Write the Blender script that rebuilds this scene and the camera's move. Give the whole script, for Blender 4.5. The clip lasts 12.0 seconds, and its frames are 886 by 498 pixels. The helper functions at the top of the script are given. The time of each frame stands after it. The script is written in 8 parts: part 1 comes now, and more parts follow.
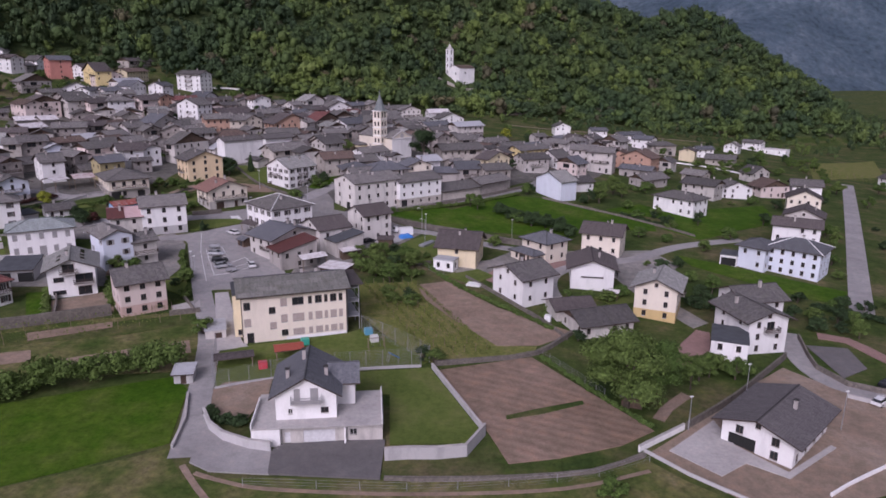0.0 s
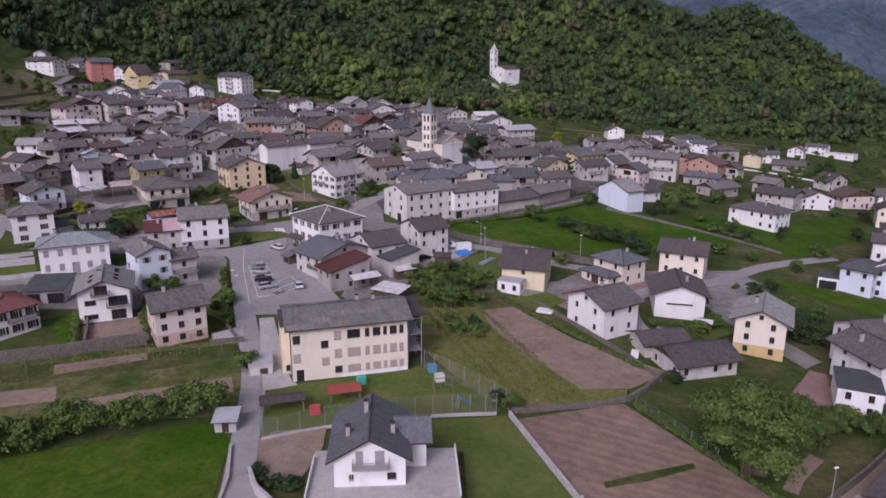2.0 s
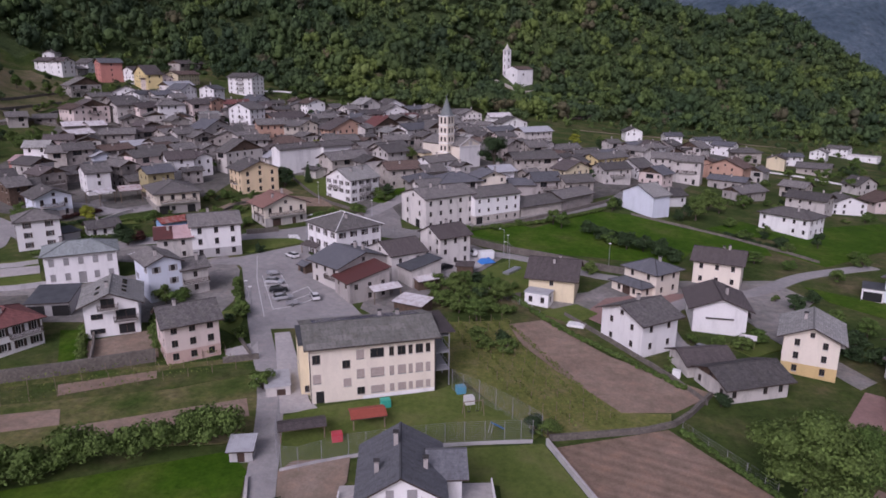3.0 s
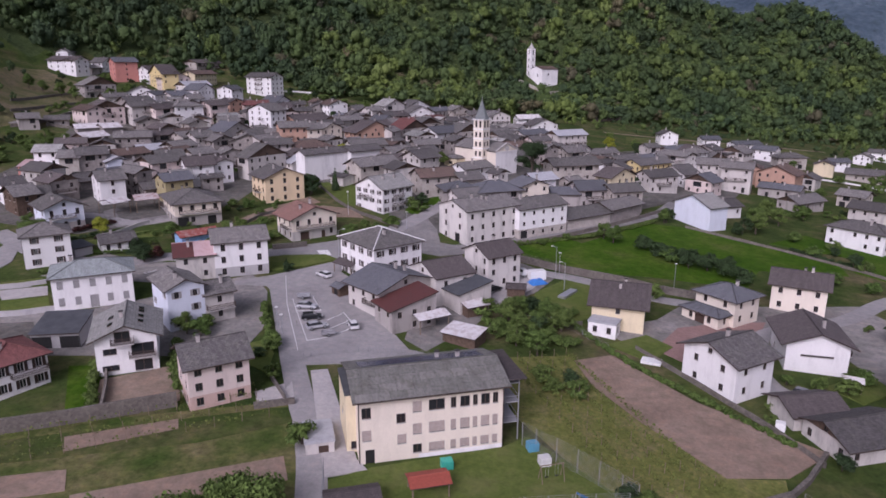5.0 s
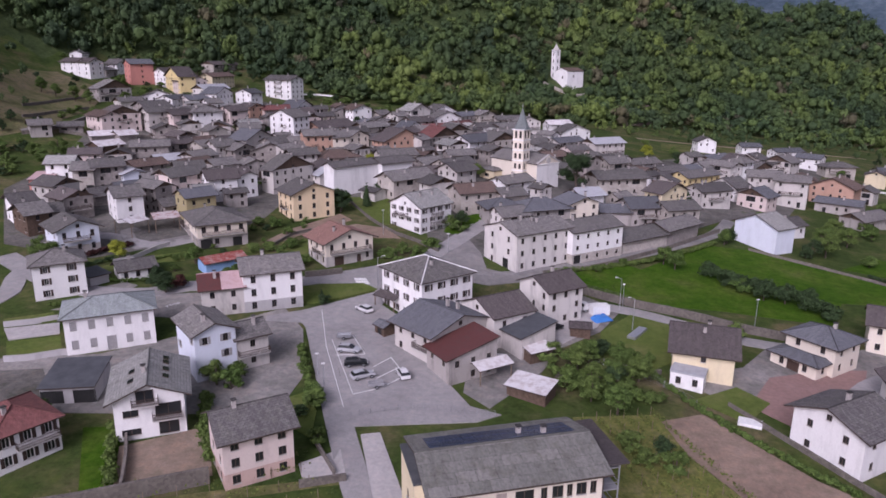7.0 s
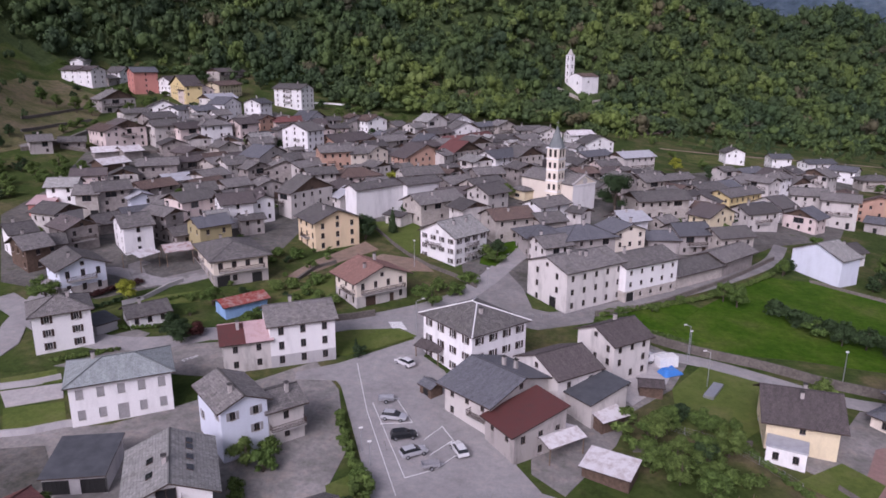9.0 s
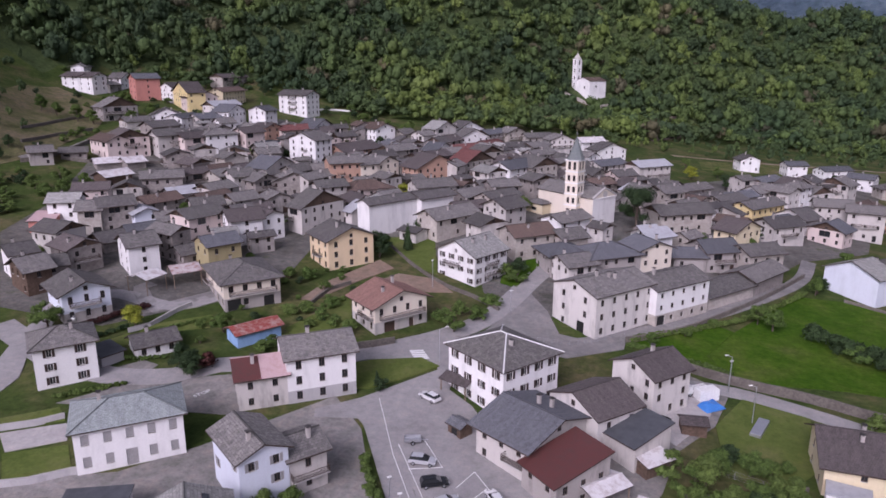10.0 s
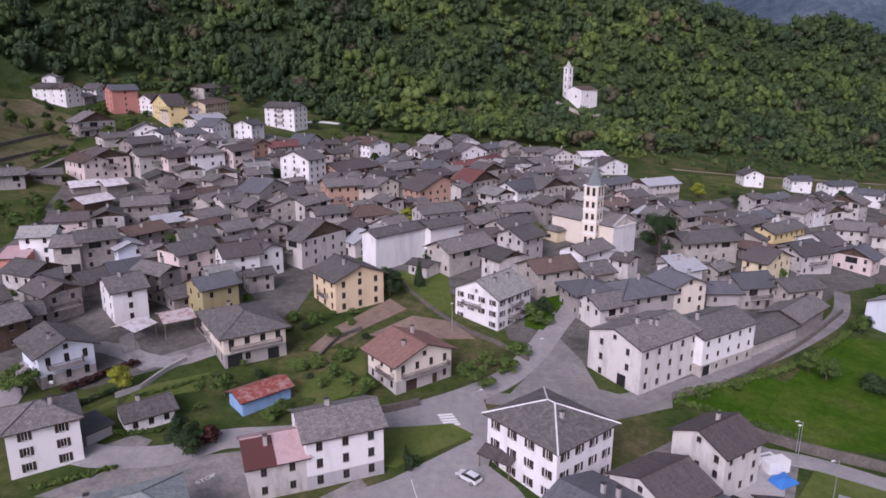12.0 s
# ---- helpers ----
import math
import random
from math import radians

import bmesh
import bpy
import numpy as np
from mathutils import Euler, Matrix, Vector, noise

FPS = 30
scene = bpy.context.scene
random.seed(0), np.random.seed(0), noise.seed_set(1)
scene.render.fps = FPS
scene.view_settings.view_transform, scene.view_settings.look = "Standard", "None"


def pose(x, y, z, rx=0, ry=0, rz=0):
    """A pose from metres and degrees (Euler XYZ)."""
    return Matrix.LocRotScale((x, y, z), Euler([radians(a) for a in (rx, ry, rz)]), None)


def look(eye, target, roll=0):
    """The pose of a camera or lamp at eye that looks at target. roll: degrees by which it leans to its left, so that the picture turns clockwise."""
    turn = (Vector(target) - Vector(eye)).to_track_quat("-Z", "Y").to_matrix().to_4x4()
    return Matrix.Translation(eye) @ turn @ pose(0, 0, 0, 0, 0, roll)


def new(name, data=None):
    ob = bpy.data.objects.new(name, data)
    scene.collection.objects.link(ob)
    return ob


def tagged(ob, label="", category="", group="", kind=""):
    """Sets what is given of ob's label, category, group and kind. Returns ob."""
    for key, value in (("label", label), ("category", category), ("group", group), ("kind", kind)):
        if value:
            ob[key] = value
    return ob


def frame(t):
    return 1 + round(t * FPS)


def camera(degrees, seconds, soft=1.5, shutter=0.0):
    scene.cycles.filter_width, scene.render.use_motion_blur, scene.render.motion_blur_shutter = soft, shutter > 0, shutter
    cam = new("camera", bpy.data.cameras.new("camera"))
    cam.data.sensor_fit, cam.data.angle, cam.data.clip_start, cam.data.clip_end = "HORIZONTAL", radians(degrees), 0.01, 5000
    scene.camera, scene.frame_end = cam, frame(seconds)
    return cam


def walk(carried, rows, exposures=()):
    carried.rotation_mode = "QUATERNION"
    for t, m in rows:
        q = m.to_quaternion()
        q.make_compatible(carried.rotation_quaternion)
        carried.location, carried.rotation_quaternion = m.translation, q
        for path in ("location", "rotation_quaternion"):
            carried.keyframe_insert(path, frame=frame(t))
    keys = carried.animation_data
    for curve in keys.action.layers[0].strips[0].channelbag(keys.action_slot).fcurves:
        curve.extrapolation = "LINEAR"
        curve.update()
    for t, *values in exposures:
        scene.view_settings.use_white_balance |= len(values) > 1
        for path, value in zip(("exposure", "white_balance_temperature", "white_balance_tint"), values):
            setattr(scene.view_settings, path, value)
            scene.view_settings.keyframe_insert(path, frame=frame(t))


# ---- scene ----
cam = camera(65.2, 12.0, soft=1.7)
METRES, EYE, TILT, LEAN, TURN = 120.0, 61.4, 4.2, 3.8, 0.0
ROWS = [
    (0.0, 0.0, 0.0, 0.0, 1.49, -19.5, -4.22),
    (0.5, -0.0151, 0.0384, -0.0053, 2.15, -19.53, -4.09),
    (1.0, -0.0308, 0.0761, -0.0099, 3.05, -19.56, -3.93),
    (1.5, -0.0474, 0.113, -0.0148, 3.68, -19.58, -3.83),
    (2.0, -0.0651, 0.1498, -0.0187, 4.32, -19.6, -3.75),
    (2.5, -0.083, 0.1859, -0.0227, 4.91, -19.61, -3.68),
    (3.0, -0.1007, 0.2187, -0.0282, 4.96, -19.59, -3.65),
    (5.0, -0.1834, 0.3596, -0.0435, 5.94, -19.7, -3.66),
    (5.5, -0.206, 0.3946, -0.0441, 6.34, -19.78, -3.67),
    (6.0, -0.2287, 0.4298, -0.0431, 6.59, -19.85, -3.66),
    (6.5, -0.2526, 0.4649, -0.0412, 6.7, -19.9, -3.69),
    (7.0, -0.2767, 0.4999, -0.0388, 6.8, -19.91, -3.71),
    (9.0, -0.3742, 0.6383, -0.0213, 6.74, -19.9, -3.65),
    (9.5, -0.3992, 0.6726, -0.0152, 6.7, -19.87, -3.62),
    (10.0, -0.4242, 0.7069, -0.0092, 6.67, -19.82, -3.57),
    (10.5, -0.4492, 0.7408, -0.0029, 6.65, -19.79, -3.58),
    (11.0, -0.4745, 0.7749, 0.0027, 6.63, -19.74, -3.58),
    (11.5, -0.4987, 0.8085, 0.0084, 6.4, -19.69, -3.59),
    (12.0, -0.5222, 0.8424, 0.0116, 4.73, -19.52, -3.82),
]
walk(cam, [(t, pose(0, 0, EYE, TILT, LEAN, TURN) @ pose(METRES * x, METRES * y, METRES * z, 90 + pitch, roll, yaw)) for t, x, y, z, yaw, pitch, roll in ROWS],
     exposures=[(0.0, 0.02, 5850, 34), (1.5, 0.01, 5850, 34), (3.0, -0.07, 5850, 34), (5.0, 0.13, 5850, 34), (6.0, 0.23, 5850, 34), (12.0, 0.26, 5850, 34)])

# ---- light: an overcast spring evening ----
SUN_ELEV, SUN_ROT = radians(36), radians(200)
world = bpy.data.worlds.new("sky")
scene.world = world
world.use_nodes = True
wn, wl = world.node_tree.nodes, world.node_tree.links
sky = wn.new("ShaderNodeTexSky")
sky.sky_type = 'NISHITA'
sky.sun_disc = False
sky.sun_elevation, sky.sun_rotation = SUN_ELEV, SUN_ROT
sky.air_density, sky.dust_density = 1.0, 4.0
soft_sky = wn.new("ShaderNodeHueSaturation")
soft_sky.inputs["Saturation"].default_value = 0.35
wl.new(sky.outputs["Color"], soft_sky.inputs["Color"])
wl.new(soft_sky.outputs["Color"], wn["Background"].inputs["Color"])
wn["Background"].inputs["Strength"].default_value = 0.10
sun = new("sun", bpy.data.lights.new("sun", "SUN"))
sun.data.energy, sun.data.angle, sun.data.color = 1.5, radians(30), (1.0, 0.96, 0.9)
sun.matrix_world = look((-68, -188, 145), (0, 0, 0))

# ---- materials ----
def mat_base(name, rough=0.85, metal=0.0):
    m = bpy.data.materials.new(name)
    m.use_nodes = True
    nt = m.node_tree
    b = nt.nodes["Principled BSDF"]
    b.inputs["Roughness"].default_value = rough
    b.inputs["Metallic"].default_value = metal
    b.inputs["Specular IOR Level"].default_value = 0.3
    return m, nt.nodes, nt.links, b


def ramp(nodes, links, fac, stops):
    r = nodes.new("ShaderNodeValToRGB")
    e = r.color_ramp.elements
    while len(e) < len(stops):
        e.new(0.5)
    for el, (p, c) in zip(e, stops):
        el.position, el.color = p, (*c, 1)
    links.new(fac, r.inputs["Fac"])
    return r.outputs["Color"]


def noise_at(nodes, links, vec, scale, detail=4, rough=0.6):
    n = nodes.new("ShaderNodeTexNoise")
    n.inputs["Scale"].default_value, n.inputs["Detail"].default_value, n.inputs["Roughness"].default_value = scale, detail, rough
    if vec:
        links.new(vec, n.inputs["Vector"])
    return n.outputs["Fac"]


def mix(nodes, links, a, b, fac, mode="MIX"):
    n = nodes.new("ShaderNodeMix")
    n.data_type, n.blend_type = "RGBA", mode
    for v, k in ((fac, 0), (a, 6), (b, 7)):
        if isinstance(v, (int, float)):
            n.inputs[k].default_value = v
        elif isinstance(v, tuple):
            n.inputs[k].default_value = (*v, 1)
        else:
            links.new(v, n.inputs[k])
    return n.outputs[2]


def bump(nodes, links, b, height, dist, strength=0.6):
    n = nodes.new("ShaderNodeBump")
    n.inputs["Strength"].default_value, n.inputs["Distance"].default_value = strength, dist
    links.new(height, n.inputs["Height"])
    links.new(n.outputs["Normal"], b.inputs["Normal"])


def per_object(nodes, links, col, amount):
    """Slight brightness change from one object to the next."""
    info = nodes.new("ShaderNodeObjectInfo")
    mr = nodes.new("ShaderNodeMapRange")
    mr.inputs["To Min"].default_value, mr.inputs["To Max"].default_value = 1 - amount, 1 + amount
    links.new(info.outputs["Random"], mr.inputs["Value"])
    hs = nodes.new("ShaderNodeHueSaturation")
    links.new(mr.outputs["Result"], hs.inputs["Value"])
    links.new(col, hs.inputs["Color"])
    return hs.outputs["Color"]


def dark(c, k):
    return tuple(v * k for v in c)


def plaster(name, c, worn=0.25):
    m, n, l, b = mat_base(name, 0.9)
    pos = n.new("ShaderNodeNewGeometry").outputs["Position"]
    stretch = n.new("ShaderNodeMapping")
    stretch.inputs["Scale"].default_value = (1, 1, 0.3)
    l.new(pos, stretch.inputs["Vector"])
    stains = noise_at(n, l, stretch.outputs["Vector"], 0.45, 6, 0.65)
    fine = noise_at(n, l, pos, 4.0, 5, 0.7)
    col = ramp(n, l, stains, [(0.3, dark(c, 1 - worn)), (0.5, c), (0.8, dark(c, 1.04))])
    col = mix(n, l, col, ramp(n, l, fine, [(0.3, (0.8, 0.79, 0.78)), (0.7, (1, 1, 1))]), 0.5, "MULTIPLY")
    l.new(per_object(n, l, col, 0.06), b.inputs["Base Color"])
    bump(n, l, b, fine, 0.03, 0.4)
    return m


def masonry(name, c, c2, scale=2.2):
    m, n, l, b = mat_base(name, 0.95)
    pos = n.new("ShaderNodeNewGeometry").outputs["Position"]
    v = n.new("ShaderNodeTexVoronoi")
    v.inputs["Scale"].default_value = scale
    l.new(pos, v.inputs["Vector"])
    big = noise_at(n, l, pos, 0.35, 5, 0.6)
    col = mix(n, l, c, c2, v.outputs["Color"])
    col = mix(n, l, col, ramp(n, l, big, [(0.3, (0.72, 0.7, 0.68)), (0.7, (1.1, 1.08, 1.06))]), 0.8, "MULTIPLY")
    l.new(per_object(n, l, col, 0.12), b.inputs["Base Color"])
    bump(n, l, b, v.outputs["Distance"], 0.1, 0.7)
    return m


def tiles(name, c, c2, w=0.45, h=0.3, lichen=0.35, moss=(0.16, 0.155, 0.12), rough=0.8):
    """Courses of stone slates or tiles, laid by the roof's own u (along the eave) and v (up the slope)."""
    m, n, l, b = mat_base(name, rough)
    uv = n.new("ShaderNodeTexCoord").outputs["UV"]
    br = n.new("ShaderNodeTexBrick")
    l.new(uv, br.inputs["Vector"])
    br.inputs["Scale"].default_value = 1.0
    br.inputs["Brick Width"].default_value, br.inputs["Row Height"].default_value = w, h
    br.inputs["Mortar Size"].default_value = 0.03
    br.inputs["Mortar Smooth"].default_value = 0.6
    br.inputs["Color1"].default_value, br.inputs["Color2"].default_value = (*c, 1), (*c2, 1)
    br.inputs["Mortar"].default_value = (*dark(c, 0.6), 1)
    pos = n.new("ShaderNodeNewGeometry").outputs["Position"]
    patch = noise_at(n, l, pos, 0.5, 7, 0.7)
    fleck = noise_at(n, l, pos, 2.5, 4, 0.7)
    col = mix(n, l, br.outputs["Color"], moss, ramp(n, l, patch, [(0.48, (0, 0, 0)), (0.75, (lichen,) * 3)]))
    col = mix(n, l, col, ramp(n, l, fleck, [(0.32, (0.62, 0.61, 0.6)), (0.5, (1, 1, 1)), (0.72, (1.25, 1.23, 1.2))]), 0.75, "MULTIPLY")
    run = n.new("ShaderNodeMapping")
    run.inputs["Scale"].default_value = (1.1, 0.14, 1)
    l.new(uv, run.inputs["Vector"])
    streak = noise_at(n, l, run.outputs["Vector"], 1.3, 5, 0.7)
    col = mix(n, l, col, ramp(n, l, streak, [(0.3, (0.66, 0.64, 0.62)), (0.5, (1, 1, 1)), (0.7, (1.28, 1.26, 1.22))]), 0.7, "MULTIPLY")
    l.new(per_object(n, l, col, 0.26), b.inputs["Base Color"])
    bump(n, l, b, br.outputs["Fac"], -0.05, 0.6)
    return m


def ribbed(name, c, c2, pitch=0.35, rough=0.55):
    m, n, l, b = mat_base(name, rough)
    uv = n.new("ShaderNodeTexCoord").outputs["UV"]
    wv = n.new("ShaderNodeTexWave")
    wv.inputs["Scale"].default_value = 1 / pitch / 3.2
    l.new(uv, wv.inputs["Vector"])
    pos = n.new("ShaderNodeNewGeometry").outputs["Position"]
    rust = noise_at(n, l, pos, 0.8, 6, 0.7)
    col = mix(n, l, c, c2, ramp(n, l, rust, [(0.45, (0, 0, 0)), (0.68, (1, 1, 1))]))
    l.new(col, b.inputs["Base Color"])
    bump(n, l, b, wv.outputs["Fac"], 0.04, 0.5)
    return m


def plain(name, c, rough=0.6, metal=0.0, vary=0.12, scale=3.0):
    m, n, l, b = mat_base(name, rough, metal)
    pos = n.new("ShaderNodeNewGeometry").outputs["Position"]
    f = noise_at(n, l, pos, scale, 4, 0.6)
    l.new(ramp(n, l, f, [(0.3, dark(c, 1 - vary)), (0.7, dark(c, 1 + vary))]), b.inputs["Base Color"])
    return m


def ground_mat(name, stops, scale=0.08, fine=1.5, fine_amt=0.6, relief=0.15, rough=0.95, rows=None):
    m, n, l, b = mat_base(name, rough)
    b.inputs["Specular IOR Level"].default_value = 0.08
    pos = n.new("ShaderNodeNewGeometry").outputs["Position"]
    f1 = noise_at(n, l, pos, scale, 7, 0.62)
    f2 = noise_at(n, l, pos, fine, 6, 0.75)
    col = ramp(n, l, f1, stops)
    col = mix(n, l, col, ramp(n, l, f2, [(0.3, (0.6, 0.6, 0.6)), (0.52, (1, 1, 1)), (0.75, (1.25, 1.25, 1.2))]), fine_amt, "MULTIPLY")
    f3 = noise_at(n, l, pos, scale * 6, 5, 0.7)
    col = mix(n, l, col, ramp(n, l, f3, [(0.34, (0.72, 0.76, 0.7)), (0.5, (1, 1, 1)), (0.66, (1.3, 1.2, 1.12))]), min(1.0, fine_amt * 1.3), "MULTIPLY")
    h = f2
    if rows:
        angle, pitch, amt = rows
        mp = n.new("ShaderNodeMapping")
        mp.inputs["Rotation"].default_value = (0, 0, radians(angle))
        l.new(pos, mp.inputs["Vector"])
        wv = n.new("ShaderNodeTexWave")
        wv.inputs["Scale"].default_value, wv.inputs["Distortion"].default_value, wv.inputs["Detail"].default_value = 0.314 / pitch, 2.5, 3
        l.new(mp.outputs["Vector"], wv.inputs["Vector"])
        col = mix(n, l, col, ramp(n, l, wv.outputs["Fac"], [(0.2, (0.7, 0.69, 0.68)), (0.8, (1.1, 1.1, 1.1))]), amt, "MULTIPLY")
        h = wv.outputs["Fac"]
    l.new(col, b.inputs["Base Color"])
    bump(n, l, b, h, relief, 0.5)
    return m


def leafy(name, c, c2, tint=False, vary=0.35):
    m, n, l, b = mat_base(name, 0.75)
    b.inputs["Specular IOR Level"].default_value = 0.15
    pos = n.new("ShaderNodeNewGeometry").outputs["Position"]
    f = noise_at(n, l, pos, 0.9, 4, 0.7)
    if tint:
        at = n.new("ShaderNodeAttribute")
        at.attribute_name = "tint"
        big = noise_at(n, l, pos, 0.012, 4, 0.6)
        col = ramp(n, l, at.outputs["Fac"], [(0.0, c), (0.45, c2), (0.85, (0.115, 0.16, 0.045)), (0.93, (0.13, 0.175, 0.06)), (1.0, (0.095, 0.088, 0.055))])
        col = mix(n, l, col, ramp(n, l, big, [(0.35, (0.74, 0.82, 0.90)), (0.65, (1.15, 1.12, 1.0))]), 1.0, "MULTIPLY")
    else:
        info = n.new("ShaderNodeObjectInfo")
        col = mix(n, l, c, c2, info.outputs["Random"])
    isl = n.new("ShaderNodeNewGeometry").outputs["Random Per Island"]
    col = mix(n, l, col, ramp(n, l, isl, [(0.0, (1 - vary,) * 3), (1.0, (1 + vary,) * 3)]), 1.0, "MULTIPLY")
    col = mix(n, l, col, ramp(n, l, f, [(0.3, (0.6, 0.62, 0.6)), (0.7, (1.3, 1.28, 1.1))]), 0.8, "MULTIPLY")
    l.new(col, b.inputs["Base Color"])
    return m


WALL = {
    "white": plaster("white plaster", (0.80, 0.79, 0.785), 0.18),
    "offwhite": plaster("aged white plaster", (0.64, 0.61, 0.58), 0.36),
    "bluewhite": plaster("bluish white plaster", (0.66, 0.70, 0.78), 0.1),
    "cream": plaster("cream plaster", (0.76, 0.69, 0.585), 0.1),
    "yellow": plaster("yellow plaster", (0.70, 0.61, 0.42), 0.15),
    "gold": plaster("golden yellow plaster", (0.70, 0.56, 0.37), 0.15),
    "lemon": plaster("bright yellow plaster", (0.70, 0.57, 0.29), 0.1),
    "olive": plaster("olive plaster", (0.36, 0.31, 0.17), 0.2),
    "pink": plaster("pale pink plaster", (0.67, 0.57, 0.53), 0.18),
    "pinkbase": plaster("faded salmon base", (0.55, 0.40, 0.35), 0.3),
    "ochre": plaster("ochre base", (0.62, 0.46, 0.22), 0.15),
    "orange": plaster("salmon orange plaster", (0.50, 0.32, 0.24), 0.18),
    "red": plaster("coral red plaster", (0.56, 0.25, 0.21), 0.12),
    "grey": plaster("grey cement render", (0.40, 0.37, 0.35), 0.45),
    "lightgrey": plaster("light grey render", (0.54, 0.51, 0.48), 0.38),
    "blue": plaster("sky blue painted wall", (0.26, 0.42, 0.66), 0.25),
    "stone": masonry("rubble stone wall", (0.36, 0.33, 0.31), (0.24, 0.22, 0.21)),
    "palestone": masonry("pale limewashed stone", (0.50, 0.47, 0.43), (0.38, 0.35, 0.32)),
    "wood": plain("weathered brown boards", (0.11, 0.075, 0.055), 0.85, vary=0.35, scale=2.0),
    "concrete": plaster("grey concrete", (0.46, 0.45, 0.45), 0.25),
}
ROOF = {
    "stone": tiles("grey stone slates", (0.135, 0.128, 0.124), (0.215, 0.203, 0.195), 0.6, 0.4),
    "darkstone": tiles("dark stone slates", (0.09, 0.084, 0.083), (0.135, 0.127, 0.125), 0.55, 0.38),
    "slate": tiles("dark grey slate", (0.13, 0.135, 0.15), (0.15, 0.155, 0.17), 0.35, 0.22, 0.1),
    "pale": tiles("pale grey stone slates", (0.25, 0.25, 0.24), (0.34, 0.335, 0.32), 0.7, 0.45, 0.3),
    "greenpale": tiles("pale greenish grey tiles", (0.29, 0.325, 0.325), (0.335, 0.37, 0.365), 0.5, 0.35, 0.15, (0.25, 0.27, 0.25)),
    "lichen": tiles("lichened fibre cement", (0.185, 0.185, 0.168), (0.25, 0.245, 0.225), 2.4, 1.7, 0.7, (0.10, 0.095, 0.065)),
    "brown": tiles("brown clay tiles", (0.125, 0.088, 0.075), (0.17, 0.12, 0.10), 0.35, 0.35, 0.25),
    "umber": tiles("dark brown tiles", (0.10, 0.085, 0.085), (0.13, 0.11, 0.108), 0.35, 0.35, 0.2),
    "terracotta": tiles("faded terracotta tiles", (0.27, 0.15, 0.125), (0.33, 0.19, 0.155), 0.3, 0.35, 0.3, (0.2, 0.15, 0.12)),
    "redtile": tiles("dark red tiles", (0.17, 0.07, 0.065), (0.22, 0.09, 0.08), 0.3, 0.35, 0.2, (0.12, 0.09, 0.08)),
    "maroon": ribbed("maroon sheet metal", (0.115, 0.042, 0.038), (0.09, 0.045, 0.04)),
    "rust": ribbed("rusty red sheet metal", (0.27, 0.06, 0.045), (0.42, 0.33, 0.30)),
    "rustmetal": ribbed("patched rusty sheet metal", (0.50, 0.45, 0.44), (0.26, 0.11, 0.09)),
    "pinkmetal": ribbed("faded pink sheet metal", (0.50, 0.36, 0.36), (0.42, 0.28, 0.27)),
    "whitemetal": ribbed("whitish sheet metal", (0.66, 0.64, 0.64), (0.42, 0.36, 0.34)),
    "silver": ribbed("zinc sheet metal", (0.42, 0.43, 0.45), (0.34, 0.34, 0.36)),
    "roofbrown": tiles("new dark grey-brown tiles", (0.098, 0.09, 0.092), (0.125, 0.115, 0.117), 0.35, 0.35, 0.05),
    "bitumen": plain("dark sheet roofing", (0.075, 0.08, 0.088), 0.7, vary=0.2, scale=0.6),
}
M_EAVE = plain("dark stained eave timber", (0.06, 0.042, 0.035), 0.8, vary=0.3)
M_FRAME = plain("white window frame", (0.6, 0.58, 0.56), 0.5)
M_FRAME_D = plain("brown window frame", (0.09, 0.06, 0.045), 0.6)
M_SHUT = plain("dark brown shutters", (0.05, 0.033, 0.028), 0.7)
M_SHUT_G = plain("grey shutters", (0.30, 0.29, 0.29), 0.7)
M_SHUT_T = plain("tan roller blinds", (0.38, 0.32, 0.29), 0.7)
M_DOOR = plain("dark brown door", (0.07, 0.045, 0.035), 0.6)
M_DOOR_W = plain("white garage door", (0.62, 0.62, 0.63), 0.5)
M_RAIL = plain("dark brown railing", (0.06, 0.042, 0.035), 0.7)
M_RAIL_G = plain("grey railing", (0.28, 0.28, 0.29), 0.5)
M_SLAB = plain("balcony concrete", (0.45, 0.43, 0.41), 0.9)
M_CHIM = plaster("chimney render", (0.42, 0.39, 0.37), 0.3)
M_METAL = plain("galvanised metal", (0.45, 0.46, 0.48), 0.4, 0.7)
M_WHITE = plain("white paint", (0.75, 0.75, 0.74), 0.5)
M_BLACK = plain("black rubber and unlit doorways", (0.02, 0.02, 0.02), 0.8)
M_TIMBER = plain("weathered timber", (0.20, 0.15, 0.11), 0.85, vary=0.3)
M_ORANGEWOOD = plain("orange stained boards", (0.34, 0.15, 0.07), 0.8, vary=0.25)
M_BARK = plain("bark", (0.09, 0.07, 0.055), 0.95, vary=0.3)
M_GLASS, _n, _l, _b = mat_base("dark window glass", 0.08)
_b.inputs["Base Color"].default_value = (0.025, 0.027, 0.03, 1)
_b.inputs["Specular IOR Level"].default_value = 0.5
M_GRASS = ground_mat("meadow grass", [(0.3, (0.030, 0.054, 0.014)), (0.47, (0.052, 0.078, 0.02)), (0.58, (0.085, 0.092, 0.036)), (0.68, (0.135, 0.115, 0.065))], 0.07, 1.2, 0.75)
M_LUSH = ground_mat("lush green meadow", [(0.3, (0.030, 0.076, 0.004)), (0.46, (0.042, 0.096, 0.006)), (0.58, (0.062, 0.108, 0.012)), (0.7, (0.085, 0.115, 0.024))], 0.09, 1.6, 0.75)
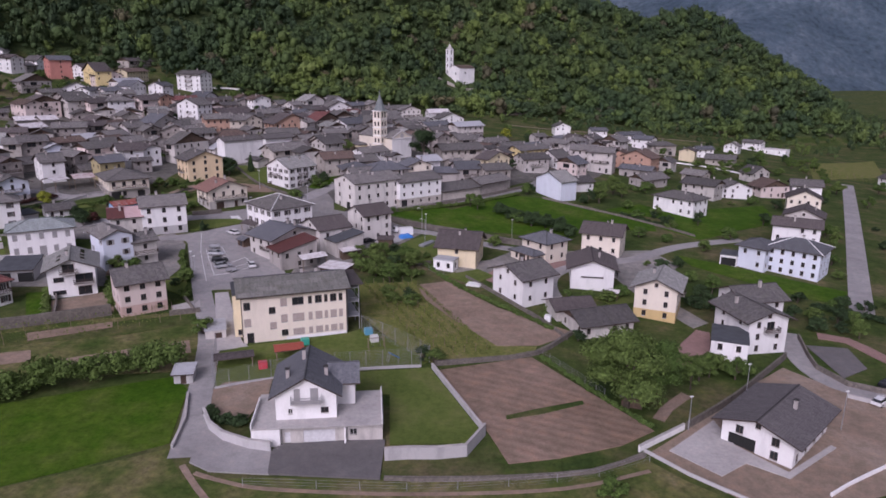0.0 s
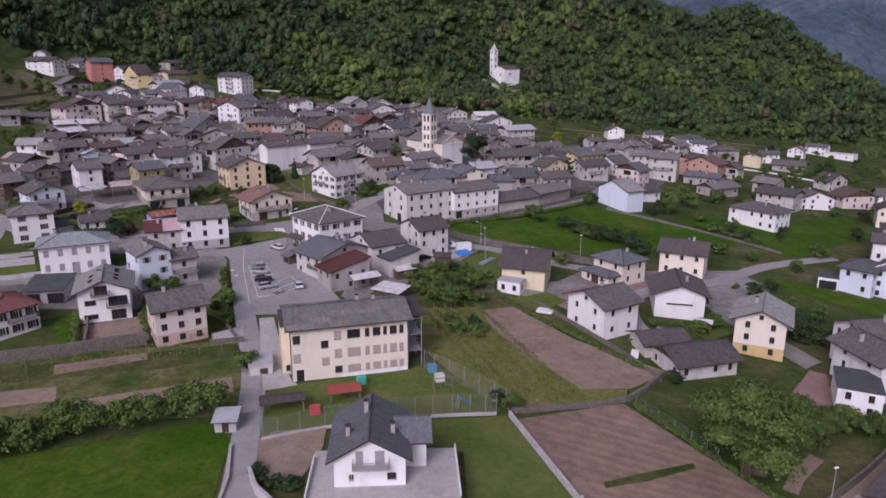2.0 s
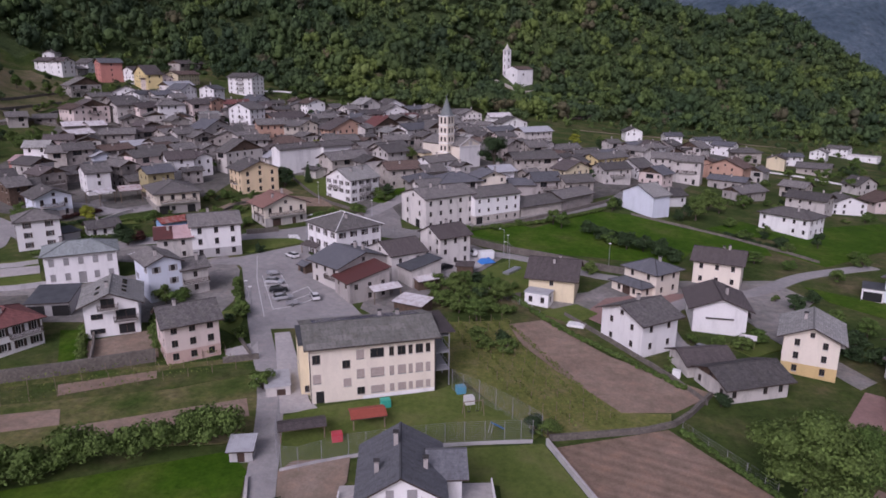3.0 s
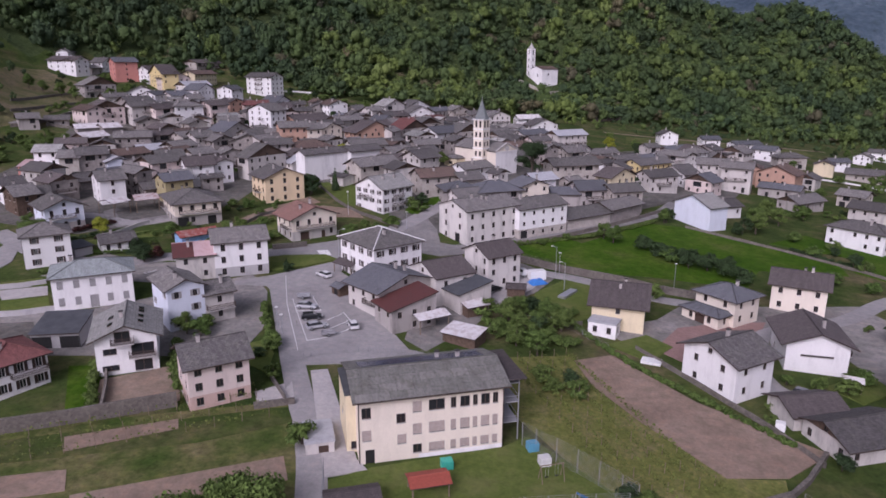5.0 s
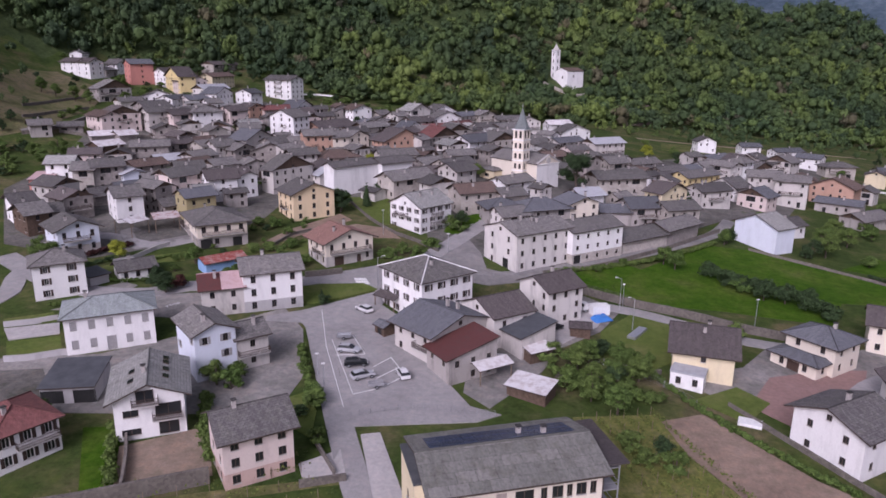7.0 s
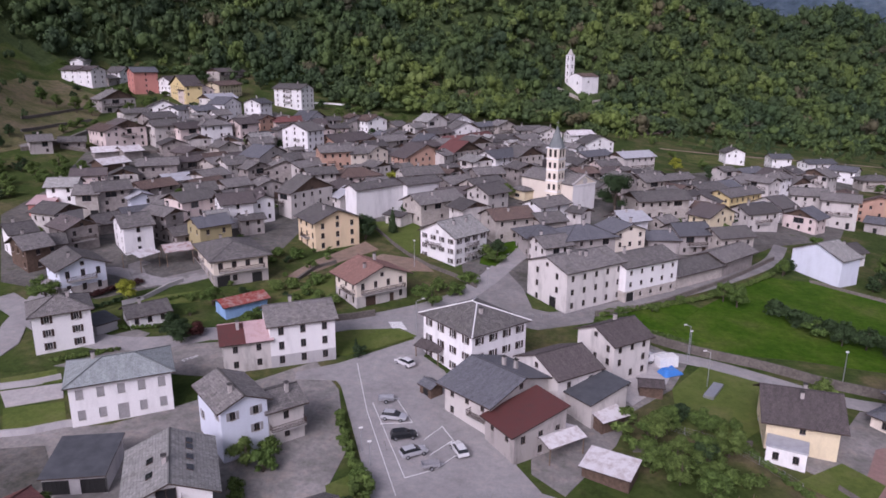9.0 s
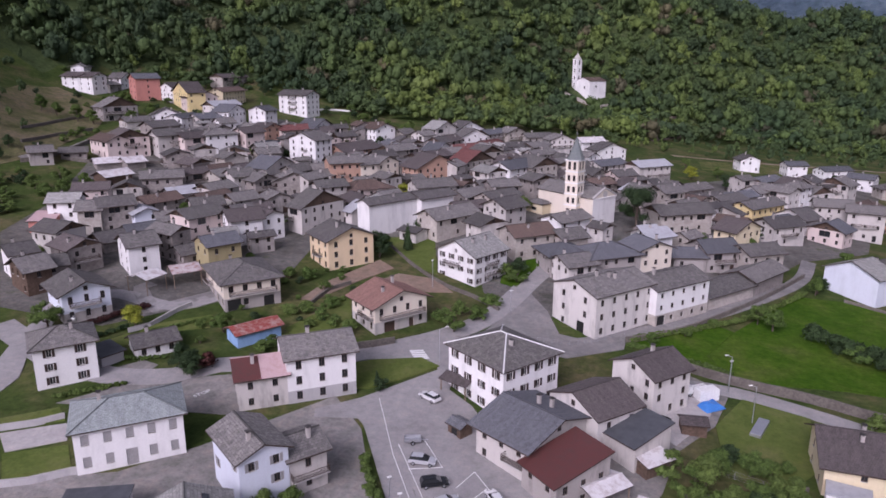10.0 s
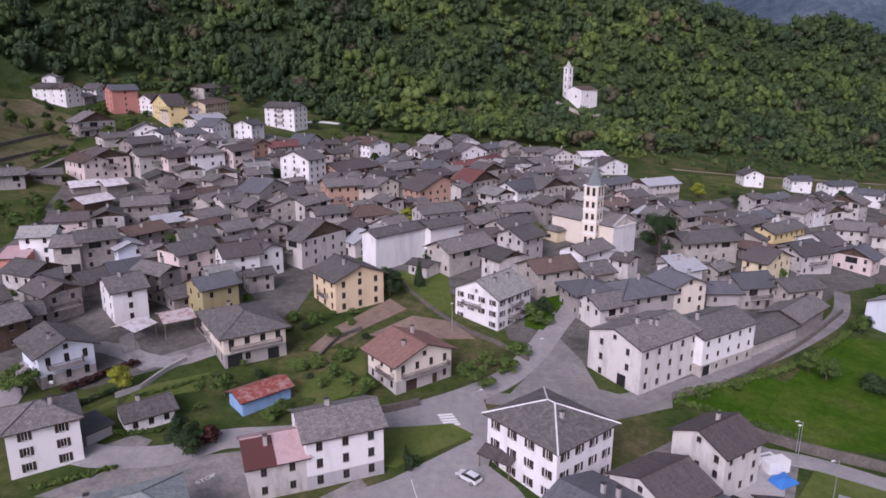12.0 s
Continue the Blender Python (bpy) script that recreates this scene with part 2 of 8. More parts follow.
M_LAWN = ground_mat("mown lawn", [(0.3, (0.08, 0.115, 0.026)), (0.5, (0.102, 0.135, 0.034)), (0.7, (0.14, 0.15, 0.055))], 0.15, 2.0, 0.4)
M_DRY = ground_mat("dry rough grass", [(0.3, (0.045, 0.078, 0.016)), (0.46, (0.085, 0.105, 0.032)), (0.58, (0.135, 0.13, 0.055)), (0.7, (0.19, 0.16, 0.095))], 0.12, 1.0, 0.85)
M_SOIL = ground_mat("ploughed soil", [(0.3, (0.19, 0.135, 0.10)), (0.5, (0.235, 0.170, 0.13)), (0.7, (0.275, 0.20, 0.158))], 0.06, 2.5, 0.6, 0.12, rows=(-68, 2.0, 0.17))
M_SOIL_B = ground_mat("bare garden soil", [(0.3, (0.205, 0.15, 0.118)), (0.5, (0.26, 0.195, 0.152)), (0.7, (0.30, 0.23, 0.185))], 0.1, 2.0, 0.5, 0.12)
M_YARD = ground_mat("pale gravel yard", [(0.3, (0.165, 0.158, 0.148)), (0.5, (0.24, 0.228, 0.216)), (0.68, (0.30, 0.283, 0.272))], 0.09, 1.5, 0.6, 0.05)
M_ASPH = ground_mat("worn asphalt", [(0.3, (0.262, 0.25, 0.25)), (0.5, (0.305, 0.294, 0.292)), (0.7, (0.348, 0.334, 0.332))], 0.12, 3.0, 0.35, 0.02)
M_ASPH_D = ground_mat("dark asphalt", [(0.3, (0.12, 0.113, 0.113)), (0.6, (0.155, 0.147, 0.147)), (0.8, (0.18, 0.17, 0.17))], 0.1, 3.0, 0.3, 0.02)
M_PAVE = ground_mat("pale concrete paving", [(0.3, (0.36, 0.34, 0.335)), (0.5, (0.42, 0.40, 0.39)), (0.7, (0.46, 0.44, 0.43))], 0.2, 2.0, 0.3, 0.02)
M_COBBLE = ground_mat("grey village paving", [(0.3, (0.075, 0.075, 0.062)), (0.45, (0.12, 0.115, 0.105)), (0.6, (0.16, 0.152, 0.145)), (0.72, (0.075, 0.095, 0.04))], 0.12, 1.8, 0.7, 0.05)
M_LANE = ground_mat("worn grey lane", [(0.3, (0.185, 0.178, 0.175)), (0.5, (0.235, 0.226, 0.222)), (0.7, (0.28, 0.27, 0.265))], 0.12, 2.5, 0.45, 0.02)
M_BRICKPAVE = ground_mat("reddish block paving", [(0.3, (0.24, 0.155, 0.14)), (0.6, (0.29, 0.19, 0.17)), (0.8, (0.32, 0.22, 0.20))], 0.2, 3.0, 0.3, 0.02)
M_VINE = ground_mat("rough vineyard grass", [(0.3, (0.10, 0.13, 0.032)), (0.5, (0.155, 0.165, 0.05)), (0.7, (0.20, 0.18, 0.085))], 0.25, 1.2, 0.7)
M_TERRACE = ground_mat("dry terraced hillside", [(0.3, (0.07, 0.09, 0.03)), (0.46, (0.125, 0.12, 0.06)), (0.6, (0.165, 0.14, 0.085)), (0.72, (0.19, 0.16, 0.115))], 0.08, 0.9, 0.8)
M_GRAVEL = ground_mat("brown gravel", [(0.3, (0.20, 0.155, 0.12)), (0.5, (0.26, 0.20, 0.155)), (0.7, (0.31, 0.25, 0.205))], 0.1, 3.0, 0.5, 0.05)
M_DRYWALL = masonry("dry stone wall", (0.20, 0.18, 0.16), (0.115, 0.105, 0.095), 2.6)
M_FORESTFLOOR = ground_mat("forest floor", [(0.3, (0.04, 0.06, 0.024)), (0.5, (0.055, 0.08, 0.03)), (0.7, (0.07, 0.09, 0.04))], 0.05, 0.6, 0.7, 0.4)
M_SCREE = ground_mat("reddish scree", [(0.3, (0.14, 0.11, 0.10)), (0.5, (0.20, 0.155, 0.145)), (0.7, (0.16, 0.15, 0.10))], 0.1, 0.6, 0.7, 0.4)
# blue of the air over distance is mixed into this base colour
M_FARHILL_HAZY = ground_mat("distant wooded slopes with haze in the colour", [(0.3, (0.048, 0.072, 0.098)), (0.5, (0.066, 0.096, 0.125)), (0.7, (0.10, 0.132, 0.165))], 0.006, 0.045, 0.8, 9.0)
M_LEAF = leafy("spring leaves", (0.07, 0.118, 0.03), (0.10, 0.145, 0.04))
M_LEAF_D = leafy("dark evergreen leaves", (0.028, 0.05, 0.022), (0.04, 0.068, 0.028))
M_LEAF_Y = leafy("yellow green leaves", (0.22, 0.25, 0.03), (0.26, 0.28, 0.04))
M_LEAF_R = leafy("purple red leaves", (0.05, 0.022, 0.022), (0.09, 0.03, 0.026))
M_LEAF_V = leafy("young vine leaves", (0.105, 0.14, 0.035), (0.14, 0.16, 0.045))
M_FOREST = leafy("broadleaf forest canopy", (0.042, 0.067, 0.034), (0.062, 0.096, 0.038), True, 0.12)

# ---- mesh helpers ----
def part(name, bm, material, parent=None, label="", smooth=False):
    """Link a bmesh as one mesh object, under its thing where one is given."""
    me = bpy.data.meshes.new(name)
    bm.to_mesh(me)
    bm.free()
    for m in (material if isinstance(material, (list, tuple)) else [material]):
        me.materials.append(m)
    if smooth:
        me.polygons.foreach_set("use_smooth", [True] * len(me.polygons))
    ob = new(name, me)
    if parent:
        ob.parent = parent
    if label:
        ob["label"] = label
    return ob


def shared(name, me, parent, m):
    ob = new(name, me)
    ob.parent = parent
    ob.matrix_basis = m
    return ob


def box(bm, x0, x1, y0, y1, z0, z1, mi=0, m=None):
    vs = [bm.verts.new((x, y, z)) for z in (z0, z1) for x, y in ((x0, y0), (x1, y0), (x1, y1), (x0, y1))]
    for f in ((3, 2, 1, 0), (4, 5, 6, 7), (0, 1, 5, 4), (1, 2, 6, 5), (2, 3, 7, 6), (3, 0, 4, 7)):
        bm.faces.new([vs[i] for i in f]).material_index = mi
    if m is not None:
        bmesh.ops.transform(bm, matrix=m, verts=vs)
    return vs


def tube(bm, p, q, r0, r1, n=6, mi=0):
    p, q = Vector(p), Vector(q)
    rot = (q - p).to_track_quat("Z", "Y").to_matrix()
    rings = []
    for c, r in ((p, r0), (q, r1)):
        rings.append([bm.verts.new(c + rot @ Vector((r * math.cos(a), r * math.sin(a), 0))) for a in (2 * math.pi * i / n for i in range(n))])
    for i in range(n):
        bm.faces.new((rings[0][i], rings[0][(i + 1) % n], rings[1][(i + 1) % n], rings[1][i])).material_index = mi
    bm.faces.new(rings[1]).material_index = mi
    bm.faces.new(rings[0][::-1]).material_index = mi


def mesh_from(name, verts, faces, mats, uv=None, mi=None):
    me = bpy.data.meshes.new(name)
    me.from_pydata(verts, [], faces)
    for m in mats:
        me.materials.append(m)
    if mi is not None:
        me.polygons.foreach_set("material_index", mi)
    return me


# ---- the lie of the land ----
FOOT_X = [-800, -450, -330, -270, -172, -100, -60, -18, 30, 80, 218, 420, 800]
FOOT_Y = [300, 370, 455, 515, 545, 552, 578, 634, 640, 640, 700, 688, 680]


def hill_depth(x, y):
    """How far inside the wooded hill a place lies (metres past its foot)."""
    d1 = 0.85 * (y - np.interp(x, FOOT_X, FOOT_Y))
    d2 = -0.919 * (x - 425) + 0.394 * (y - 680)
    k = 45.0
    h = np.clip(0.5 + 0.5 * (d2 - d1) / k, 0, 1)
    return d2 * (1 - h) + d1 * h - k * h * (1 - h)


def side_depth(x, y):
    return -(x + np.interp(y, [0, 200, 330, 470], [380, 290, 232, 320]))


def soft(d, k):
    return np.where(d > 8 * k, d, k * np.log1p(np.exp(np.minimum(d / k, 20))))


def slopes(x, y):
    X, Y = np.clip(x / 100, -5, 9), np.clip((y - 200) / 100, -3, 6)
    base = 9.0 - 4.7 * X + 4.6 * Y - 2.3 * X * Y
    base = -16 + soft(base + 16, 4.0) + 5.0 * np.exp(-((x + 25) ** 2 + (y - 312) ** 2) / 2900)
    d = soft(hill_depth(x, y), 10.0)
    roll = 14 * np.sin(x / 63 + 1.3) * np.sin(y / 90 + x / 210) + 7 * np.sin(x / 27 + y / 41)
    hill = 0.62 * np.minimum(d, 60) + 0.80 * np.clip(d - 60, 0, 210) + 0.42 * np.maximum(d - 270, 0) + roll * np.clip(d / 120, 0, 1)
    return base + np.minimum(hill, 420) + 0.42 * soft(side_depth(x, y), 8.0) * np.clip((y - 60) / 150, 0, 1), base


CREST_X = [-400, 60, 130, 172, 236, 270, 303, 334, 371, 414, 460, 485, 505, 560]
CREST_Z = [420, 230, 138, 118, 101, 109, 113, 100, 76, 51, 28, 0, -36, -60]


def ground(x, y):
    """The slopes, cut down to a crest that dips, swells to a wooded knoll and falls to the valley floor."""
    z, floor = slopes(x, y)
    far = np.maximum(y, 200.0)
    c = np.interp(900 * x / far, CREST_X, CREST_Z)
    c = np.where(y < 900, 61 + (c - 61) * far / 900, c - 0.22 * (y - 900))
    h = np.clip(0.5 + 0.5 * (c - z) / 14.0, 0, 1)
    cut = c * (1 - h) + z * h - 14.0 * h * (1 - h)
    return np.where(y > 560, np.maximum(np.minimum(cut, z), floor), z)


def gz(x, y):
    return float(ground(np.float64(x), np.float64(y)))


def axis(stops):
    out = [stops[0][0]]
    for (a, _), (b, step) in zip(stops, stops[1:]):
        n = max(1, round((b - a) / step))
        out += [a + (b - a) * (i + 1) / n for i in range(n)]
    return np.array(out)


gx = axis([(-2600, 0), (-700, 90), (-320, 20), (260, 4), (700, 18), (4800, 140)])
gy = axis([(-900, 0), (20, 60), (420, 4), (760, 8), (1300, 25), (4800, 140)])
GX, GY = np.meshgrid(gx, gy)
GZ = ground(GX, GY)
nx = len(gx)
faces, mis = [], []
HD = hill_depth(GX, GY)
for j in range(len(gy) - 1):
    for i in range(nx - 1):
        a = j * nx + i
        faces.append((a, a + 1, a + nx + 1, a + nx))
        mis.append(1 if HD[j, i] > 4 else 0)
me = mesh_from("ground", np.stack([GX, GY, GZ], -1).reshape(-1, 3).tolist(), faces, [M_GRASS, M_FORESTFLOOR], mi=mis)
me.polygons.foreach_set("use_smooth", [True] * len(me.polygons))
land = tagged(new("ground", me), "green meadow ground rising to wooded slopes", "ground", kind="structure")

# mountains across the valley, their haze put into the blue surface colour
mx, my = np.linspace(200, 4700, 70), np.linspace(1900, 4600, 40)
MX, MY = np.meshgrid(mx, my)
ridge = np.array([[noise.fractal(Vector((x / 900, y / 900, 3.1)), 1.0, 2.0, 6) for x in mx] for y in my])
MZ = -40 + 0.55 * np.clip(MY - 2000 - 0.25 * (MX - 500), 0, None) * (1 + 0.35 * ridge) + 120 * ridge * np.clip((MY - 2000) / 600, 0, 1)
nm = len(mx)
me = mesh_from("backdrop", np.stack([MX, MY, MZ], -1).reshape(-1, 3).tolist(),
               [(j * nm + i, j * nm + i + 1, (j + 1) * nm + i + 1, (j + 1) * nm + i) for j in range(len(my) - 1) for i in range(nm - 1)], [M_FARHILL_HAZY])
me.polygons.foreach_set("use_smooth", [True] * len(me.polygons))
tagged(new("backdrop", me), "wooded mountain far across the valley, coloured blue for haze", "mountain", kind="structure")


def inside(px, py, poly):
    c = np.zeros(np.shape(px), bool)
    for (x0, y0), (x1, y1) in zip(poly, poly[1:] + poly[:1]):
        if y0 != y1:
            c ^= ((y0 > py) != (y1 > py)) & (px < (x1 - x0) * (py - y0) / (y1 - y0) + x0)
    return c


KEEP, ROADS = [], []


def sheet(name, poly, material, label, category, lift=0.10, kind="structure", step=4.0):
    """A patch of ground cover with a rim, laid over the land."""
    if name in ("meadow", "lawn", "driveway", "ploughed_field", "bare_field", "vineyard_ground", "school_yard", "car_park", "gravel_yard", "paved_court", "junction", "forecourt", "courtyard", "brick_court"):
        KEEP.append(poly)
    bm = bmesh.new()
    f = bm.faces.new([bm.verts.new((x, y, 0)) for x, y in poly])
    bmesh.ops.triangulate(bm, faces=[f])
    for _ in range(7):
        long = [e for e in bm.edges if e.calc_length() > step * 2]
        if not long:
            break
        bmesh.ops.subdivide_edges(bm, edges=long, cuts=1)
        bmesh.ops.triangulate(bm, faces=[g for g in bm.faces if len(g.verts) > 3])
    if sum(g.normal.z for g in bm.faces) < 0:
        bmesh.ops.reverse_faces(bm, faces=bm.faces[:])
    rim = [e for e in bm.edges if e.is_boundary]
    for v in bm.verts:
        v.co.z = gz(v.co.x, v.co.y) + lift
    low = bmesh.ops.extrude_edge_only(bm, edges=rim)
    for v in low["geom"]:
        if isinstance(v, bmesh.types.BMVert):
            v.co.z -= lift + 0.2
    return tagged(part(name, bm, material), label, category, kind=kind)


def path_points(pts, step=3.0):
    """Points along a smooth line through the given ones."""
    P = [Vector(p) for p in pts]
    out = []
    for i in range(len(P) - 1):
        a, b, c, d = P[max(i - 1, 0)], P[i], P[i + 1], P[min(i + 2, len(P) - 1)]
        n = max(1, int((c - b).length / step))
        for k in range(n):
            t = k / n
            out.append(0.5 * (2 * b + (c - a) * t + (2 * a - 5 * b + 4 * c - d) * t * t + (3 * b - a - 3 * c + d) * t ** 3))
    return out + [P[-1]]


def ribbon(name, pts, width, material, label, category, lift=0.16, kind="structure"):
    bm = bmesh.new()
    line = path_points(pts)
    ROADS.extend((p.x, p.y, width / 2) for p in line)
    rows = []
    for i, p in enumerate(line):
        d = (line[min(i + 1, len(line) - 1)] - line[max(i - 1, 0)]).normalized()
        nrm = Vector((-d.y, d.x))
        row = []
        for s, dz in ((-0.5, -0.4), (-0.5, 0), (0, 0.0), (0.5, 0), (0.5, -0.4)):
            q = p + nrm * (s * width)
            row.append(bm.verts.new((q.x, q.y, gz(q.x, q.y) + lift + dz)))
        rows.append(row)
    for a, b in zip(rows, rows[1:]):
        for i in range(4):
            bm.faces.new((a[i + 1], a[i], b[i], b[i + 1]))
    return tagged(part(name, bm, material), label, category, kind=kind)


def wall_line(name, pts, height, thick, material, label, category="wall", cap=None, base=-1.2):
    """A garden or retaining wall that follows a line, with a coping of its own."""
    bm = bmesh.new()
    line = path_points(pts, 4.0)
    rows, tops = [], []
    for i, p in enumerate(line):
        d = (line[min(i + 1, len(line) - 1)] - line[max(i - 1, 0)]).normalized()
        nrm = Vector((-d.y, d.x)) * thick / 2
        z = gz(p.x, p.y)
        h = height + (random.uniform(-0.06, 0.06) if cap is None else 0)
        rows.append([bm.verts.new((p.x + s * nrm.x, p.y + s * nrm.y, z + k)) for s, k in ((-1, base), (-1, h), (1, h), (1, base))])
        tops.append((p, nrm, z + h))
    for a, b in zip(rows, rows[1:]):
        for i in range(3):
            bm.faces.new((a[i], a[i + 1], b[i + 1], b[i]))
    bm.faces.new(rows[0][::-1])
    bm.faces.new(rows[-1])
    bmesh.ops.recalc_face_normals(bm, faces=bm.faces[:])
    ob = tagged(part(name, bm, material), label, category)
    if cap:
        bm = bmesh.new()
        rows = [[bm.verts.new((p.x + s * (n.x * 1.3), p.y + s * (n.y * 1.3), z + k)) for s, k in ((-1, 0.003), (-1, 0.12), (1, 0.12), (1, 0.003))] for p, n, z in tops]
        for a, b in zip(rows, rows[1:]):
            for i in range(4):
                bm.faces.new((a[i], a[(i + 1) % 4], b[(i + 1) % 4], b[i]))
        bm.faces.new(rows[0][::-1])
        bm.faces.new(rows[-1])
        bmesh.ops.recalc_face_normals(bm, faces=bm.faces[:])
        part("coping", bm, cap, ob)
    return ob


# ---- windows, doors, balconies ----
WINDOW_MESH = {}


def window_mesh(w, h, style):
    """A window in its reveal: frame, mullion, pane and sill, with its face at y = 0 (outwards -y)."""
    key = (w, h, style)
    if key in WINDOW_MESH:
        return WINDOW_MESH[key]
    bm = bmesh.new()
    f = 0.07
    blind = style in ("tan", "greyshut")
    box(bm, -w / 2, w / 2, 0.13, 0.17, 0, h, 2 if blind else 1)
    if not blind:
        for x0, x1, z0, z1 in ((-w / 2, -w / 2 + f, 0, h), (w / 2 - f, w / 2, 0, h), (-f / 2, f / 2, f, h - f), (-w / 2 + f, w / 2 - f, 0, f), (-w / 2 + f, w / 2 - f, h - f, h)):
            box(bm, x0, x1, 0.08, 0.13, z0, z1, 0)
    else:
        n = int(h / 0.3)
        for i in range(n):
            box(bm, -w / 2, w / 2, 0.11 - 0.02 * (i % 2), 0.13, i * h / n, (i + 1) * h / n, 2)
    box(bm, -w / 2, w / 2, -0.10, 0.13, -0.08, 0, 3)
    bmesh.ops.remove_doubles(bm, verts=bm.verts[:], dist=0.001)
    me = bpy.data.meshes.new("window")
    bm.to_mesh(me)
    bm.free()
    for m in (M_FRAME_D if style in ("dark", "shut") else M_FRAME, M_GLASS, M_SHUT_T if style == "tan" else M_SHUT_G, M_SLAB):
        me.materials.append(m)
    WINDOW_MESH[key] = me
    return me


def shutter_mesh(w, h, colour):
    key = ("s", w, h, colour)
    if key not in WINDOW_MESH:
        bm = bmesh.new()
        box(bm, -w / 2, w / 2, -0.05, -0.003, 0, h)
        for i in range(3):
            box(bm, -w / 2 + 0.05, w / 2 - 0.05, -0.065, -0.05, 0.08 + i * h / 3, h / 3 - 0.05 + i * h / 3)
        me = bpy.data.meshes.new("shutter")
        bm.to_mesh(me)
        bm.free()
        me.materials.append({"shut": M_SHUT, "grey": M_SHUT_G, "tan": M_SHUT_T}[colour])
        WINDOW_MESH[key] = me
    return WINDOW_MESH[key]


def door_mesh(w, h, style):
    key = ("d", w, h, style)
    if key not in WINDOW_MESH:
        bm = bmesh.new()
        n = max(2, int(w / 0.5))
        for i in range(n):
            box(bm, -w / 2 + w * i / n, -w / 2 + w * (i + 1) / n, 0.10, 0.16, 0, h)
        bmesh.ops.remove_doubles(bm, verts=bm.verts[:], dist=0.001)
        front = [f for f in bm.faces if f.normal.y < -0.5 or f.calc_center_median().y < 0.105]
        bmesh.ops.inset_individual(bm, faces=front, thickness=0.05, depth=-0.03)
        me = bpy.data.meshes.new("door")
        bm.to_mesh(me)
        bm.free()
        me.materials.append({"white": M_DOOR_W, "dark": M_DOOR, "black": M_BLACK, "grey": M_SHUT_G}.get(style, M_DOOR))
        WINDOW_MESH[key] = me
    return WINDOW_MESH[key]


def side_frames(W, D):
    """The four faces: a matrix from (u along the face, outwards -y, v up) and the face's length."""
    return [(pose(0, -D / 2, 0), W), (pose(W / 2, 0, 0, 0, 0, 90), D), (pose(0, D / 2, 0, 0, 0, 180), W), (pose(-W / 2, 0, 0, 0, 0, -90), D)]


def face_with_holes(bm, m, L, z0, H, holes, mi=0, plinth=None):
    us = sorted({-L / 2, L / 2, *[h[0] for h in holes], *[h[1] for h in holes]})
    vs = sorted({z0, H, *[h[2] for h in holes], *[h[3] for h in holes], *([plinth] if plinth else [])})
    grid = {}

    def at(u, v, y=0.0):
        k = (round(u, 4), round(v, 4), y)
        if k not in grid:
            grid[k] = bm.verts.new(m @ Vector((u, y, v)))
        return grid[k]
    for a, b in zip(us, us[1:]):
        for c, d in zip(vs, vs[1:]):
            if not any(h[0] - 1e-4 < a and b < h[1] + 1e-4 and h[2] - 1e-4 < c and d < h[3] + 1e-4 for h in holes):
                bm.faces.new((at(a, c), at(b, c), at(b, d), at(a, d))).material_index = 1 if plinth and d <= plinth + 1e-4 else mi
    for u0, u1, v0, v1 in (h[:4] for h in holes):
        cs = [(u0, v0), (u1, v0), (u1, v1), (u0, v1)]
        out, inn = [bm.verts.new(m @ Vector((u, 0, v))) for u, v in cs], [bm.verts.new(m @ Vector((u, 0.2, v))) for u, v in cs]
        for i in range(4):
            bm.faces.new((out[(i + 1) % 4], out[i], inn[i], inn[(i + 1) % 4])).material_index = mi
        bm.faces.new(inn).material_index = 2


def roof_gable(W, D, H, pitch, o, og, axis_x, mats, parent, t=0.22):
    """Two slabs that meet at a ridge; the ridge runs along x or along y."""
    L, S = (W, D) if axis_x else (D, W)
    tp = math.tan(radians(pitch))
    half = S / 2 + o
    top = [(-half, H - o * tp + t), (0, H + S / 2 * tp + t), (half, H - o * tp + t)]
    bot = [(x, z - t) for x, z in top]
    bm = bmesh.new()
    uvl = bm.loops.layers.uv.new("UVMap")

    def at(s, l, z):
        return (l, s, z) if axis_x else (s, -l, z)
    l0, l1 = -L / 2 - og, L / 2 + og
    rings = [[bm.verts.new(at(s, l, z)) for s, z in top + bot[::-1]] for l in (l0, l1)]
    a, b = rings
    slope = math.hypot(half, half * tp)
    for i, j in ((0, 1), (1, 2)):
        f = bm.faces.new((a[i], b[i], b[j], a[j]))
        for lp, (u, v) in zip(f.loops, ((l0, slope * i), (l1, slope * i), (l1, slope * j), (l0, slope * j))):
            lp[uvl].uv = (u, v)
    for i, j in ((2, 3), (3, 4), (4, 5), (5, 0)):
        bm.faces.new((a[i], b[i], b[j], a[j])).material_index = 1
    for q in ((0, 1, 4, 5), (1, 2, 3, 4)):
        bm.faces.new([a[i] for i in q]).material_index = 1
        bm.faces.new([b[i] for i in q]).material_index = 1
    bmesh.ops.recalc_face_normals(bm, faces=bm.faces[:])
    roof = part("roof", bm, mats, parent)
    bm = bmesh.new()
    zr = H + S / 2 * tp + t
    for u0, u1, s in ((l0, l1, 0.18),):
        vs = [bm.verts.new(at(q, u, zr + z)) for u in (u0, u1) for q, z in ((-s, -s * tp + 0.03), (0, 0.1), (s, -s * tp + 0.03))]
        for f in ((0, 1, 4, 3), (1, 2, 5, 4), (0, 2, 1), (3, 4, 5), (0, 3, 5, 2)):
            bm.faces.new([vs[k] for k in f])
    bmesh.ops.recalc_face_normals(bm, faces=bm.faces[:])
    part("ridge_cap", bm, mats[0], roof)
    return lambda x, y: H + (S / 2 - abs(y if axis_x else x)) * tp + t


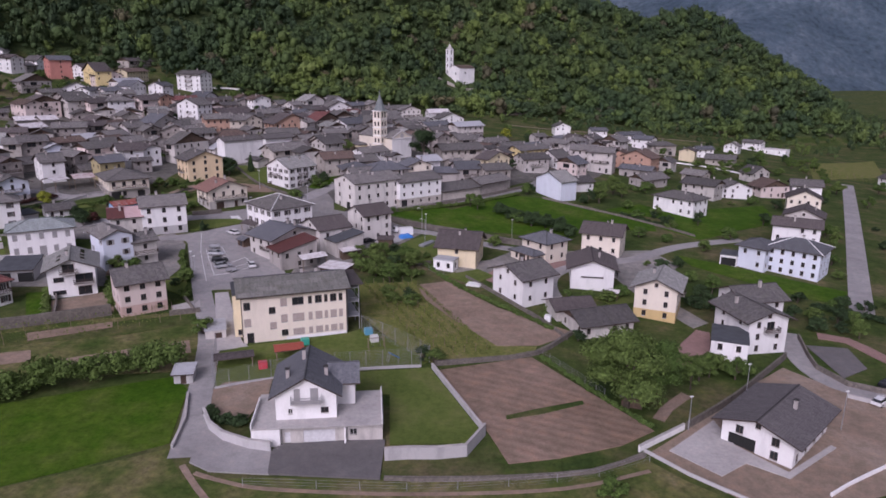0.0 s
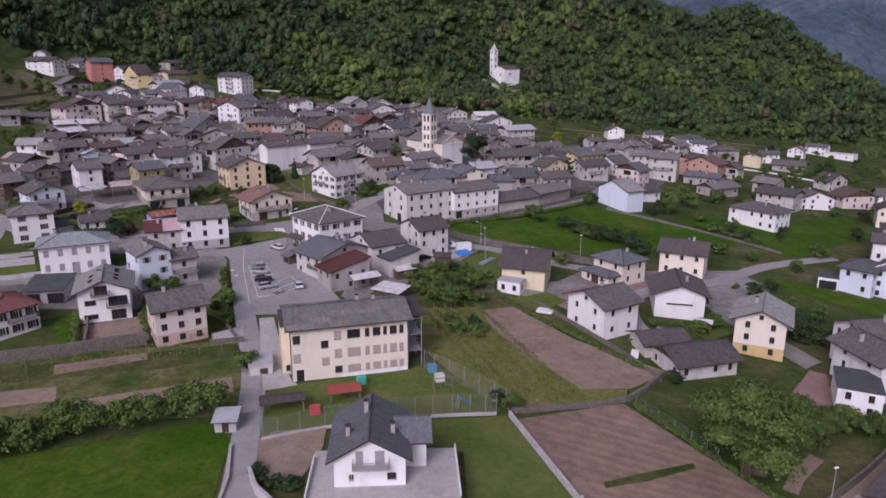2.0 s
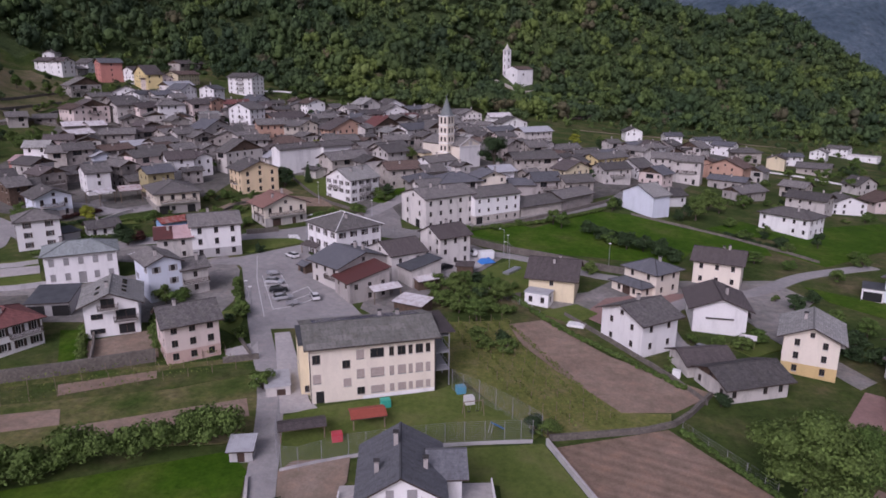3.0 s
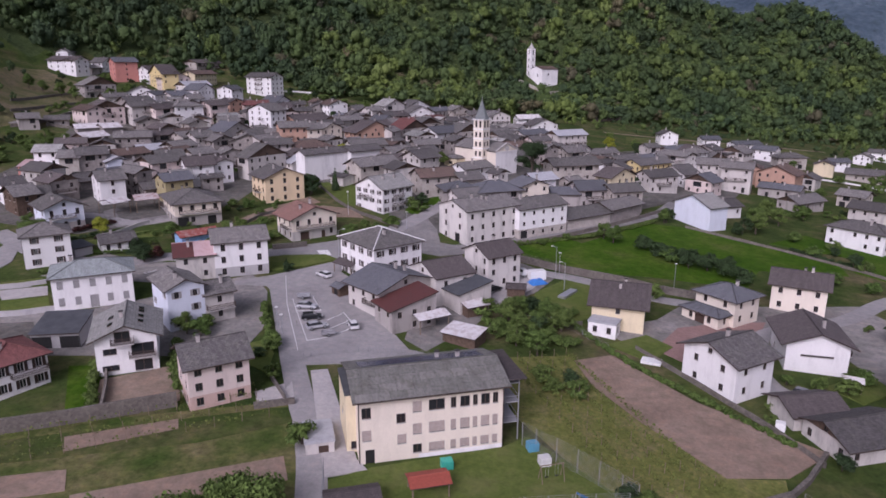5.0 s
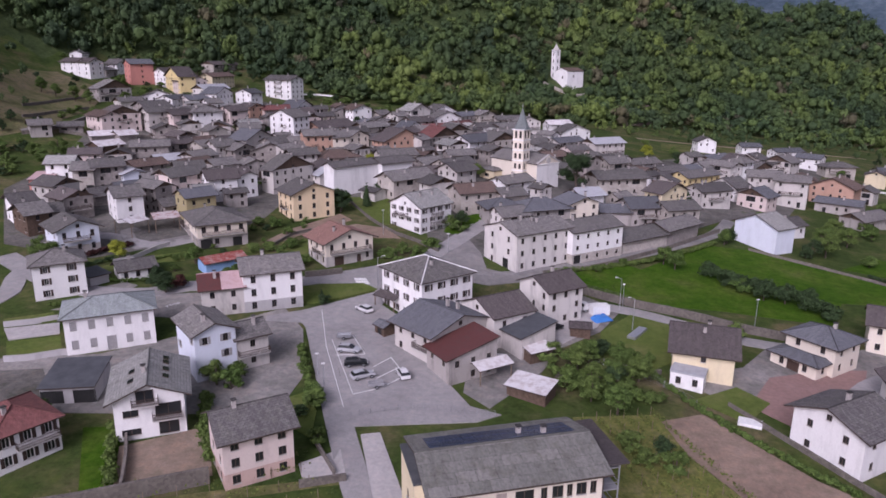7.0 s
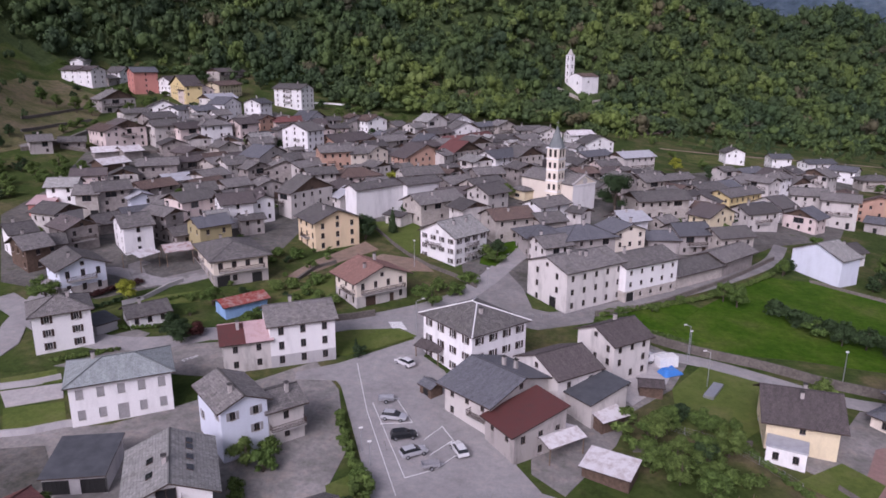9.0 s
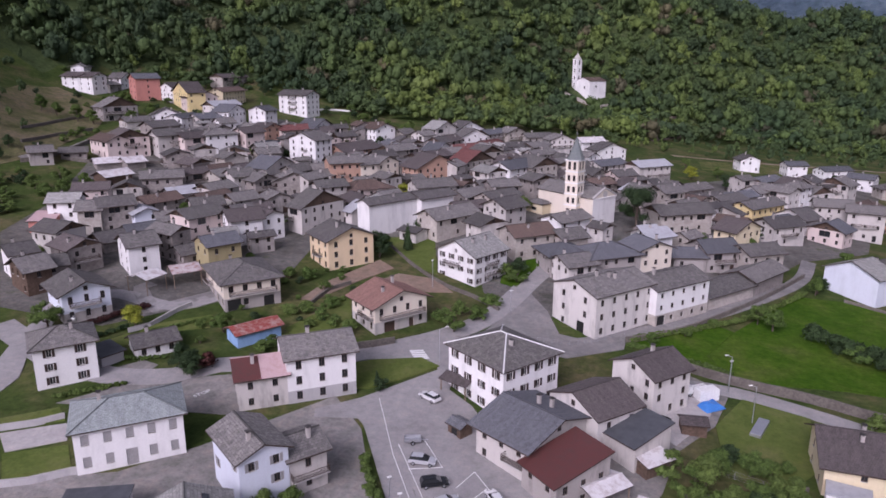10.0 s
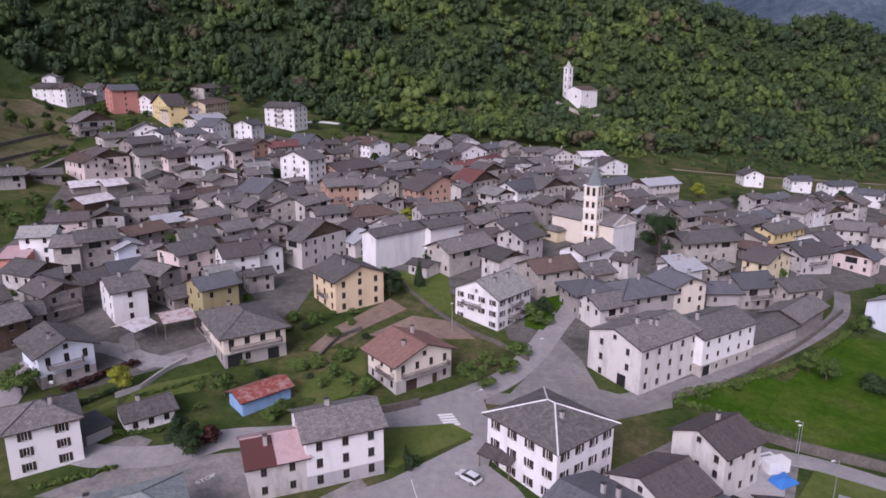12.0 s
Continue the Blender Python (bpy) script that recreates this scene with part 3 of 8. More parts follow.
def roof_hip(W, D, H, pitch, o, mats, parent, t=0.2, ridge_mat=None):
    tp = math.tan(radians(pitch))
    a, b = W / 2 + o, D / 2 + o
    r = min(a, b)
    z0, z1 = H - o * tp + t, H - o * tp + t + r * tp
    ridge = [(-(a - r), 0, z1), (a - r, 0, z1)] if a >= b else [(0, -(b - r), z1), (0, b - r, z1)]
    bm = bmesh.new()
    uvl = bm.loops.layers.uv.new("UVMap")
    e = [bm.verts.new(p) for p in ((-a, -b, z0), (a, -b, z0), (a, b, z0), (-a, b, z0))]
    lo = [bm.verts.new((v.co.x, v.co.y, z0 - t)) for v in e]
    k = [bm.verts.new(p) for p in ridge]
    quads = ((e[0], e[1], k[1], k[0]), (e[1], e[2], k[1]), (e[2], e[3], k[0], k[1]), (e[3], e[0], k[0])) if a >= b else ((e[0], e[1], k[0]), (e[1], e[2], k[1], k[0]), (e[2], e[3], k[1]), (e[3], e[0], k[0], k[1]))
    for q in quads:
        f = bm.faces.new(q)
        d = (q[1].co - q[0].co).normalized()
        for lp in f.loops:
            w = lp.vert.co - q[0].co
            lp[uvl].uv = (w.dot(d), (w - d * w.dot(d)).length)
    for i in range(4):
        bm.faces.new((e[i], lo[i], lo[(i + 1) % 4], e[(i + 1) % 4])).material_index = 1
    bm.faces.new(lo).material_index = 1
    bmesh.ops.recalc_face_normals(bm, faces=bm.faces[:])
    hips = [(v.co.copy(), min((k[0].co, k[1].co), key=lambda c: (c - v.co).length).copy()) for v in e] + [(k[0].co.copy(), k[1].co.copy())]
    roof = part("roof", bm, mats, parent)
    bm = bmesh.new()
    for p, q in hips:
        if (p - q).length > 0.3:
            tube(bm, p, q, 0.13, 0.13, 6)
    part("ridge_cap", bm, ridge_mat or mats[0], roof)
    return lambda x, y: z0 + min(a - abs(x), b - abs(y)) * tp


CHIMNEY = {}


def chimney(parent, x, y, z, h=1.3, s=0.55):
    k = round(h, 1)
    if k not in CHIMNEY:
        bm = bmesh.new()
        box(bm, -s / 2, s / 2, -s / 2, s / 2, -1.0, k)
        for sx in (-1, 1):
            for sy in (-1, 1):
                box(bm, sx * s / 2 - 0.08 * (sx > 0), sx * s / 2 + 0.08 * (sx < 0), sy * s / 2 - 0.08 * (sy > 0), sy * s / 2 + 0.08 * (sy < 0), k, k + 0.25)
        box(bm, -s / 2 - 0.1, s / 2 + 0.1, -s / 2 - 0.1, s / 2 + 0.1, k + 0.25, k + 0.36, 1)
        me = bpy.data.meshes.new("chimney")
        bm.to_mesh(me)
        bm.free()
        me.materials.append(M_CHIM)
        me.materials.append(ROOF["darkstone"])
        CHIMNEY[k] = me
    return shared("chimney", CHIMNEY[k], parent, pose(x, y, z))


def balcony(parent, m, u, v, w, depth=1.2, rail=M_RAIL, slab=M_SLAB):
    """A balcony on the face m: slab, posts and rails."""
    bm = bmesh.new()
    box(bm, u - w / 2, u + w / 2, -depth, 0.05, v - 0.18, v, 0, m)
    b = part("balcony", bm, slab, parent)
    bm = bmesh.new()
    for z0, z1 in ((0.95, 1.03), (0.5, 0.55), (0.1, 0.16)):
        box(bm, u - w / 2, u + w / 2, -depth, -depth + 0.05, v + z0, v + z1, 0, m)
        for s in (-1, 1):
            box(bm, u + s * (w / 2 - 0.025) - 0.025, u + s * (w / 2 - 0.025) + 0.025, -depth + 0.05, 0, v + z0, v + z1, 0, m)
    n = max(3, int(w / 0.22))
    for i in range(n + 1):
        x = u - w / 2 + 0.03 + (w - 0.06) * i / n
        box(bm, x - 0.03, x + 0.03, -depth + 0.005, -depth + 0.045, v, v + 1.0, 0, m)
    for s in (-1, 1):
        for i in range(5):
            y = -depth + depth * i / 5
            x = u + s * (w / 2 - 0.025)
            box(bm, x - 0.02, x + 0.02, y, y + 0.04, v, v + 1.0, 0, m)
    part("railing", bm, rail, b)
    return b


SHADES = {"stone": "grey stone-slate", "darkstone": "dark stone-slate", "slate": "dark slate", "pale": "pale grey slate", "greenpale": "pale greenish tiled",
          "lichen": "lichen-stained grey", "brown": "brown tiled", "umber": "dark brown tiled", "terracotta": "faded terracotta", "redtile": "dark red tiled",
          "maroon": "maroon metal", "rust": "rusty red metal", "rustmetal": "patched rusty metal", "pinkmetal": "faded pink metal", "whitemetal": "whitish metal", "silver": "zinc metal", "bitumen": "dark sheet", "roofbrown": "dark grey-brown tiled"}
FACES = {"white": "white plastered", "offwhite": "weathered white", "bluewhite": "bluish white plastered", "cream": "cream plastered", "yellow": "pale yellow", "gold": "golden yellow",
         "lemon": "bright yellow", "olive": "olive plastered", "pink": "pale pink", "orange": "salmon orange", "pinkbase": "faded salmon", "ochre": "ochre plastered", "red": "coral red", "grey": "grey cement-rendered",
         "lightgrey": "light grey rendered", "blue": "sky blue painted", "stone": "rubble stone", "palestone": "pale limewashed stone", "wood": "dark boarded", "concrete": "grey concrete"}


def house(x, y, rz, W, D, H, roof="x", wall="white", tiled="stone", pitch=23, over=0.7, win="dark", wh=1.3, ww=0.9, cols=None, sides=(0, 1, 3), shutters="",
          plinth=0, holes=(), balc=(), chim=1, z=None, name="house", label="", category="house", floors=None, doors=(), ridge_mat=None, group="village houses", gable_win=True, sub=3.0, wins=True, foot="concrete"):
    """A house on a W x D plan with its front at -y, turned by rz: walls with real openings, windows, roof, chimneys.
    roof: x or y for a gable whose ridge runs that way, h hipped, m a lean-to that falls to the front. balc: (face, u, v, w); doors: (face, u, w, h, style)."""
    rnd = random.Random(int(x * 13 + y * 7))
    base = min(gz(x + px, y + py) for px in (-W / 3, W / 3) for py in (-D / 3, D / 3)) if z is None else z
    top = new(name)
    tagged(top, label or f"{FACES[wall]} {name.replace('_', ' ')} with {SHADES[tiled]} roof on the slope", category, group)
    top.matrix_basis = pose(x, y, base, 0, 0, rz)
    if not label and roof in "xyh" and pitch == 23:
        pitch, over = rnd.uniform(20, 26), rnd.uniform(0.75, 1.15)
    rustic = not cols and not label and wall in ("stone", "palestone", "lightgrey", "offwhite", "grey", "pink")
    if rustic and not balc and H > 5 and wins and rnd.random() < 0.4:
        balc = ((0, rnd.uniform(-0.1, 0.1) * W, H * 0.5, W * rnd.uniform(0.45, 0.8)),)
    fl = floors or max(1, round(H / 2.9))
    # wide dark panes stand in for the shade inside open loggias
    if rustic and wins and H > 4.4 and not holes and rnd.random() < 0.5:
        wide = rnd.choice((2.0, 2.5, 3.0, 3.5))
        holes = ((0, rnd.uniform(-0.5, 0.5) * (W - wide - 1.0), H - 2.3, wide, 1.9, "dark"),)
    # black panels stand in for the unlit inside of open barn doorways
    if rustic and wins and not doors and rnd.random() < 0.5:
        doors = ((0, rnd.choice((-0.28, 0.28)) * W, rnd.choice((1.2, 2.2)), 2.2, rnd.choice(("dark", "black"))),)
    bm = bmesh.new()
    tp = math.tan(radians(pitch))
    todo = []
    for k, (m, L) in enumerate(side_frames(W, D)):
        cut = []
        for f, u, w, h, style in doors:
            if f == k:
                cut.append((u - w / 2, u + w / 2, 0.0, h))
                todo.append((m @ pose(u, 0, 0), "door", (w, h, style)))
        for f, u, v, w, h, style in holes:
            if f == k:
                cut.append((u - w / 2, u + w / 2, v, v + h))
                todo.append((m @ pose(u, 0, v), "window", (w, h, style)))
        if wins and k in sides:
            n = cols[k] if cols else max(1, int(L / 3.0))
            for i in range(n):
                u = L * ((i + 0.5) / n - 0.5)
                for j in range(fl):
                    v = H * j / fl + (H / fl - wh) * 0.55
                    if any(c[0] < u + ww and c[1] > u - ww and c[2] < v + wh and c[3] > v for c in cut):
                        continue
                    if not cols and rnd.random() < (0.45 if j == 0 else 0.2):
                        continue
                    w_, h_ = (ww, wh)
                    cut.append((u - w_ / 2, u + w_ / 2, v, v + h_))
                    todo.append((m @ pose(u, 0, v), "window", (w_, h_, win)))
                    if shutters:
                        for s in (-1, 1):
                            todo.append((m @ pose(u + s * (w_ * 0.78), 0, v), "shutter", (w_ * 0.5, h_, shutters)))
        # cut lines may not cross another opening
        safe = []
        for c in cut:
            if not any(c is not q and c[0] < q[1] and c[1] > q[0] and c[2] < q[3] and c[3] > q[2] for q in safe):
                safe.append(c)
        face_with_holes(bm, m, L, -sub, H, safe, 0, plinth or None)
        gable = (roof == "x" and k in (1, 3)) or (roof == "y" and k in (0, 2))
        if gable:
            f = bm.faces.new([bm.verts.new(m @ Vector(p)) for p in ((-L / 2, 0, H), (L / 2, 0, H), (0, 0, H + L / 2 * tp))])
            # dark boards stand in for the shade of open lofts
            if rustic and rnd.random() < 0.5:
                f.material_index = 3
            if gable_win and k in sides and L > 7.5 and wins:
                todo.append((m @ pose(0, -0.17, H + 0.15), "window", (0.8, 0.9, win)))
        if roof == "m" and k in (1, 3):
            s = 1 if k == 1 else -1
            bm.faces.new([bm.verts.new(m @ Vector(p)) for p in ((-L / 2, 0, H), (L / 2, 0, H), (s * L / 2, 0, H + D * tp))])
        if roof == "m" and k == 2:
            bm.faces.new([bm.verts.new(m @ Vector(p)) for p in ((-L / 2, 0, H), (L / 2, 0, H), (L / 2, 0, H + D * tp), (-L / 2, 0, H + D * tp))])
    part("wall", bm, [WALL[wall], WALL[foot], M_GLASS, WALL["wood"]], top)
    last = None
    for m, what, spec in todo:
        if what == "window":
            last = shared("window", window_mesh(*spec), top, m)
        elif what == "shutter":
            inv = last.matrix_basis.inverted() @ m
            shared("shutter", shutter_mesh(*spec), last, inv)
        else:
            shared("door", door_mesh(*spec), top, m)
    mats = [ROOF[tiled], M_EAVE]
    if roof in "xy":
        zf = roof_gable(W, D, H, pitch, over, over * 0.9, roof == "x", mats, top)
    elif roof == "h":
        zf = roof_hip(W, D, H, pitch, over, mats, top, ridge_mat=ridge_mat)
    elif roof == "m":
        bm = bmesh.new()
        uvl = bm.loops.layers.uv.new("UVMap")
        vs = box(bm, -W / 2 - over / 2, W / 2 + over / 2, -D / 2 - over, D / 2 + over / 2, 0, 0.18, 1)
        for v in vs:
            v.co.z += H + (v.co.y + D / 2) * tp
        bm.faces.ensure_lookup_table()
        bm.faces[1].material_index = 0
        for lp in bm.faces[1].loops:
            lp[uvl].uv = (lp.vert.co.x, lp.vert.co.y)
        part("roof", bm, mats, top)
        zf = lambda px, py: H + (py + D / 2) * tp + 0.18
    else:
        bm = bmesh.new()
        box(bm, -W / 2 - 0.15, W / 2 + 0.15, -D / 2 - 0.15, D / 2 + 0.15, H, H + 0.3)
        part("roof", bm, ROOF[tiled], top)
        zf = lambda px, py: H + 0.3
    frames = side_frames(W, D)
    for f, u, v, w in balc:
        balcony(top, frames[f][0], u, v, w)
    for i in range(chim):
        cx, cy = rnd.uniform(-0.3, 0.3) * W, rnd.uniform(-0.22, 0.22) * D
        chimney(top, cx, cy, zf(cx, cy) - 0.1, rnd.choice((0.9, 1.1, 1.4)))
    return top

# ---- ground cover, roads, walls ----
sheet("meadow", [(-82.8, 97.7), (-66.9, 104.9), (-50.2, 112.5), (-45.9, 108.5), (-42.9, 92.7), (-52.6, 86.5), (-61.6, 81.4), (-68.9, 76.6)], M_LUSH, "lush green meadow beside the lane", "meadow", 0.10)
sheet("rough_grass", [(-86.9, 107.4), (-100.4, 124.9), (-71.5, 135.8), (-55.2, 141.4), (-50.1, 126.8), (-48.3, 118.3), (-51.3, 114.4)], M_DRY, "rough dry grass on narrow terraces", "grass", 0.10)
sheet("grass_strip", [(-90.5, 119.7), (-93.9, 124.4), (-55.8, 139.4), (-53.8, 135.4), (-65.8, 128.2)], M_GRASS, "green grass strip between the garden beds", "grass", 0.18)
sheet("garden_bed", [(-82.8, 123.6), (-69.8, 131.1), (-71.0, 133.6), (-84.8, 126.8)], M_SOIL_B, "bare brown garden bed", "soil", 0.22)
sheet("garden_bed", [(-74.4, 111.6), (-50.3, 121.9), (-52.5, 126.9), (-76.6, 115.2)], M_SOIL_B, "bare brown garden bed", "soil", 0.18)
sheet("garden_bed", [(-89.8, 111.2), (-77.7, 115.9), (-80.1, 120.0), (-93.2, 115.6)], M_SOIL_B, "bare brown garden bed", "soil", 0.18)
sheet("rough_grass", [(-68.6, 76.1), (-61.4, 81.1), (-52.3, 85.9), (-42.6, 91.2), (-37.7, 84.2), (-25.5, 85.5), (-8.0, 85.8), (8.1, 87.0), (20.7, 89.8), (29.1, 93.6), (33.5, 88.6), (41.5, 82.2), (39.0, 76.1), (-64.6, 70.8)], M_DRY, "dry rough grass on the verge", "grass", 0.08)
sheet("driveway", [(-38.6, 91.6), (-38.1, 88.1), (-34.6, 86.2), (-26.0, 86.0), (-26.9, 91.6), (-30.6, 91.9), (-35.1, 94.0), (-38.3, 97.6), (-40.3, 100.8), (-40.0, 96.7)], M_ASPH, "grey asphalt driveway", "driveway", 0.20)
sheet("driveway", [(-27.1, 91.6), (-26.2, 86.1), (-10.2, 85.9), (-10.4, 95.7), (-17.5, 94.9), (-26.1, 93.4)], M_ASPH_D, "dark asphalt forecourt", "driveway", 0.22)
sheet("courtyard", [(-41.6, 108.8), (-40.2, 111.3), (-32.4, 113.2), (-31.7, 107.7), (-33.1, 100.5), (-35.6, 98.3), (-39.8, 102.0)], M_GRAVEL, "pale gravel yard", "yard", 0.20)
sheet("lawn", [(-19.9, 116.4), (-4.5, 120.0), (4.8, 98.6), (2.4, 95.6), (-9.6, 94.5), (-11.0, 109.4), (-17.7, 109.6)], M_LAWN, "mown lawn behind a retaining wall", "lawn", 0.16)
sheet("ploughed_field", [(-2.6, 119.2), (15.3, 126.3), (32.7, 101.3), (26.4, 96.7), (16.2, 92.7), (8.4, 90.8), (6.0, 98.1)], M_SOIL, "freshly ploughed brown field with furrows", "field", 0.14)
sheet("grass_strip", [(8.8, 104.0), (14.2, 106.5), (22.5, 110.0), (22.7, 108.9), (15.0, 105.0), (8.9, 102.9)], M_GRASS, "thin grass strip in the ploughed field", "grass", 0.24)
sheet("bare_field", [(-9.3, 163.1), (-2.1, 166.5), (9.9, 151.1), (17.8, 144.9), (26.0, 138.9), (17.6, 131.9), (8.8, 130.7), (-0.4, 143.4), (-6.9, 154.1)], M_SOIL_B, "bare brown field", "field", 0.14)
sheet("vineyard_ground", [(-23.4, 161.8), (-9.8, 165.0), (-6.9, 153.4), (-0.4, 143.1), (8.8, 130.5), (16.9, 131.3), (15.9, 127.1), (-3.5, 121.4), (-13.1, 131.9), (-20.3, 142.6)], M_VINE, "dry grass of the vineyard", "grass", 0.13)
sheet("school_yard", [(-45.4, 122.4), (-39.9, 126.1), (-21.9, 133.7), (-18.3, 136.9), (-4.6, 122.7), (-6.1, 120.7), (-19.1, 117.7), (-32.9, 114.0), (-41.4, 108.8)], M_LAWN, "worn grass play yard behind a fence", "lawn", 0.14)
sheet("forecourt", [(-55.6, 151.3), (-52.8, 152.3), (-42.2, 127.6), (-40.3, 125.5), (-45.7, 123.1)], M_PAVE, "pale concrete path beside the school", "pavement", 0.18)
sheet("car_park", [(-77.4, 189.3), (-71.8, 194.7), (-64.0, 201.5), (-57.3, 194.4), (-47.3, 173.9), (-39.9, 162.1), (-34.8, 160.5), (-38.5, 157.7), (-57.4, 153.2), (-64.0, 170.7)], M_ASPH, "grey asphalt car park with white bays", "road", 0.16)
sheet("meadow", [(-10.1, 223.1), (-1.2, 236.1), (21.3, 262.3), (33.3, 262.8), (69.1, 238.2), (67.6, 227.4), (44.1, 225.8), (36.1, 210.2), (13.3, 213.2), (-8.2, 212.7)], M_LUSH, "lush green meadow below the village", "meadow", 0.12)
sheet("meadow", [(65.8, 200.6), (78.7, 192.3), (103.2, 174.7), (96.7, 164.7), (90.5, 166.9), (67.5, 190.2)], M_LUSH, "lush green meadow strip", "meadow", 0.12)
sheet("meadow", [(95.5, 266.5), (127.3, 284.3), (120.5, 253.3), (96.5, 234.7), (73.5, 236.3)], M_LUSH, "green meadow", "meadow", 0.10)
sheet("gravel_yard", [(30.4, 95.1), (38.2, 102.0), (50.7, 114.5), (64.7, 126.5), (70.9, 118.4), (80.3, 110.1), (69.0, 89.5), (52.8, 83.5), (41.2, 83.4)], M_GRAVEL, "brown gravel yard round the bungalow", "yard", 0.12)
sheet("paved_court", [(33.5, 95.7), (43.6, 105.2), (44.4, 97.9), (49.8, 91.2), (60.0, 99.0), (60.5, 98.3), (49.3, 89.6), (44.3, 93.1), (39.4, 89.6)], M_PAVE, "pale concrete paved court", "pavement", 0.24)
sheet("brick_court", [(42.8, 129.3), (53.3, 143.6), (55.9, 142.3), (51.2, 128.1), (45.3, 124.6)], M_BRICKPAVE, "reddish block-paved drive", "pavement", 0.14)
sheet("junction", [(-84.2, 208.4), (-76.8, 212.8), (-70.0, 218.5), (-63.8, 222.8), (-61.9, 213.3), (-61.2, 203.3), (-63.7, 189.0), (-83.3, 186.3), (-83.8, 188.7), (-76.9, 193.6), (-64.5, 206.3), (-68.4, 210.1), (-79.0, 207.5)], M_ASPH, "grey asphalt junction", "road", 0.18)
sheet("lawn", [(-82.3, 204.6), (-78.0, 207.3), (-68.4, 210.1), (-64.5, 207.3), (-70.7, 201.5), (-76.5, 196.8), (-80.1, 196.6)], M_LAWN, "small lawn island by the junction", "lawn", 0.30)
sheet("village_paving", [(-161.5, 214.9), (-193.5, 257.1), (-197.1, 284.3), (-213.4, 330.1), (-223.7, 383.0), (-195.2, 422.2), (-179.5, 449.2), (-150.3, 437.6), (-118.4, 388.2), (-93.1, 424.5), (-83.4, 439.5), (-26.0, 465.2), (15.8, 397.4), (61.6, 441.4), (138.1, 466.5), (62.5, 314.2), (34.7, 294.0), (-5.6, 244.2), (-27.1, 228.8), (-46.4, 236.9), (-58.1, 245.1), (-60.7, 260.7), (-87.9, 276.4), (-94.7, 271.4), (-107.5, 269.0), (-107.6, 248.2), (-116.1, 235.1), (-122.4, 224.0), (-135.8, 211.0)], M_COBBLE, "grey paved lanes and yards of the old village", "pavement", 0.06)
sheet("garden", [(-89.9, 279.3), (-74.8, 282.9), (-70.7, 254.6), (-77.1, 258.3), (-84.6, 268.5)], M_LAWN, "small green garden", "lawn", 0.16)
sheet("garden", [(-53.8, 261.6), (-43.3, 272.6), (-42.9, 268.4), (-50.4, 249.6), (-54.4, 251.7)], M_LUSH, "small green garden", "lawn", 0.16)
sheet("garden", [(-105.0, 227.0), (-98.4, 233.1), (-88.1, 235.4), (-85.2, 219.3), (-94.1, 215.8), (-99.1, 211.2)], M_DRY, "overgrown garden slope", "grass", 0.12)
sheet("garden", [(-127.1, 212.8), (-116.2, 220.5), (-114.0, 214.6), (-120.1, 211.6), (-126.6, 206.8)], M_LAWN, "garden with low hedges", "lawn", 0.14)
sheet("garden", [(-132.2, 203.2), (-128.5, 209.3), (-126.2, 204.1), (-129.9, 201.0)], M_LAWN, "front garden", "lawn", 0.14)
sheet("garden_bed", [(-100.2, 232.8), (-97.3, 243.6), (-87.2, 261.7), (-82.4, 256.5), (-89.9, 245.5), (-97.0, 232.1)], M_SOIL_B, "bare brown vegetable plot", "soil", 0.18)
sheet("garden_bed", [(-89.2, 241.4), (-80.6, 253.1), (-71.1, 251.5), (-65.6, 243.9), (-75.5, 242.3)], M_SOIL_B, "bare brown vegetable plot", "soil", 0.16)
sheet("garden", [(-132.8, 177.1), (-125.6, 181.8), (-122.3, 178.5), (-130.6, 174.2)], M_LAWN, "walled front lawn", "lawn", 0.16)
sheet("garden", [(-126.1, 168.9), (-117.9, 172.5), (-113.3, 166.3), (-120.9, 162.0)], M_LAWN, "walled front lawn", "lawn", 0.16)
sheet("forecourt", [(-130.0, 173.4), (-121.6, 177.7), (-118.8, 173.6), (-126.0, 169.4)], M_PAVE, "pale concrete path", "pavement", 0.18)
sheet("yard", [(-24.6, 204.9), (-18.4, 209.8), (-12.2, 207.5), (-16.2, 197.7), (-23.7, 188.4), (-27.0, 193.5)], M_PAVE, "pale concrete yard", "yard", 0.18)
sheet("garden", [(-15.6, 195.8), (-8.2, 206.0), (2.1, 201.4), (-3.0, 185.1), (-9.2, 179.1), (-17.2, 182.5)], M_LAWN, "grass garden with a cold frame", "lawn", 0.14)
sheet("terrace", [(-90.1, 141.9), (-78.8, 149.6), (-73.2, 138.8), (-84.1, 133.0)], M_GRAVEL, "terrace before the house", "yard", 0.14)
sheet("yard", [(-62.5, 143.0), (-57.6, 147.2), (-55.3, 141.2), (-60.5, 138.8)], M_PAVE, "concrete yard", "yard", 0.16)
sheet("yard", [(-123.6, 158.1), (-113.4, 161.1), (-106.3, 153.2), (-106.3, 148.7), (-114.8, 147.4)], M_COBBLE, "reddish yard", "yard", 0.14)
sheet("yard", [(6.6, 170.8), (13.4, 182.0), (24.9, 187.1), (33.4, 188.9), (26.2, 174.5), (16.5, 160.0)], M_BRICKPAVE, "pinkish drive", "yard", 0.14)
ribbon("lane", [(-39.6, 89.1), (-41.1, 97.9), (-43.2, 106.4), (-45.6, 116.3), (-48.8, 127.7), (-53.2, 138.8), (-59.7, 154.2), (-67.3, 173.0), (-74.6, 191.0)], 4.2, M_ASPH, "narrow grey asphalt lane", "road")
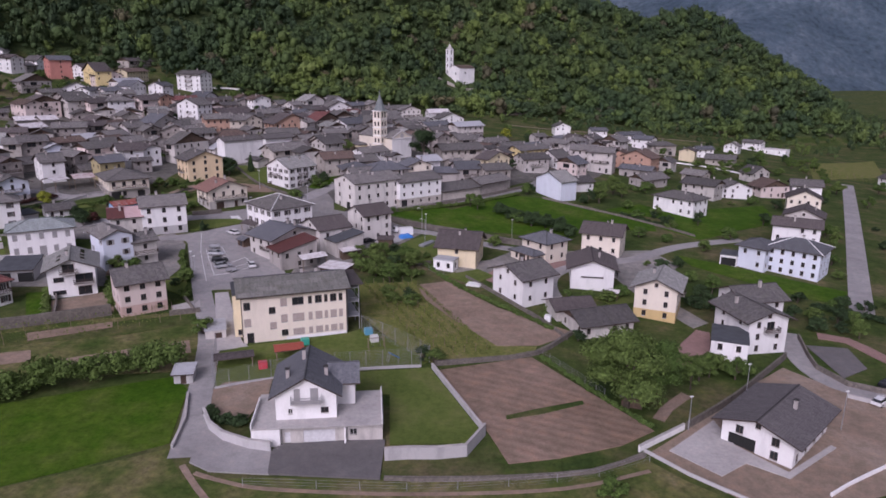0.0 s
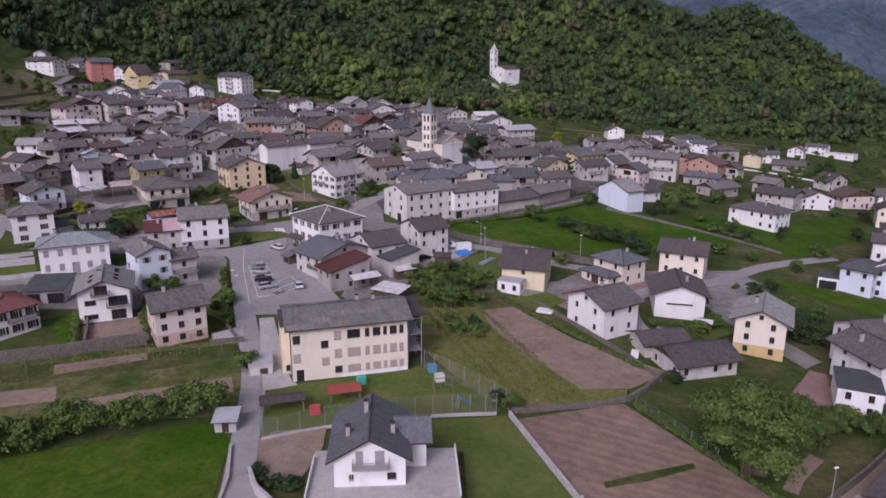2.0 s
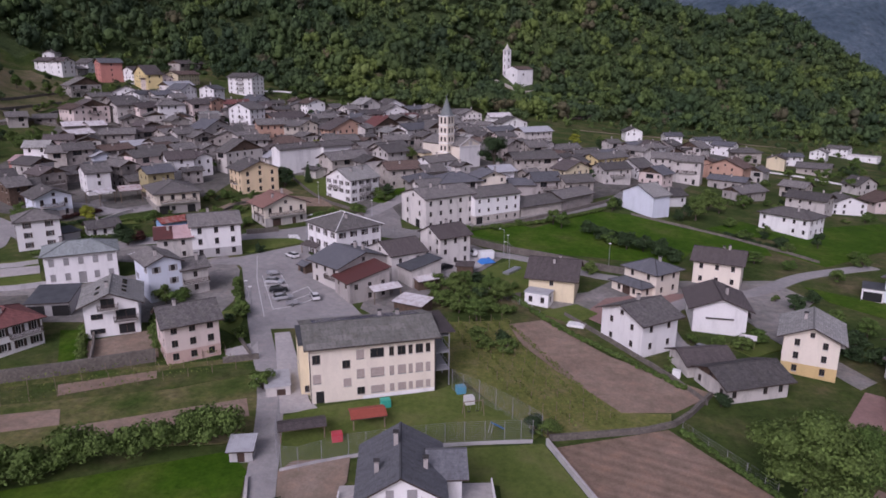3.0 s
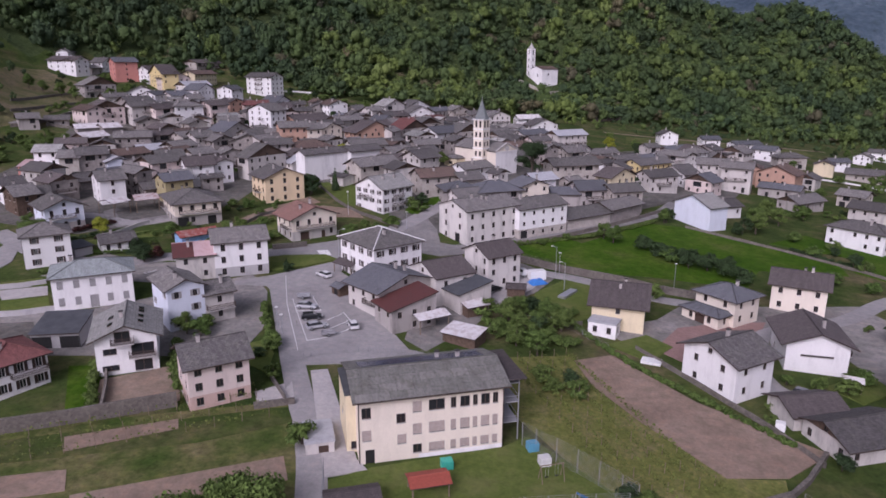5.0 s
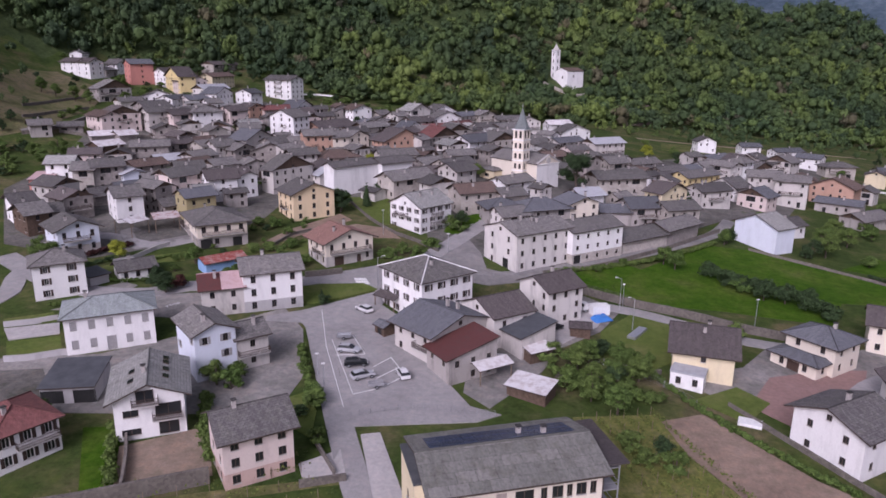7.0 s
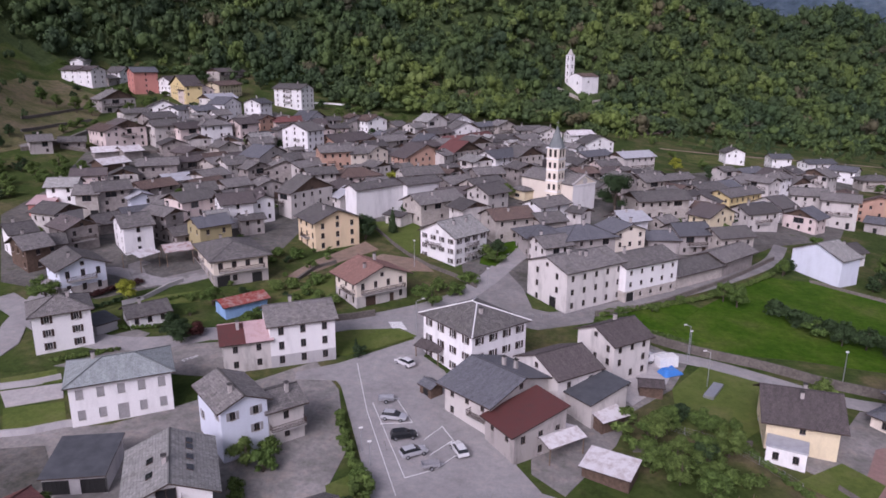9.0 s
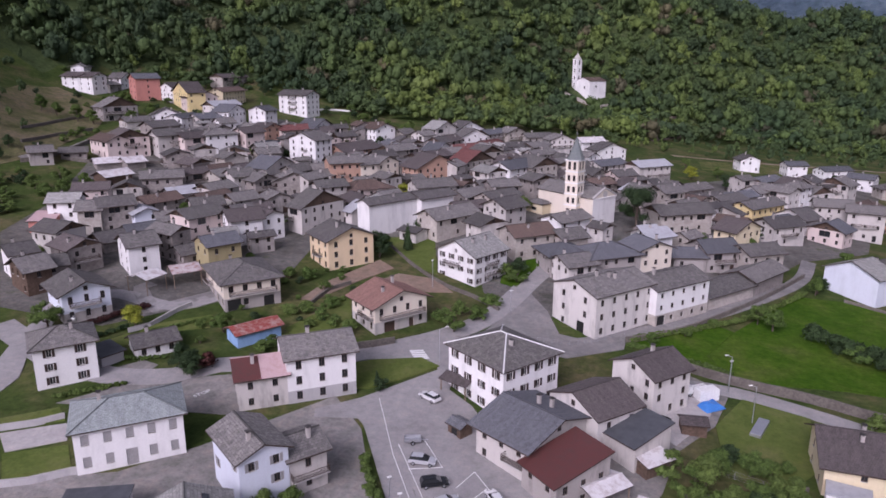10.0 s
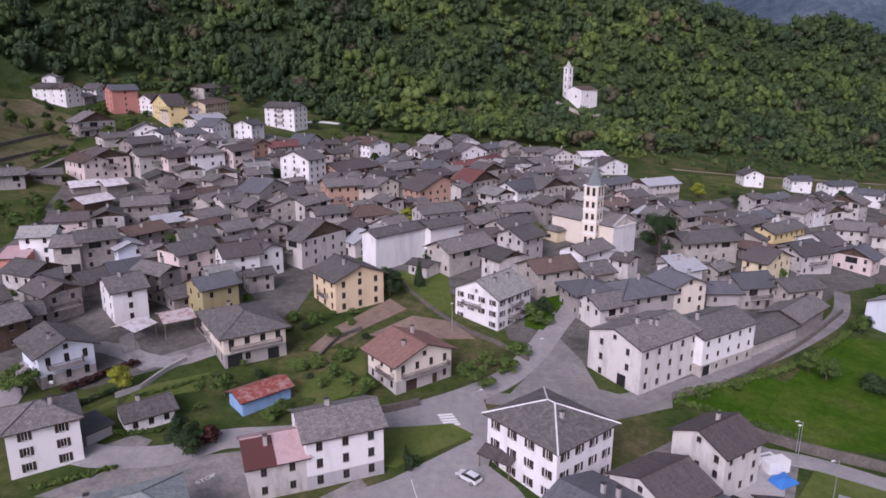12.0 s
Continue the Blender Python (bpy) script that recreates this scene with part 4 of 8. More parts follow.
ribbon("road", [(210.5, 372.7), (139.9, 238.4), (111.4, 184.2), (97.4, 157.3)], 5.5, M_ASPH, "straight asphalt road", "road")
ribbon("road", [(73.3, 144.4), (70.0, 130.0), (71.9, 120.2), (80.7, 114.0)], 4.5, M_ASPH, "grey lane between walls", "road")
ribbon("road", [(94.1, 223.4), (69.3, 209.5), (51.4, 193.5), (33.6, 184.2), (25.2, 173.6), (24.6, 158.4), (32.2, 151.6)], 4, M_ASPH, "lane between houses", "road")
ribbon("road", [(-156.0, 207.7), (-145.0, 201.2), (-135.6, 196.1), (-123.4, 192.9), (-112.4, 194.8), (-105.7, 200.1), (-94.7, 203.0), (-82.2, 208.7), (-74.8, 213.5), (-65.9, 220.4), (-58.3, 228.5), (-52.1, 240.4), (-46.9, 253.7), (-42.4, 263.2)], 5.5, M_ASPH, "main village road", "road")
ribbon("road", [(-62.7, 219.9), (-52.0, 220.2), (-39.1, 222.3), (-26.0, 229.0), (-6.0, 242.9), (12.4, 259.0), (27.2, 275.9), (36.6, 294.8)], 4, M_LANE, "lane beside the old farm building", "road")
ribbon("road", [(-22.8, 210.2), (-8.7, 208.2), (2.7, 203.3), (13.7, 197.5), (24.5, 195.7)], 4, M_ASPH, "lane below the meadow wall", "road")
ribbon("road", [(-141.0, 182.0), (-140.5, 188.7), (-144.5, 196.4), (-146.8, 205.5), (-150.5, 220.7), (-141.3, 226.5), (-125.4, 223.1), (-114.5, 237.0)], 4.5, M_ASPH, "curving village lane", "road")
ribbon("lane", [(-119.8, 231.8), (-126.1, 224.5), (-129.4, 220.5), (-138.2, 230.9), (-136.7, 233.9)], 3.5, M_LANE, "village lane", "road")
wall_line("retaining_wall", [(-10.0, 90.6), (-6.7, 91.2), (2.1, 92.4), (5.1, 98.3)], 2.0, 0.35, WALL["concrete"], "pale concrete retaining wall of the lawn", "wall", M_PAVE)
wall_line("retaining_wall", [(-4.0, 120.0), (0.8, 108.8), (5.1, 98.7)], 1.0, 0.3, WALL["concrete"], "low pale concrete garden wall", "wall", M_PAVE)
wall_line("retaining_wall", [(-40.2, 100.3), (-38.0, 96.6), (-35.1, 94.0), (-30.6, 92.1), (-27.1, 91.6)], 1.6, 0.35, WALL["concrete"], "curved concrete wall of the yard", "wall", M_PAVE)
wall_line("stone_wall", [(-3.5, 121.2), (6.3, 123.8), (16.5, 127.7), (25.1, 138.3)], 0.9, 0.6, M_DRYWALL, "dry stone wall between the fields", "wall", None)
wall_line("stone_wall", [(-9.6, 85.9), (0.0, 86.3), (9.8, 87.4), (20.6, 89.4), (29.3, 94.2)], 0.6, 0.6, M_DRYWALL, "low dry stone terrace wall", "wall", None)
wall_line("stone_wall", [(-98.1, 124.1), (-94.7, 126.2), (-86.4, 130.1), (-72.9, 137.3)], 2.4, 0.5, M_DRYWALL, "dry stone terrace wall", "wall", None)
wall_line("stone_wall", [(-21.8, 218.3), (-8.0, 211.3), (4.0, 207.4), (15.5, 202.0), (26.1, 199.0)], 1.8, 0.5, M_DRYWALL, "long dark stone wall along the meadow", "wall", None)
wall_line("garden_wall", [(28.7, 95.3), (37.8, 102.3)], 1.0, 0.3, WALL["white"], "white boundary wall of the bungalow", "wall", M_PAVE)
wall_line("garden_wall", [(29.6, 95.4), (34.7, 89.7), (41.4, 84.0)], 0.5, 0.25, WALL["concrete"], "low concrete kerb wall", "wall", None)
wall_line("garden_wall", [(38.3, 102.4), (50.1, 112.9), (67.2, 131.0)], 1.4, 0.35, M_DRYWALL, "grey stone boundary wall", "wall", None)
wall_line("garden_wall", [(74.7, 141.5), (71.2, 126.4), (73.7, 119.7), (82.1, 116.2)], 1.2, 0.3, M_DRYWALL, "stone lane wall", "wall", None)
wall_line("garden_wall", [(-45.2, 106.6), (-42.8, 99.0), (-41.9, 91.3)], 0.6, 0.3, WALL["concrete"], "low lane wall", "wall", M_PAVE)
wall_line("stone_wall", [(-82.6, 211.0), (-78.8, 212.9), (-74.8, 215.4)], 1.5, 0.5, M_DRYWALL, "stone wall at the road junction", "wall", None)
wall_line("stone_wall", [(-26.7, 225.8), (-13.7, 233.3), (9.7, 255.5), (29.0, 278.3)], 1.2, 0.4, M_DRYWALL, "stone wall above the meadow", "wall", None)
wall_line("stone_wall", [(-89.7, 278.1), (-77.1, 258.3), (-67.0, 246.5), (-60.6, 242.1), (-54.1, 235.6)], 0.9, 0.4, M_DRYWALL, "grey garden wall along the lane", "wall", None)
wall_line("stone_wall", [(-232.1, 319.1), (-227.4, 329.7), (-229.9, 356.9), (-230.4, 386.3)], 1.5, 0.5, M_DRYWALL, "stone terrace wall on the hillside", "wall", None)
wall_line("stone_wall", [(-223.5, 329.9), (-210.3, 331.7), (-193.4, 338.6), (-177.3, 344.7)], 1.2, 0.5, M_DRYWALL, "stone terrace wall on the hillside", "wall", None)
wall_line("stone_wall", [(33.3, 262.8), (52.6, 250.1), (69.3, 235.2), (79.1, 223.3)], 0.8, 0.4, M_DRYWALL, "stone wall along the meadow", "wall", None)
wall_line("garden_wall", [(120.8, 394.0), (139.7, 388.2), (158.1, 371.4)], 0.8, 0.3, WALL["white"], "white roadside wall", "wall", None)
wall_line("garden_wall", [(-170.2, 486.1), (-161.0, 492.9), (-148.5, 494.9)], 1.0, 0.3, WALL["white"], "long low white wall", "wall", None)
wall_line("garden_wall", [(-41.4, 108.8), (-32.6, 113.2), (-19.1, 117.7), (-6.1, 120.3)], 0.5, 0.3, WALL["concrete"], "low wall below the school fence", "wall", None)
sheet("scree", [(28.4, 599.6), (49.1, 642.2), (73.4, 654.3), (76.9, 627.7), (56.3, 578.6), (33.2, 541.8)], M_SCREE, "bare reddish scree below the woods", "rock", 0.5)
sheet("yard", [(-126.7, 161.8), (-107.2, 167.8), (-98.4, 175.5), (-81.5, 193.5), (-74.8, 184.4), (-69.2, 167.2), (-70.0, 154.4), (-80.3, 152.8), (-114.8, 147.4)], M_YARD, "pale grey yards and lanes between the houses", "yard", 0.08)
sheet("yard", [(-4.9, 178.3), (4.5, 170.4), (13.4, 182.0), (35.8, 189.4), (51.8, 190.0), (59.3, 203.8), (39.5, 199.3), (16.3, 194.2), (9.7, 185.4)], M_YARD, "pale grey yards and lanes between the houses", "yard", 0.08)
sheet("yard", [(-126.9, 182.9), (-119.3, 190.4), (-109.5, 194.6), (-102.3, 197.2), (-96.1, 201.2), (-96.0, 184.6)], M_YARD, "pale yards round the houses", "yard", 0.09)
sheet("yard", [(-125.7, 193.8), (-120.2, 199.2), (-116.8, 198.1), (-118.0, 190.6)], M_YARD, "pale yards round the houses", "yard", 0.09)
sheet("yard", [(-41.2, 201.5), (-21.8, 218.3), (-9.9, 208.0), (-15.6, 195.8), (-24.0, 186.5), (-28.1, 175.8), (-36.7, 162.1), (-41.4, 166.4)], M_YARD, "pale grey yards between the houses", "yard", 0.08)
wall_line("stone_wall", [(-255.6, 352.6), (-259.9, 385.7), (-256.1, 408.6)], 1.3, 0.5, M_DRYWALL, "stone terrace wall among hillside vines", "wall", None)
wall_line("stone_wall", [(-242.8, 334.7), (-245.3, 359.9), (-241.6, 380.1)], 1.3, 0.5, M_DRYWALL, "stone terrace wall among hillside vines", "wall", None)
ribbon("road", [(-234.1, 322.1), (-230.5, 340.6), (-232.8, 365.5), (-232.3, 385.3)], 3.0, M_LANE, "narrow hillside road", "road")
sheet("rough_grass", [(-237.1, 310.1), (-292.6, 384.7), (-308.1, 426.4), (-305.1, 450.9), (-285.5, 443.2), (-262.5, 428.8), (-249.6, 402.1), (-240.7, 380.6), (-236.8, 353.6), (-230.8, 328.8)], M_TERRACE, "dry terraced hillside grass", "grass", 0.12)
ribbon("track", [(35.5, 490.9), (72.4, 500.3), (118.1, 520.1), (200.2, 563.1)], 3.0, M_GRAVEL, "pale farm track below the woods", "road")
sheet("rough_grass", [(47.9, 479.9), (108.7, 513.0), (179.8, 546.0), (172.3, 512.5), (125.2, 480.1), (78.2, 464.8), (43.4, 453.3)], M_DRY, "dry meadow below the woods", "grass", 0.12)
ribbon("track", [(-38.9, 87.4), (-35.5, 83.1), (-31.1, 78.2)], 0.9, M_SOIL_B, "bare wheel track across the verge", "track")
ribbon("track", [(-36.5, 85.8), (-28.9, 83.3), (-18.6, 82.7), (-3.0, 83.1), (15.9, 85.4), (29.1, 90.3)], 0.7, M_SOIL_B, "bare wheel track across the verge", "track")
ribbon("path", [(41.8, 113.8), (36.8, 108.5), (34.3, 104.7)], 2.0, M_SOIL_B, "bare earth path to the hut", "path")
sheet("meadow", [(70.3, 231.7), (79.9, 220.1), (95.9, 233.1), (88.0, 244.1)], M_LUSH, "green meadow strip behind the lane", "meadow", 0.10)
wall_line("garden_wall", [(-121.3, 162.0), (-117.7, 163.3), (-113.5, 166.0), (-111.0, 167.2)], 1.1, 0.25, WALL["concrete"], "low white garden wall with gate posts", "wall", M_PAVE)
wall_line("garden_wall", [(-130.6, 174.2), (-126.1, 176.4), (-122.7, 179.0)], 1.0, 0.25, WALL["concrete"], "low garden wall", "wall", M_PAVE)
wall_line("stone_wall", [(-60.9, 138.1), (-55.1, 140.6)], 1.2, 0.4, M_DRYWALL, "stone yard wall beside the lane", "wall", None)
wall_line("garden_wall", [(2.9, 170.1), (9.2, 160.6), (14.8, 151.6), (19.7, 143.8), (23.7, 135.2)], 0.9, 0.3, M_DRYWALL, "stone edge wall of the lane", "wall", None)
wall_line("garden_wall", [(-25.7, 174.7), (-16.8, 176.3), (-6.4, 179.6)], 1.0, 0.3, M_DRYWALL, "dark stone garden wall", "wall", None)
wall_line("stone_wall", [(-97.2, 228.4), (-94.9, 239.0), (-90.9, 243.9)], 1.0, 0.4, M_DRYWALL, "stone wall between gardens", "wall", None)
wall_line("garden_wall", [(-129.0, 209.2), (-126.0, 212.6), (-124.2, 220.2), (-122.4, 224.0)], 0.9, 0.3, WALL["concrete"], "low concrete garden wall", "wall", M_PAVE)

sheet("village_paving", [(-58.4, 221.6), (-51.1, 236.1), (-46.7, 246.9), (-42.8, 237.5), (-40.7, 226.6), (-34.5, 224.5), (-26.5, 226.8), (-27.5, 222.2), (-39.6, 215.9), (-51.8, 218.8)], M_LANE, "worn grey paving where the lanes meet", "pavement", 0.11)
sheet("meadow", [(-26.1, 224.8), (-17.2, 231.0), (-5.6, 239.2), (-1.4, 236.0), (-10.3, 223.0), (-8.4, 213.0), (-15.9, 217.6)], M_LUSH, "lush green meadow below the lane wall", "meadow", 0.11)
sheet("garden", [(-98.7, 217.1), (-92.8, 229.2), (-90.1, 237.8), (-86.3, 225.6), (-87.9, 216.8), (-93.1, 212.1)], M_LAWN, "green orchard slope above the blue shed", "lawn", 0.2)
sheet("garden", [(-88.8, 133.0), (-96.5, 146.1), (-91.1, 147.3), (-84.4, 133.5)], M_LUSH, "narrow green lawn between terraces", "lawn", 0.2)
sheet("garden", [(-67.6, 152.2), (-62.6, 149.2), (-63.9, 156.5), (-67.1, 161.9), (-70.1, 158.9)], M_LAWN, "small lawn beside the lane", "lawn", 0.2)
sheet("garden", [(6.2, 177.0), (10.4, 172.2), (4.6, 165.0), (-2.5, 171.0)], M_LAWN, "small lawn with a covered pool", "lawn", 0.2)
sheet("garden", [(34.0, 160.5), (44.0, 167.0), (46.0, 160.5), (38.0, 155.0)], M_LAWN, "small garden lawn before the white house", "lawn", 0.2)
sheet("meadow", [(56.0, 254.0), (72.8, 246.9), (92.9, 230.1), (102.1, 244.0), (88.0, 250.0), (72.0, 268.0)], M_LUSH, "green meadow behind the garden wall", "meadow", 0.11)
sheet("orchard_ground", [(242.6, 481.6), (340.0, 570.5), (269.8, 436.8), (194.9, 378.2)], M_VINE, "pale green orchard rows on the plain", "grass", 0.12)
sheet("yard", [(20.0, 172.0), (30.0, 187.0), (52.0, 194.0), (60.0, 200.0), (64.0, 190.0), (54.0, 177.0), (52.0, 162.0), (57.5, 148.0), (53.0, 144.5), (45.0, 165.0), (41.5, 181.0), (29.0, 178.0)], M_YARD, "pale grey drives between the houses", "yard", 0.09)
wall_line("stone_wall", [(-90.8, 148.0), (-86.2, 140.0), (-82.6, 132.0)], 1.3, 0.4, M_DRYWALL, "dark stone wall beside the terrace", "wall", None)
wall_line("garden_wall", [(-63.0, 150.0), (-59.6, 145.2), (-57.0, 141.5)], 0.9, 0.3, M_DRYWALL, "low stone yard wall by the lane", "wall", None)

# ---- houses ----

# round the school and the fields
house(-68.8, 142.1, 36, 9.4, 8.5, 7.4, "x", "pink", "darkstone", pitch=27, over=0.9, wh=1.3, ww=1.1, cols=(3,2,0,2), chim=1, plinth=2.3, foot="pinkbase", label="pale pink plastered house with dark slate roof beside the lane", z=8.4)
house(-88.2, 151.2, 27, 9.6, 12.0, 6.6, "y", "white", "pale", balc=((0,-0.5,5.6,3.6),(0,2.4,3.0,4.2)), cols=(3,2,0,2), sides=(1,3), over=1.1, holes=((0,2.5,3.05,3.6,2.1,"dark"),(0,-2.6,3.6,2.1,1.1,"dark"),(0,-2.7,0.7,2.6,1.0,"dark"),(0,2.4,0.2,2.8,2.0,"dark")), gable_win=False, label="white house with brown balconies and grey slate roof", z=9.5)
house(-108.4, 174.1, 31, 14.8, 10.0, 7.0, "h", "white", "greenpale", win="greyshut", shutters="", doors=((0,0,1.6,2.7,"grey"),), cols=(5,3,0,3), wh=1.6, ww=1.1, pitch=20, label="large white house with grey shutters and pale hipped roof", z=11.9)
house(-80.9, 170.8, 42, 5.7, 7.0, 6.0, "x", "lightgrey", "stone", balc=((0,0,2.8,5.5),), win="dark", label="grey annex with balcony and slate roof", z=10.7)
house(-86.7, 167.5, -47, 10.2, 7.0, 8.5, "x", "bluewhite", "stone", shutters="grey", label="bluish white house with grey shutters and slate roof", z=10.5)
house(-102.8, 140.3, 58, 8.2, 10.0, 5.5, "h", "white", "redtile", shutters="shut", win="white", wh=1.5, ww=1.0, cols=(3,2,0,3), balc=((0,1.0,2.9,5.5),), label="white house with dark red hipped roof and shutters", z=9.4)
# black panels take the place of two open bays, dark inside
house(-103.5, 155.8, 14, 7.9, 8.0, 3.0, "m", "concrete", "bitumen", name="garage", category="garage", pitch=8, chim=0, wins=False, doors=((0,-2.4,3.4,2.3,'black'),(0,2.4,3.4,2.3,'black')), z=10.5)
house(16.4, 158.7, -55, 11.0, 9.5, 6.8, "y", "white", "darkstone", wh=1.2, cols=(2,2,0,2), over=1.1, pitch=21, label="white gabled house with dark slate roof beside the field", z=6.5)
house(1.6, 184.0, -12, 10.4, 11.5, 5.6, "x", "yellow", "umber", pitch=27, over=1.1, cols=(1,2,0,2), label="pale yellow house with dark brown roof", chim=2, z=8.0)
house(35.2, 171.8, -8, 10.6, 12.0, 5.8, "y", "white", "umber", pitch=21, over=1.2, cols=(0,3,0,2), sides=(1,3), holes=((0,0,3.2,5.6,0.35,"dark"),), gable_win=False, balc=((1,0,2.9,7.0),), label="white house with blank gable and broad brown roof", z=6.1)
house(-2.4, 176.4, -22, 5.6, 3.6, 2.8, "f", "white", "silver", name="annex", category="annex", chim=0, cols=(2,1,0,1), label="low white annex with grey roof terrace", z=8.0)
house(25.4, 190.6, -51, 9.6, 8.4, 5.8, "h", "cream", "slate", over=0.9, cols=(2,2,0,2), label="cream house with dark hipped roof and low porch", z=7.5)
house(20.4, 187.4, -51, 9.0, 4.4, 2.7, "h", "cream", "slate", over=0.7, pitch=20, chim=0, doors=((0,0,2.4,2.1,"dark"),), cols=(2,1,0,1), name="annex", category="annex", label="low cream porch wing with dark hipped roof", z=7.5)
house(44.1, 200.2, -23, 11.1, 9.0, 6.5, "x", "cream", "umber", cols=(3,2,0,2), chim=2, z=6.9)
house(47.4, 153.6, -23, 9.2, 11.0, 7.6, "y", "cream", "pale", pitch=24, over=1.2, plinth=2.3, foot="ochre", cols=(2,3,0,2), balc=((1,1.5,4.8,3.5),), label="cream house with pale slate roof and yellow base", z=5.1)
house(62.6, 138.7, 14, 9.0, 11.5, 7.6, "y", "white", "darkstone", over=1.3, pitch=20, cols=(2,3,0,2), balc=((0,0.5,4.9,3.2),), holes=((0,0.5,5.0,1.8,1.9,"dark"),), label="white gabled house with dark eaves and a balcony", z=3.9)
house(66.0, 147.5, 14, 10.0, 9.0, 8.2, "x", "white", "darkstone", over=1.1, label="white rear wing with broad dark slate roof", z=3.9)
house(31.2, 142.2, 20, 12.4, 9.0, 3.2, "x", "lightgrey", "darkstone", chim=0, z=5.1)
house(26.2, 149.3, 14, 8.8, 7.0, 2.8, "x", "lightgrey", "umber", name="shed", category="shed", chim=0, wins=False, z=5.6)
house(55.7, 131.4, -21, 6.8, 9.0, 4.6, "f", "white", "bitumen", name="annex", category="house", chim=0, z=4.0)
# black front panel stands in for the unlit inside of the garage opening
house(52.1, 101.5, -44, 10.9, 15.5, 4.4, "y", "white", "roofbrown", pitch=17, over=1.4, cols=(2,4,0,2), wh=1.4, ww=1.2, chim=1, doors=((0,-2.2,4.2,2.4,"black"),), label="new white bungalow with broad dark roof and paved court", holes=(), z=3.0)
house(87.1, 193.9, -44, 7.5, 9.0, 6.8, "h", "bluewhite", "slate", chim=0, z=4.8)
house(97.1, 190.7, -40, 13.9, 11.0, 7.5, "h", "bluewhite", "slate", cols=(5,3,0,3), ridge_mat=M_WHITE, label="long bluish white house with dark slate roof", z=4.3)
house(80.1, 196.0, -27, 4.6, 6.0, 3.0, "f", "white", "bitumen", name="garage", category="garage", chim=0, wins=False, doors=((0,0,4.0,2.3,'black'),), z=5.1)
house(109.0, 217.4, -27, 13.5, 9.0, 8.0, "x", "white", "umber", z=4.3)
house(119.2, 234.0, -29, 11.5, 10.0, 8.0, "y", "lightgrey", "umber", z=4.1)
house(138.5, 274.4, -22, 12.0, 10.0, 7.0, "y", "cream", "umber", z=3.6)
house(155.9, 308.8, -15, 11.8, 9.0, 7.0, "x", "white", "darkstone", z=2.8)
house(85.0, 259.6, -48, 16.6, 10.0, 6.0, "h", "white", "darkstone", z=6.8)
house(104.9, 293.8, -42, 14.0, 9.0, 6.0, "x", "lightgrey", "darkstone", z=6.3)
house(120.5, 300.9, 4, 13.7, 9.0, 4.5, "y", "white", "darkstone", z=5.1)
house(140.3, 310.1, 14, 14.5, 9.0, 5.0, "y", "pink", "brown", z=3.8)
house(151.7, 353.1, 28, 12.4, 8.0, 5.0, "y", "lightgrey", "darkstone", z=3.4)
house(236.8, 378.0, -77, 8.8, 9.0, 5.0, "x", "white", "darkstone", z=-3.1)

# far right part of the village
house(49.4, 285.3, 27, 12.8, 8.0, 4.0, "x", "white", "darkstone", z=9.9)
house(39.2, 269.3, -55, 14.4, 7.9, 7.5, "y", "bluewhite", "pale", wins=False, chim=0, label="windowless white-blue gabled barn by the meadow", z=9.8)
house(70.6, 336.6, -23, 11.4, 9.0, 10.0, "x", "lightgrey", "stone", z=10.0)
house(92.2, 349.6, -39, 15.9, 10.0, 7.5, "y", "orange", "brown", z=8.6)
house(86.9, 331.6, -36, 15.4, 8.0, 4.0, "x", "grey", "slate", z=8.5)
house(108.5, 360.1, -39, 8.2, 8.0, 5.0, "y", "lightgrey", "darkstone", z=7.4)
house(126.0, 430.4, 5, 14.9, 9.0, 6.0, "h", "palestone", "stone", z=6.9)
house(136.1, 410.6, -27, 8.9, 8.0, 6.0, "y", "yellow", "umber", z=5.8)
house(155.0, 440.0, 5, 10.5, 8.0, 5.5, "x", "white", "slate", z=4.1)
house(154.1, 406.3, -30, 15.5, 10.0, 4.0, "x", "palestone", "darkstone", z=4.1)
house(195.3, 496.2, -35, 9.6, 8.0, 5.0, "y", "white", "stone", z=0.5)
house(232.1, 549.0, -42, 14.2, 9.0, 6.0, "x", "white", "darkstone", z=-3.9)
house(242.4, 533.4, -40, 18.3, 10.0, 3.5, "f", "white", "whitemetal", z=-5.0)
house(120.9, 450.9, -40, 12.4, 9.0, 6.0, "x", "white", "slate", z=8.1)
house(93.4, 414.1, -47, 13.1, 9.0, 7.0, "y", "lightgrey", "stone", z=10.1)
house(78.5, 411.7, -42, 10.7, 9.0, 7.0, "y", "lightgrey", "darkstone", z=11.4)
house(66.0, 388.1, -49, 8.9, 8.0, 8.0, "h", "white", "stone", z=11.9)
house(57.2, 384.2, -50, 14.5, 8.0, 6.0, "x", "offwhite", "stone", z=12.7)
house(79.2, 369.1, 5, 9.1, 8.0, 5.0, "x", "stone", "brown", z=9.9)
house(53.9, 323.3, -44, 11.1, 8.0, 5.0, "y", "pink", "slate", z=11.4)
house(47.7, 336.5, -57, 12.6, 8.0, 5.0, "y", "white", "darkstone", z=12.5)
house(112.6, 325.5, -46, 9.9, 8.0, 5.0, "x", "palestone", "stone", z=6.4)
house(86.5, 310.8, 33, 14.6, 9.0, 4.0, "x", "grey", "stone", z=7.6)

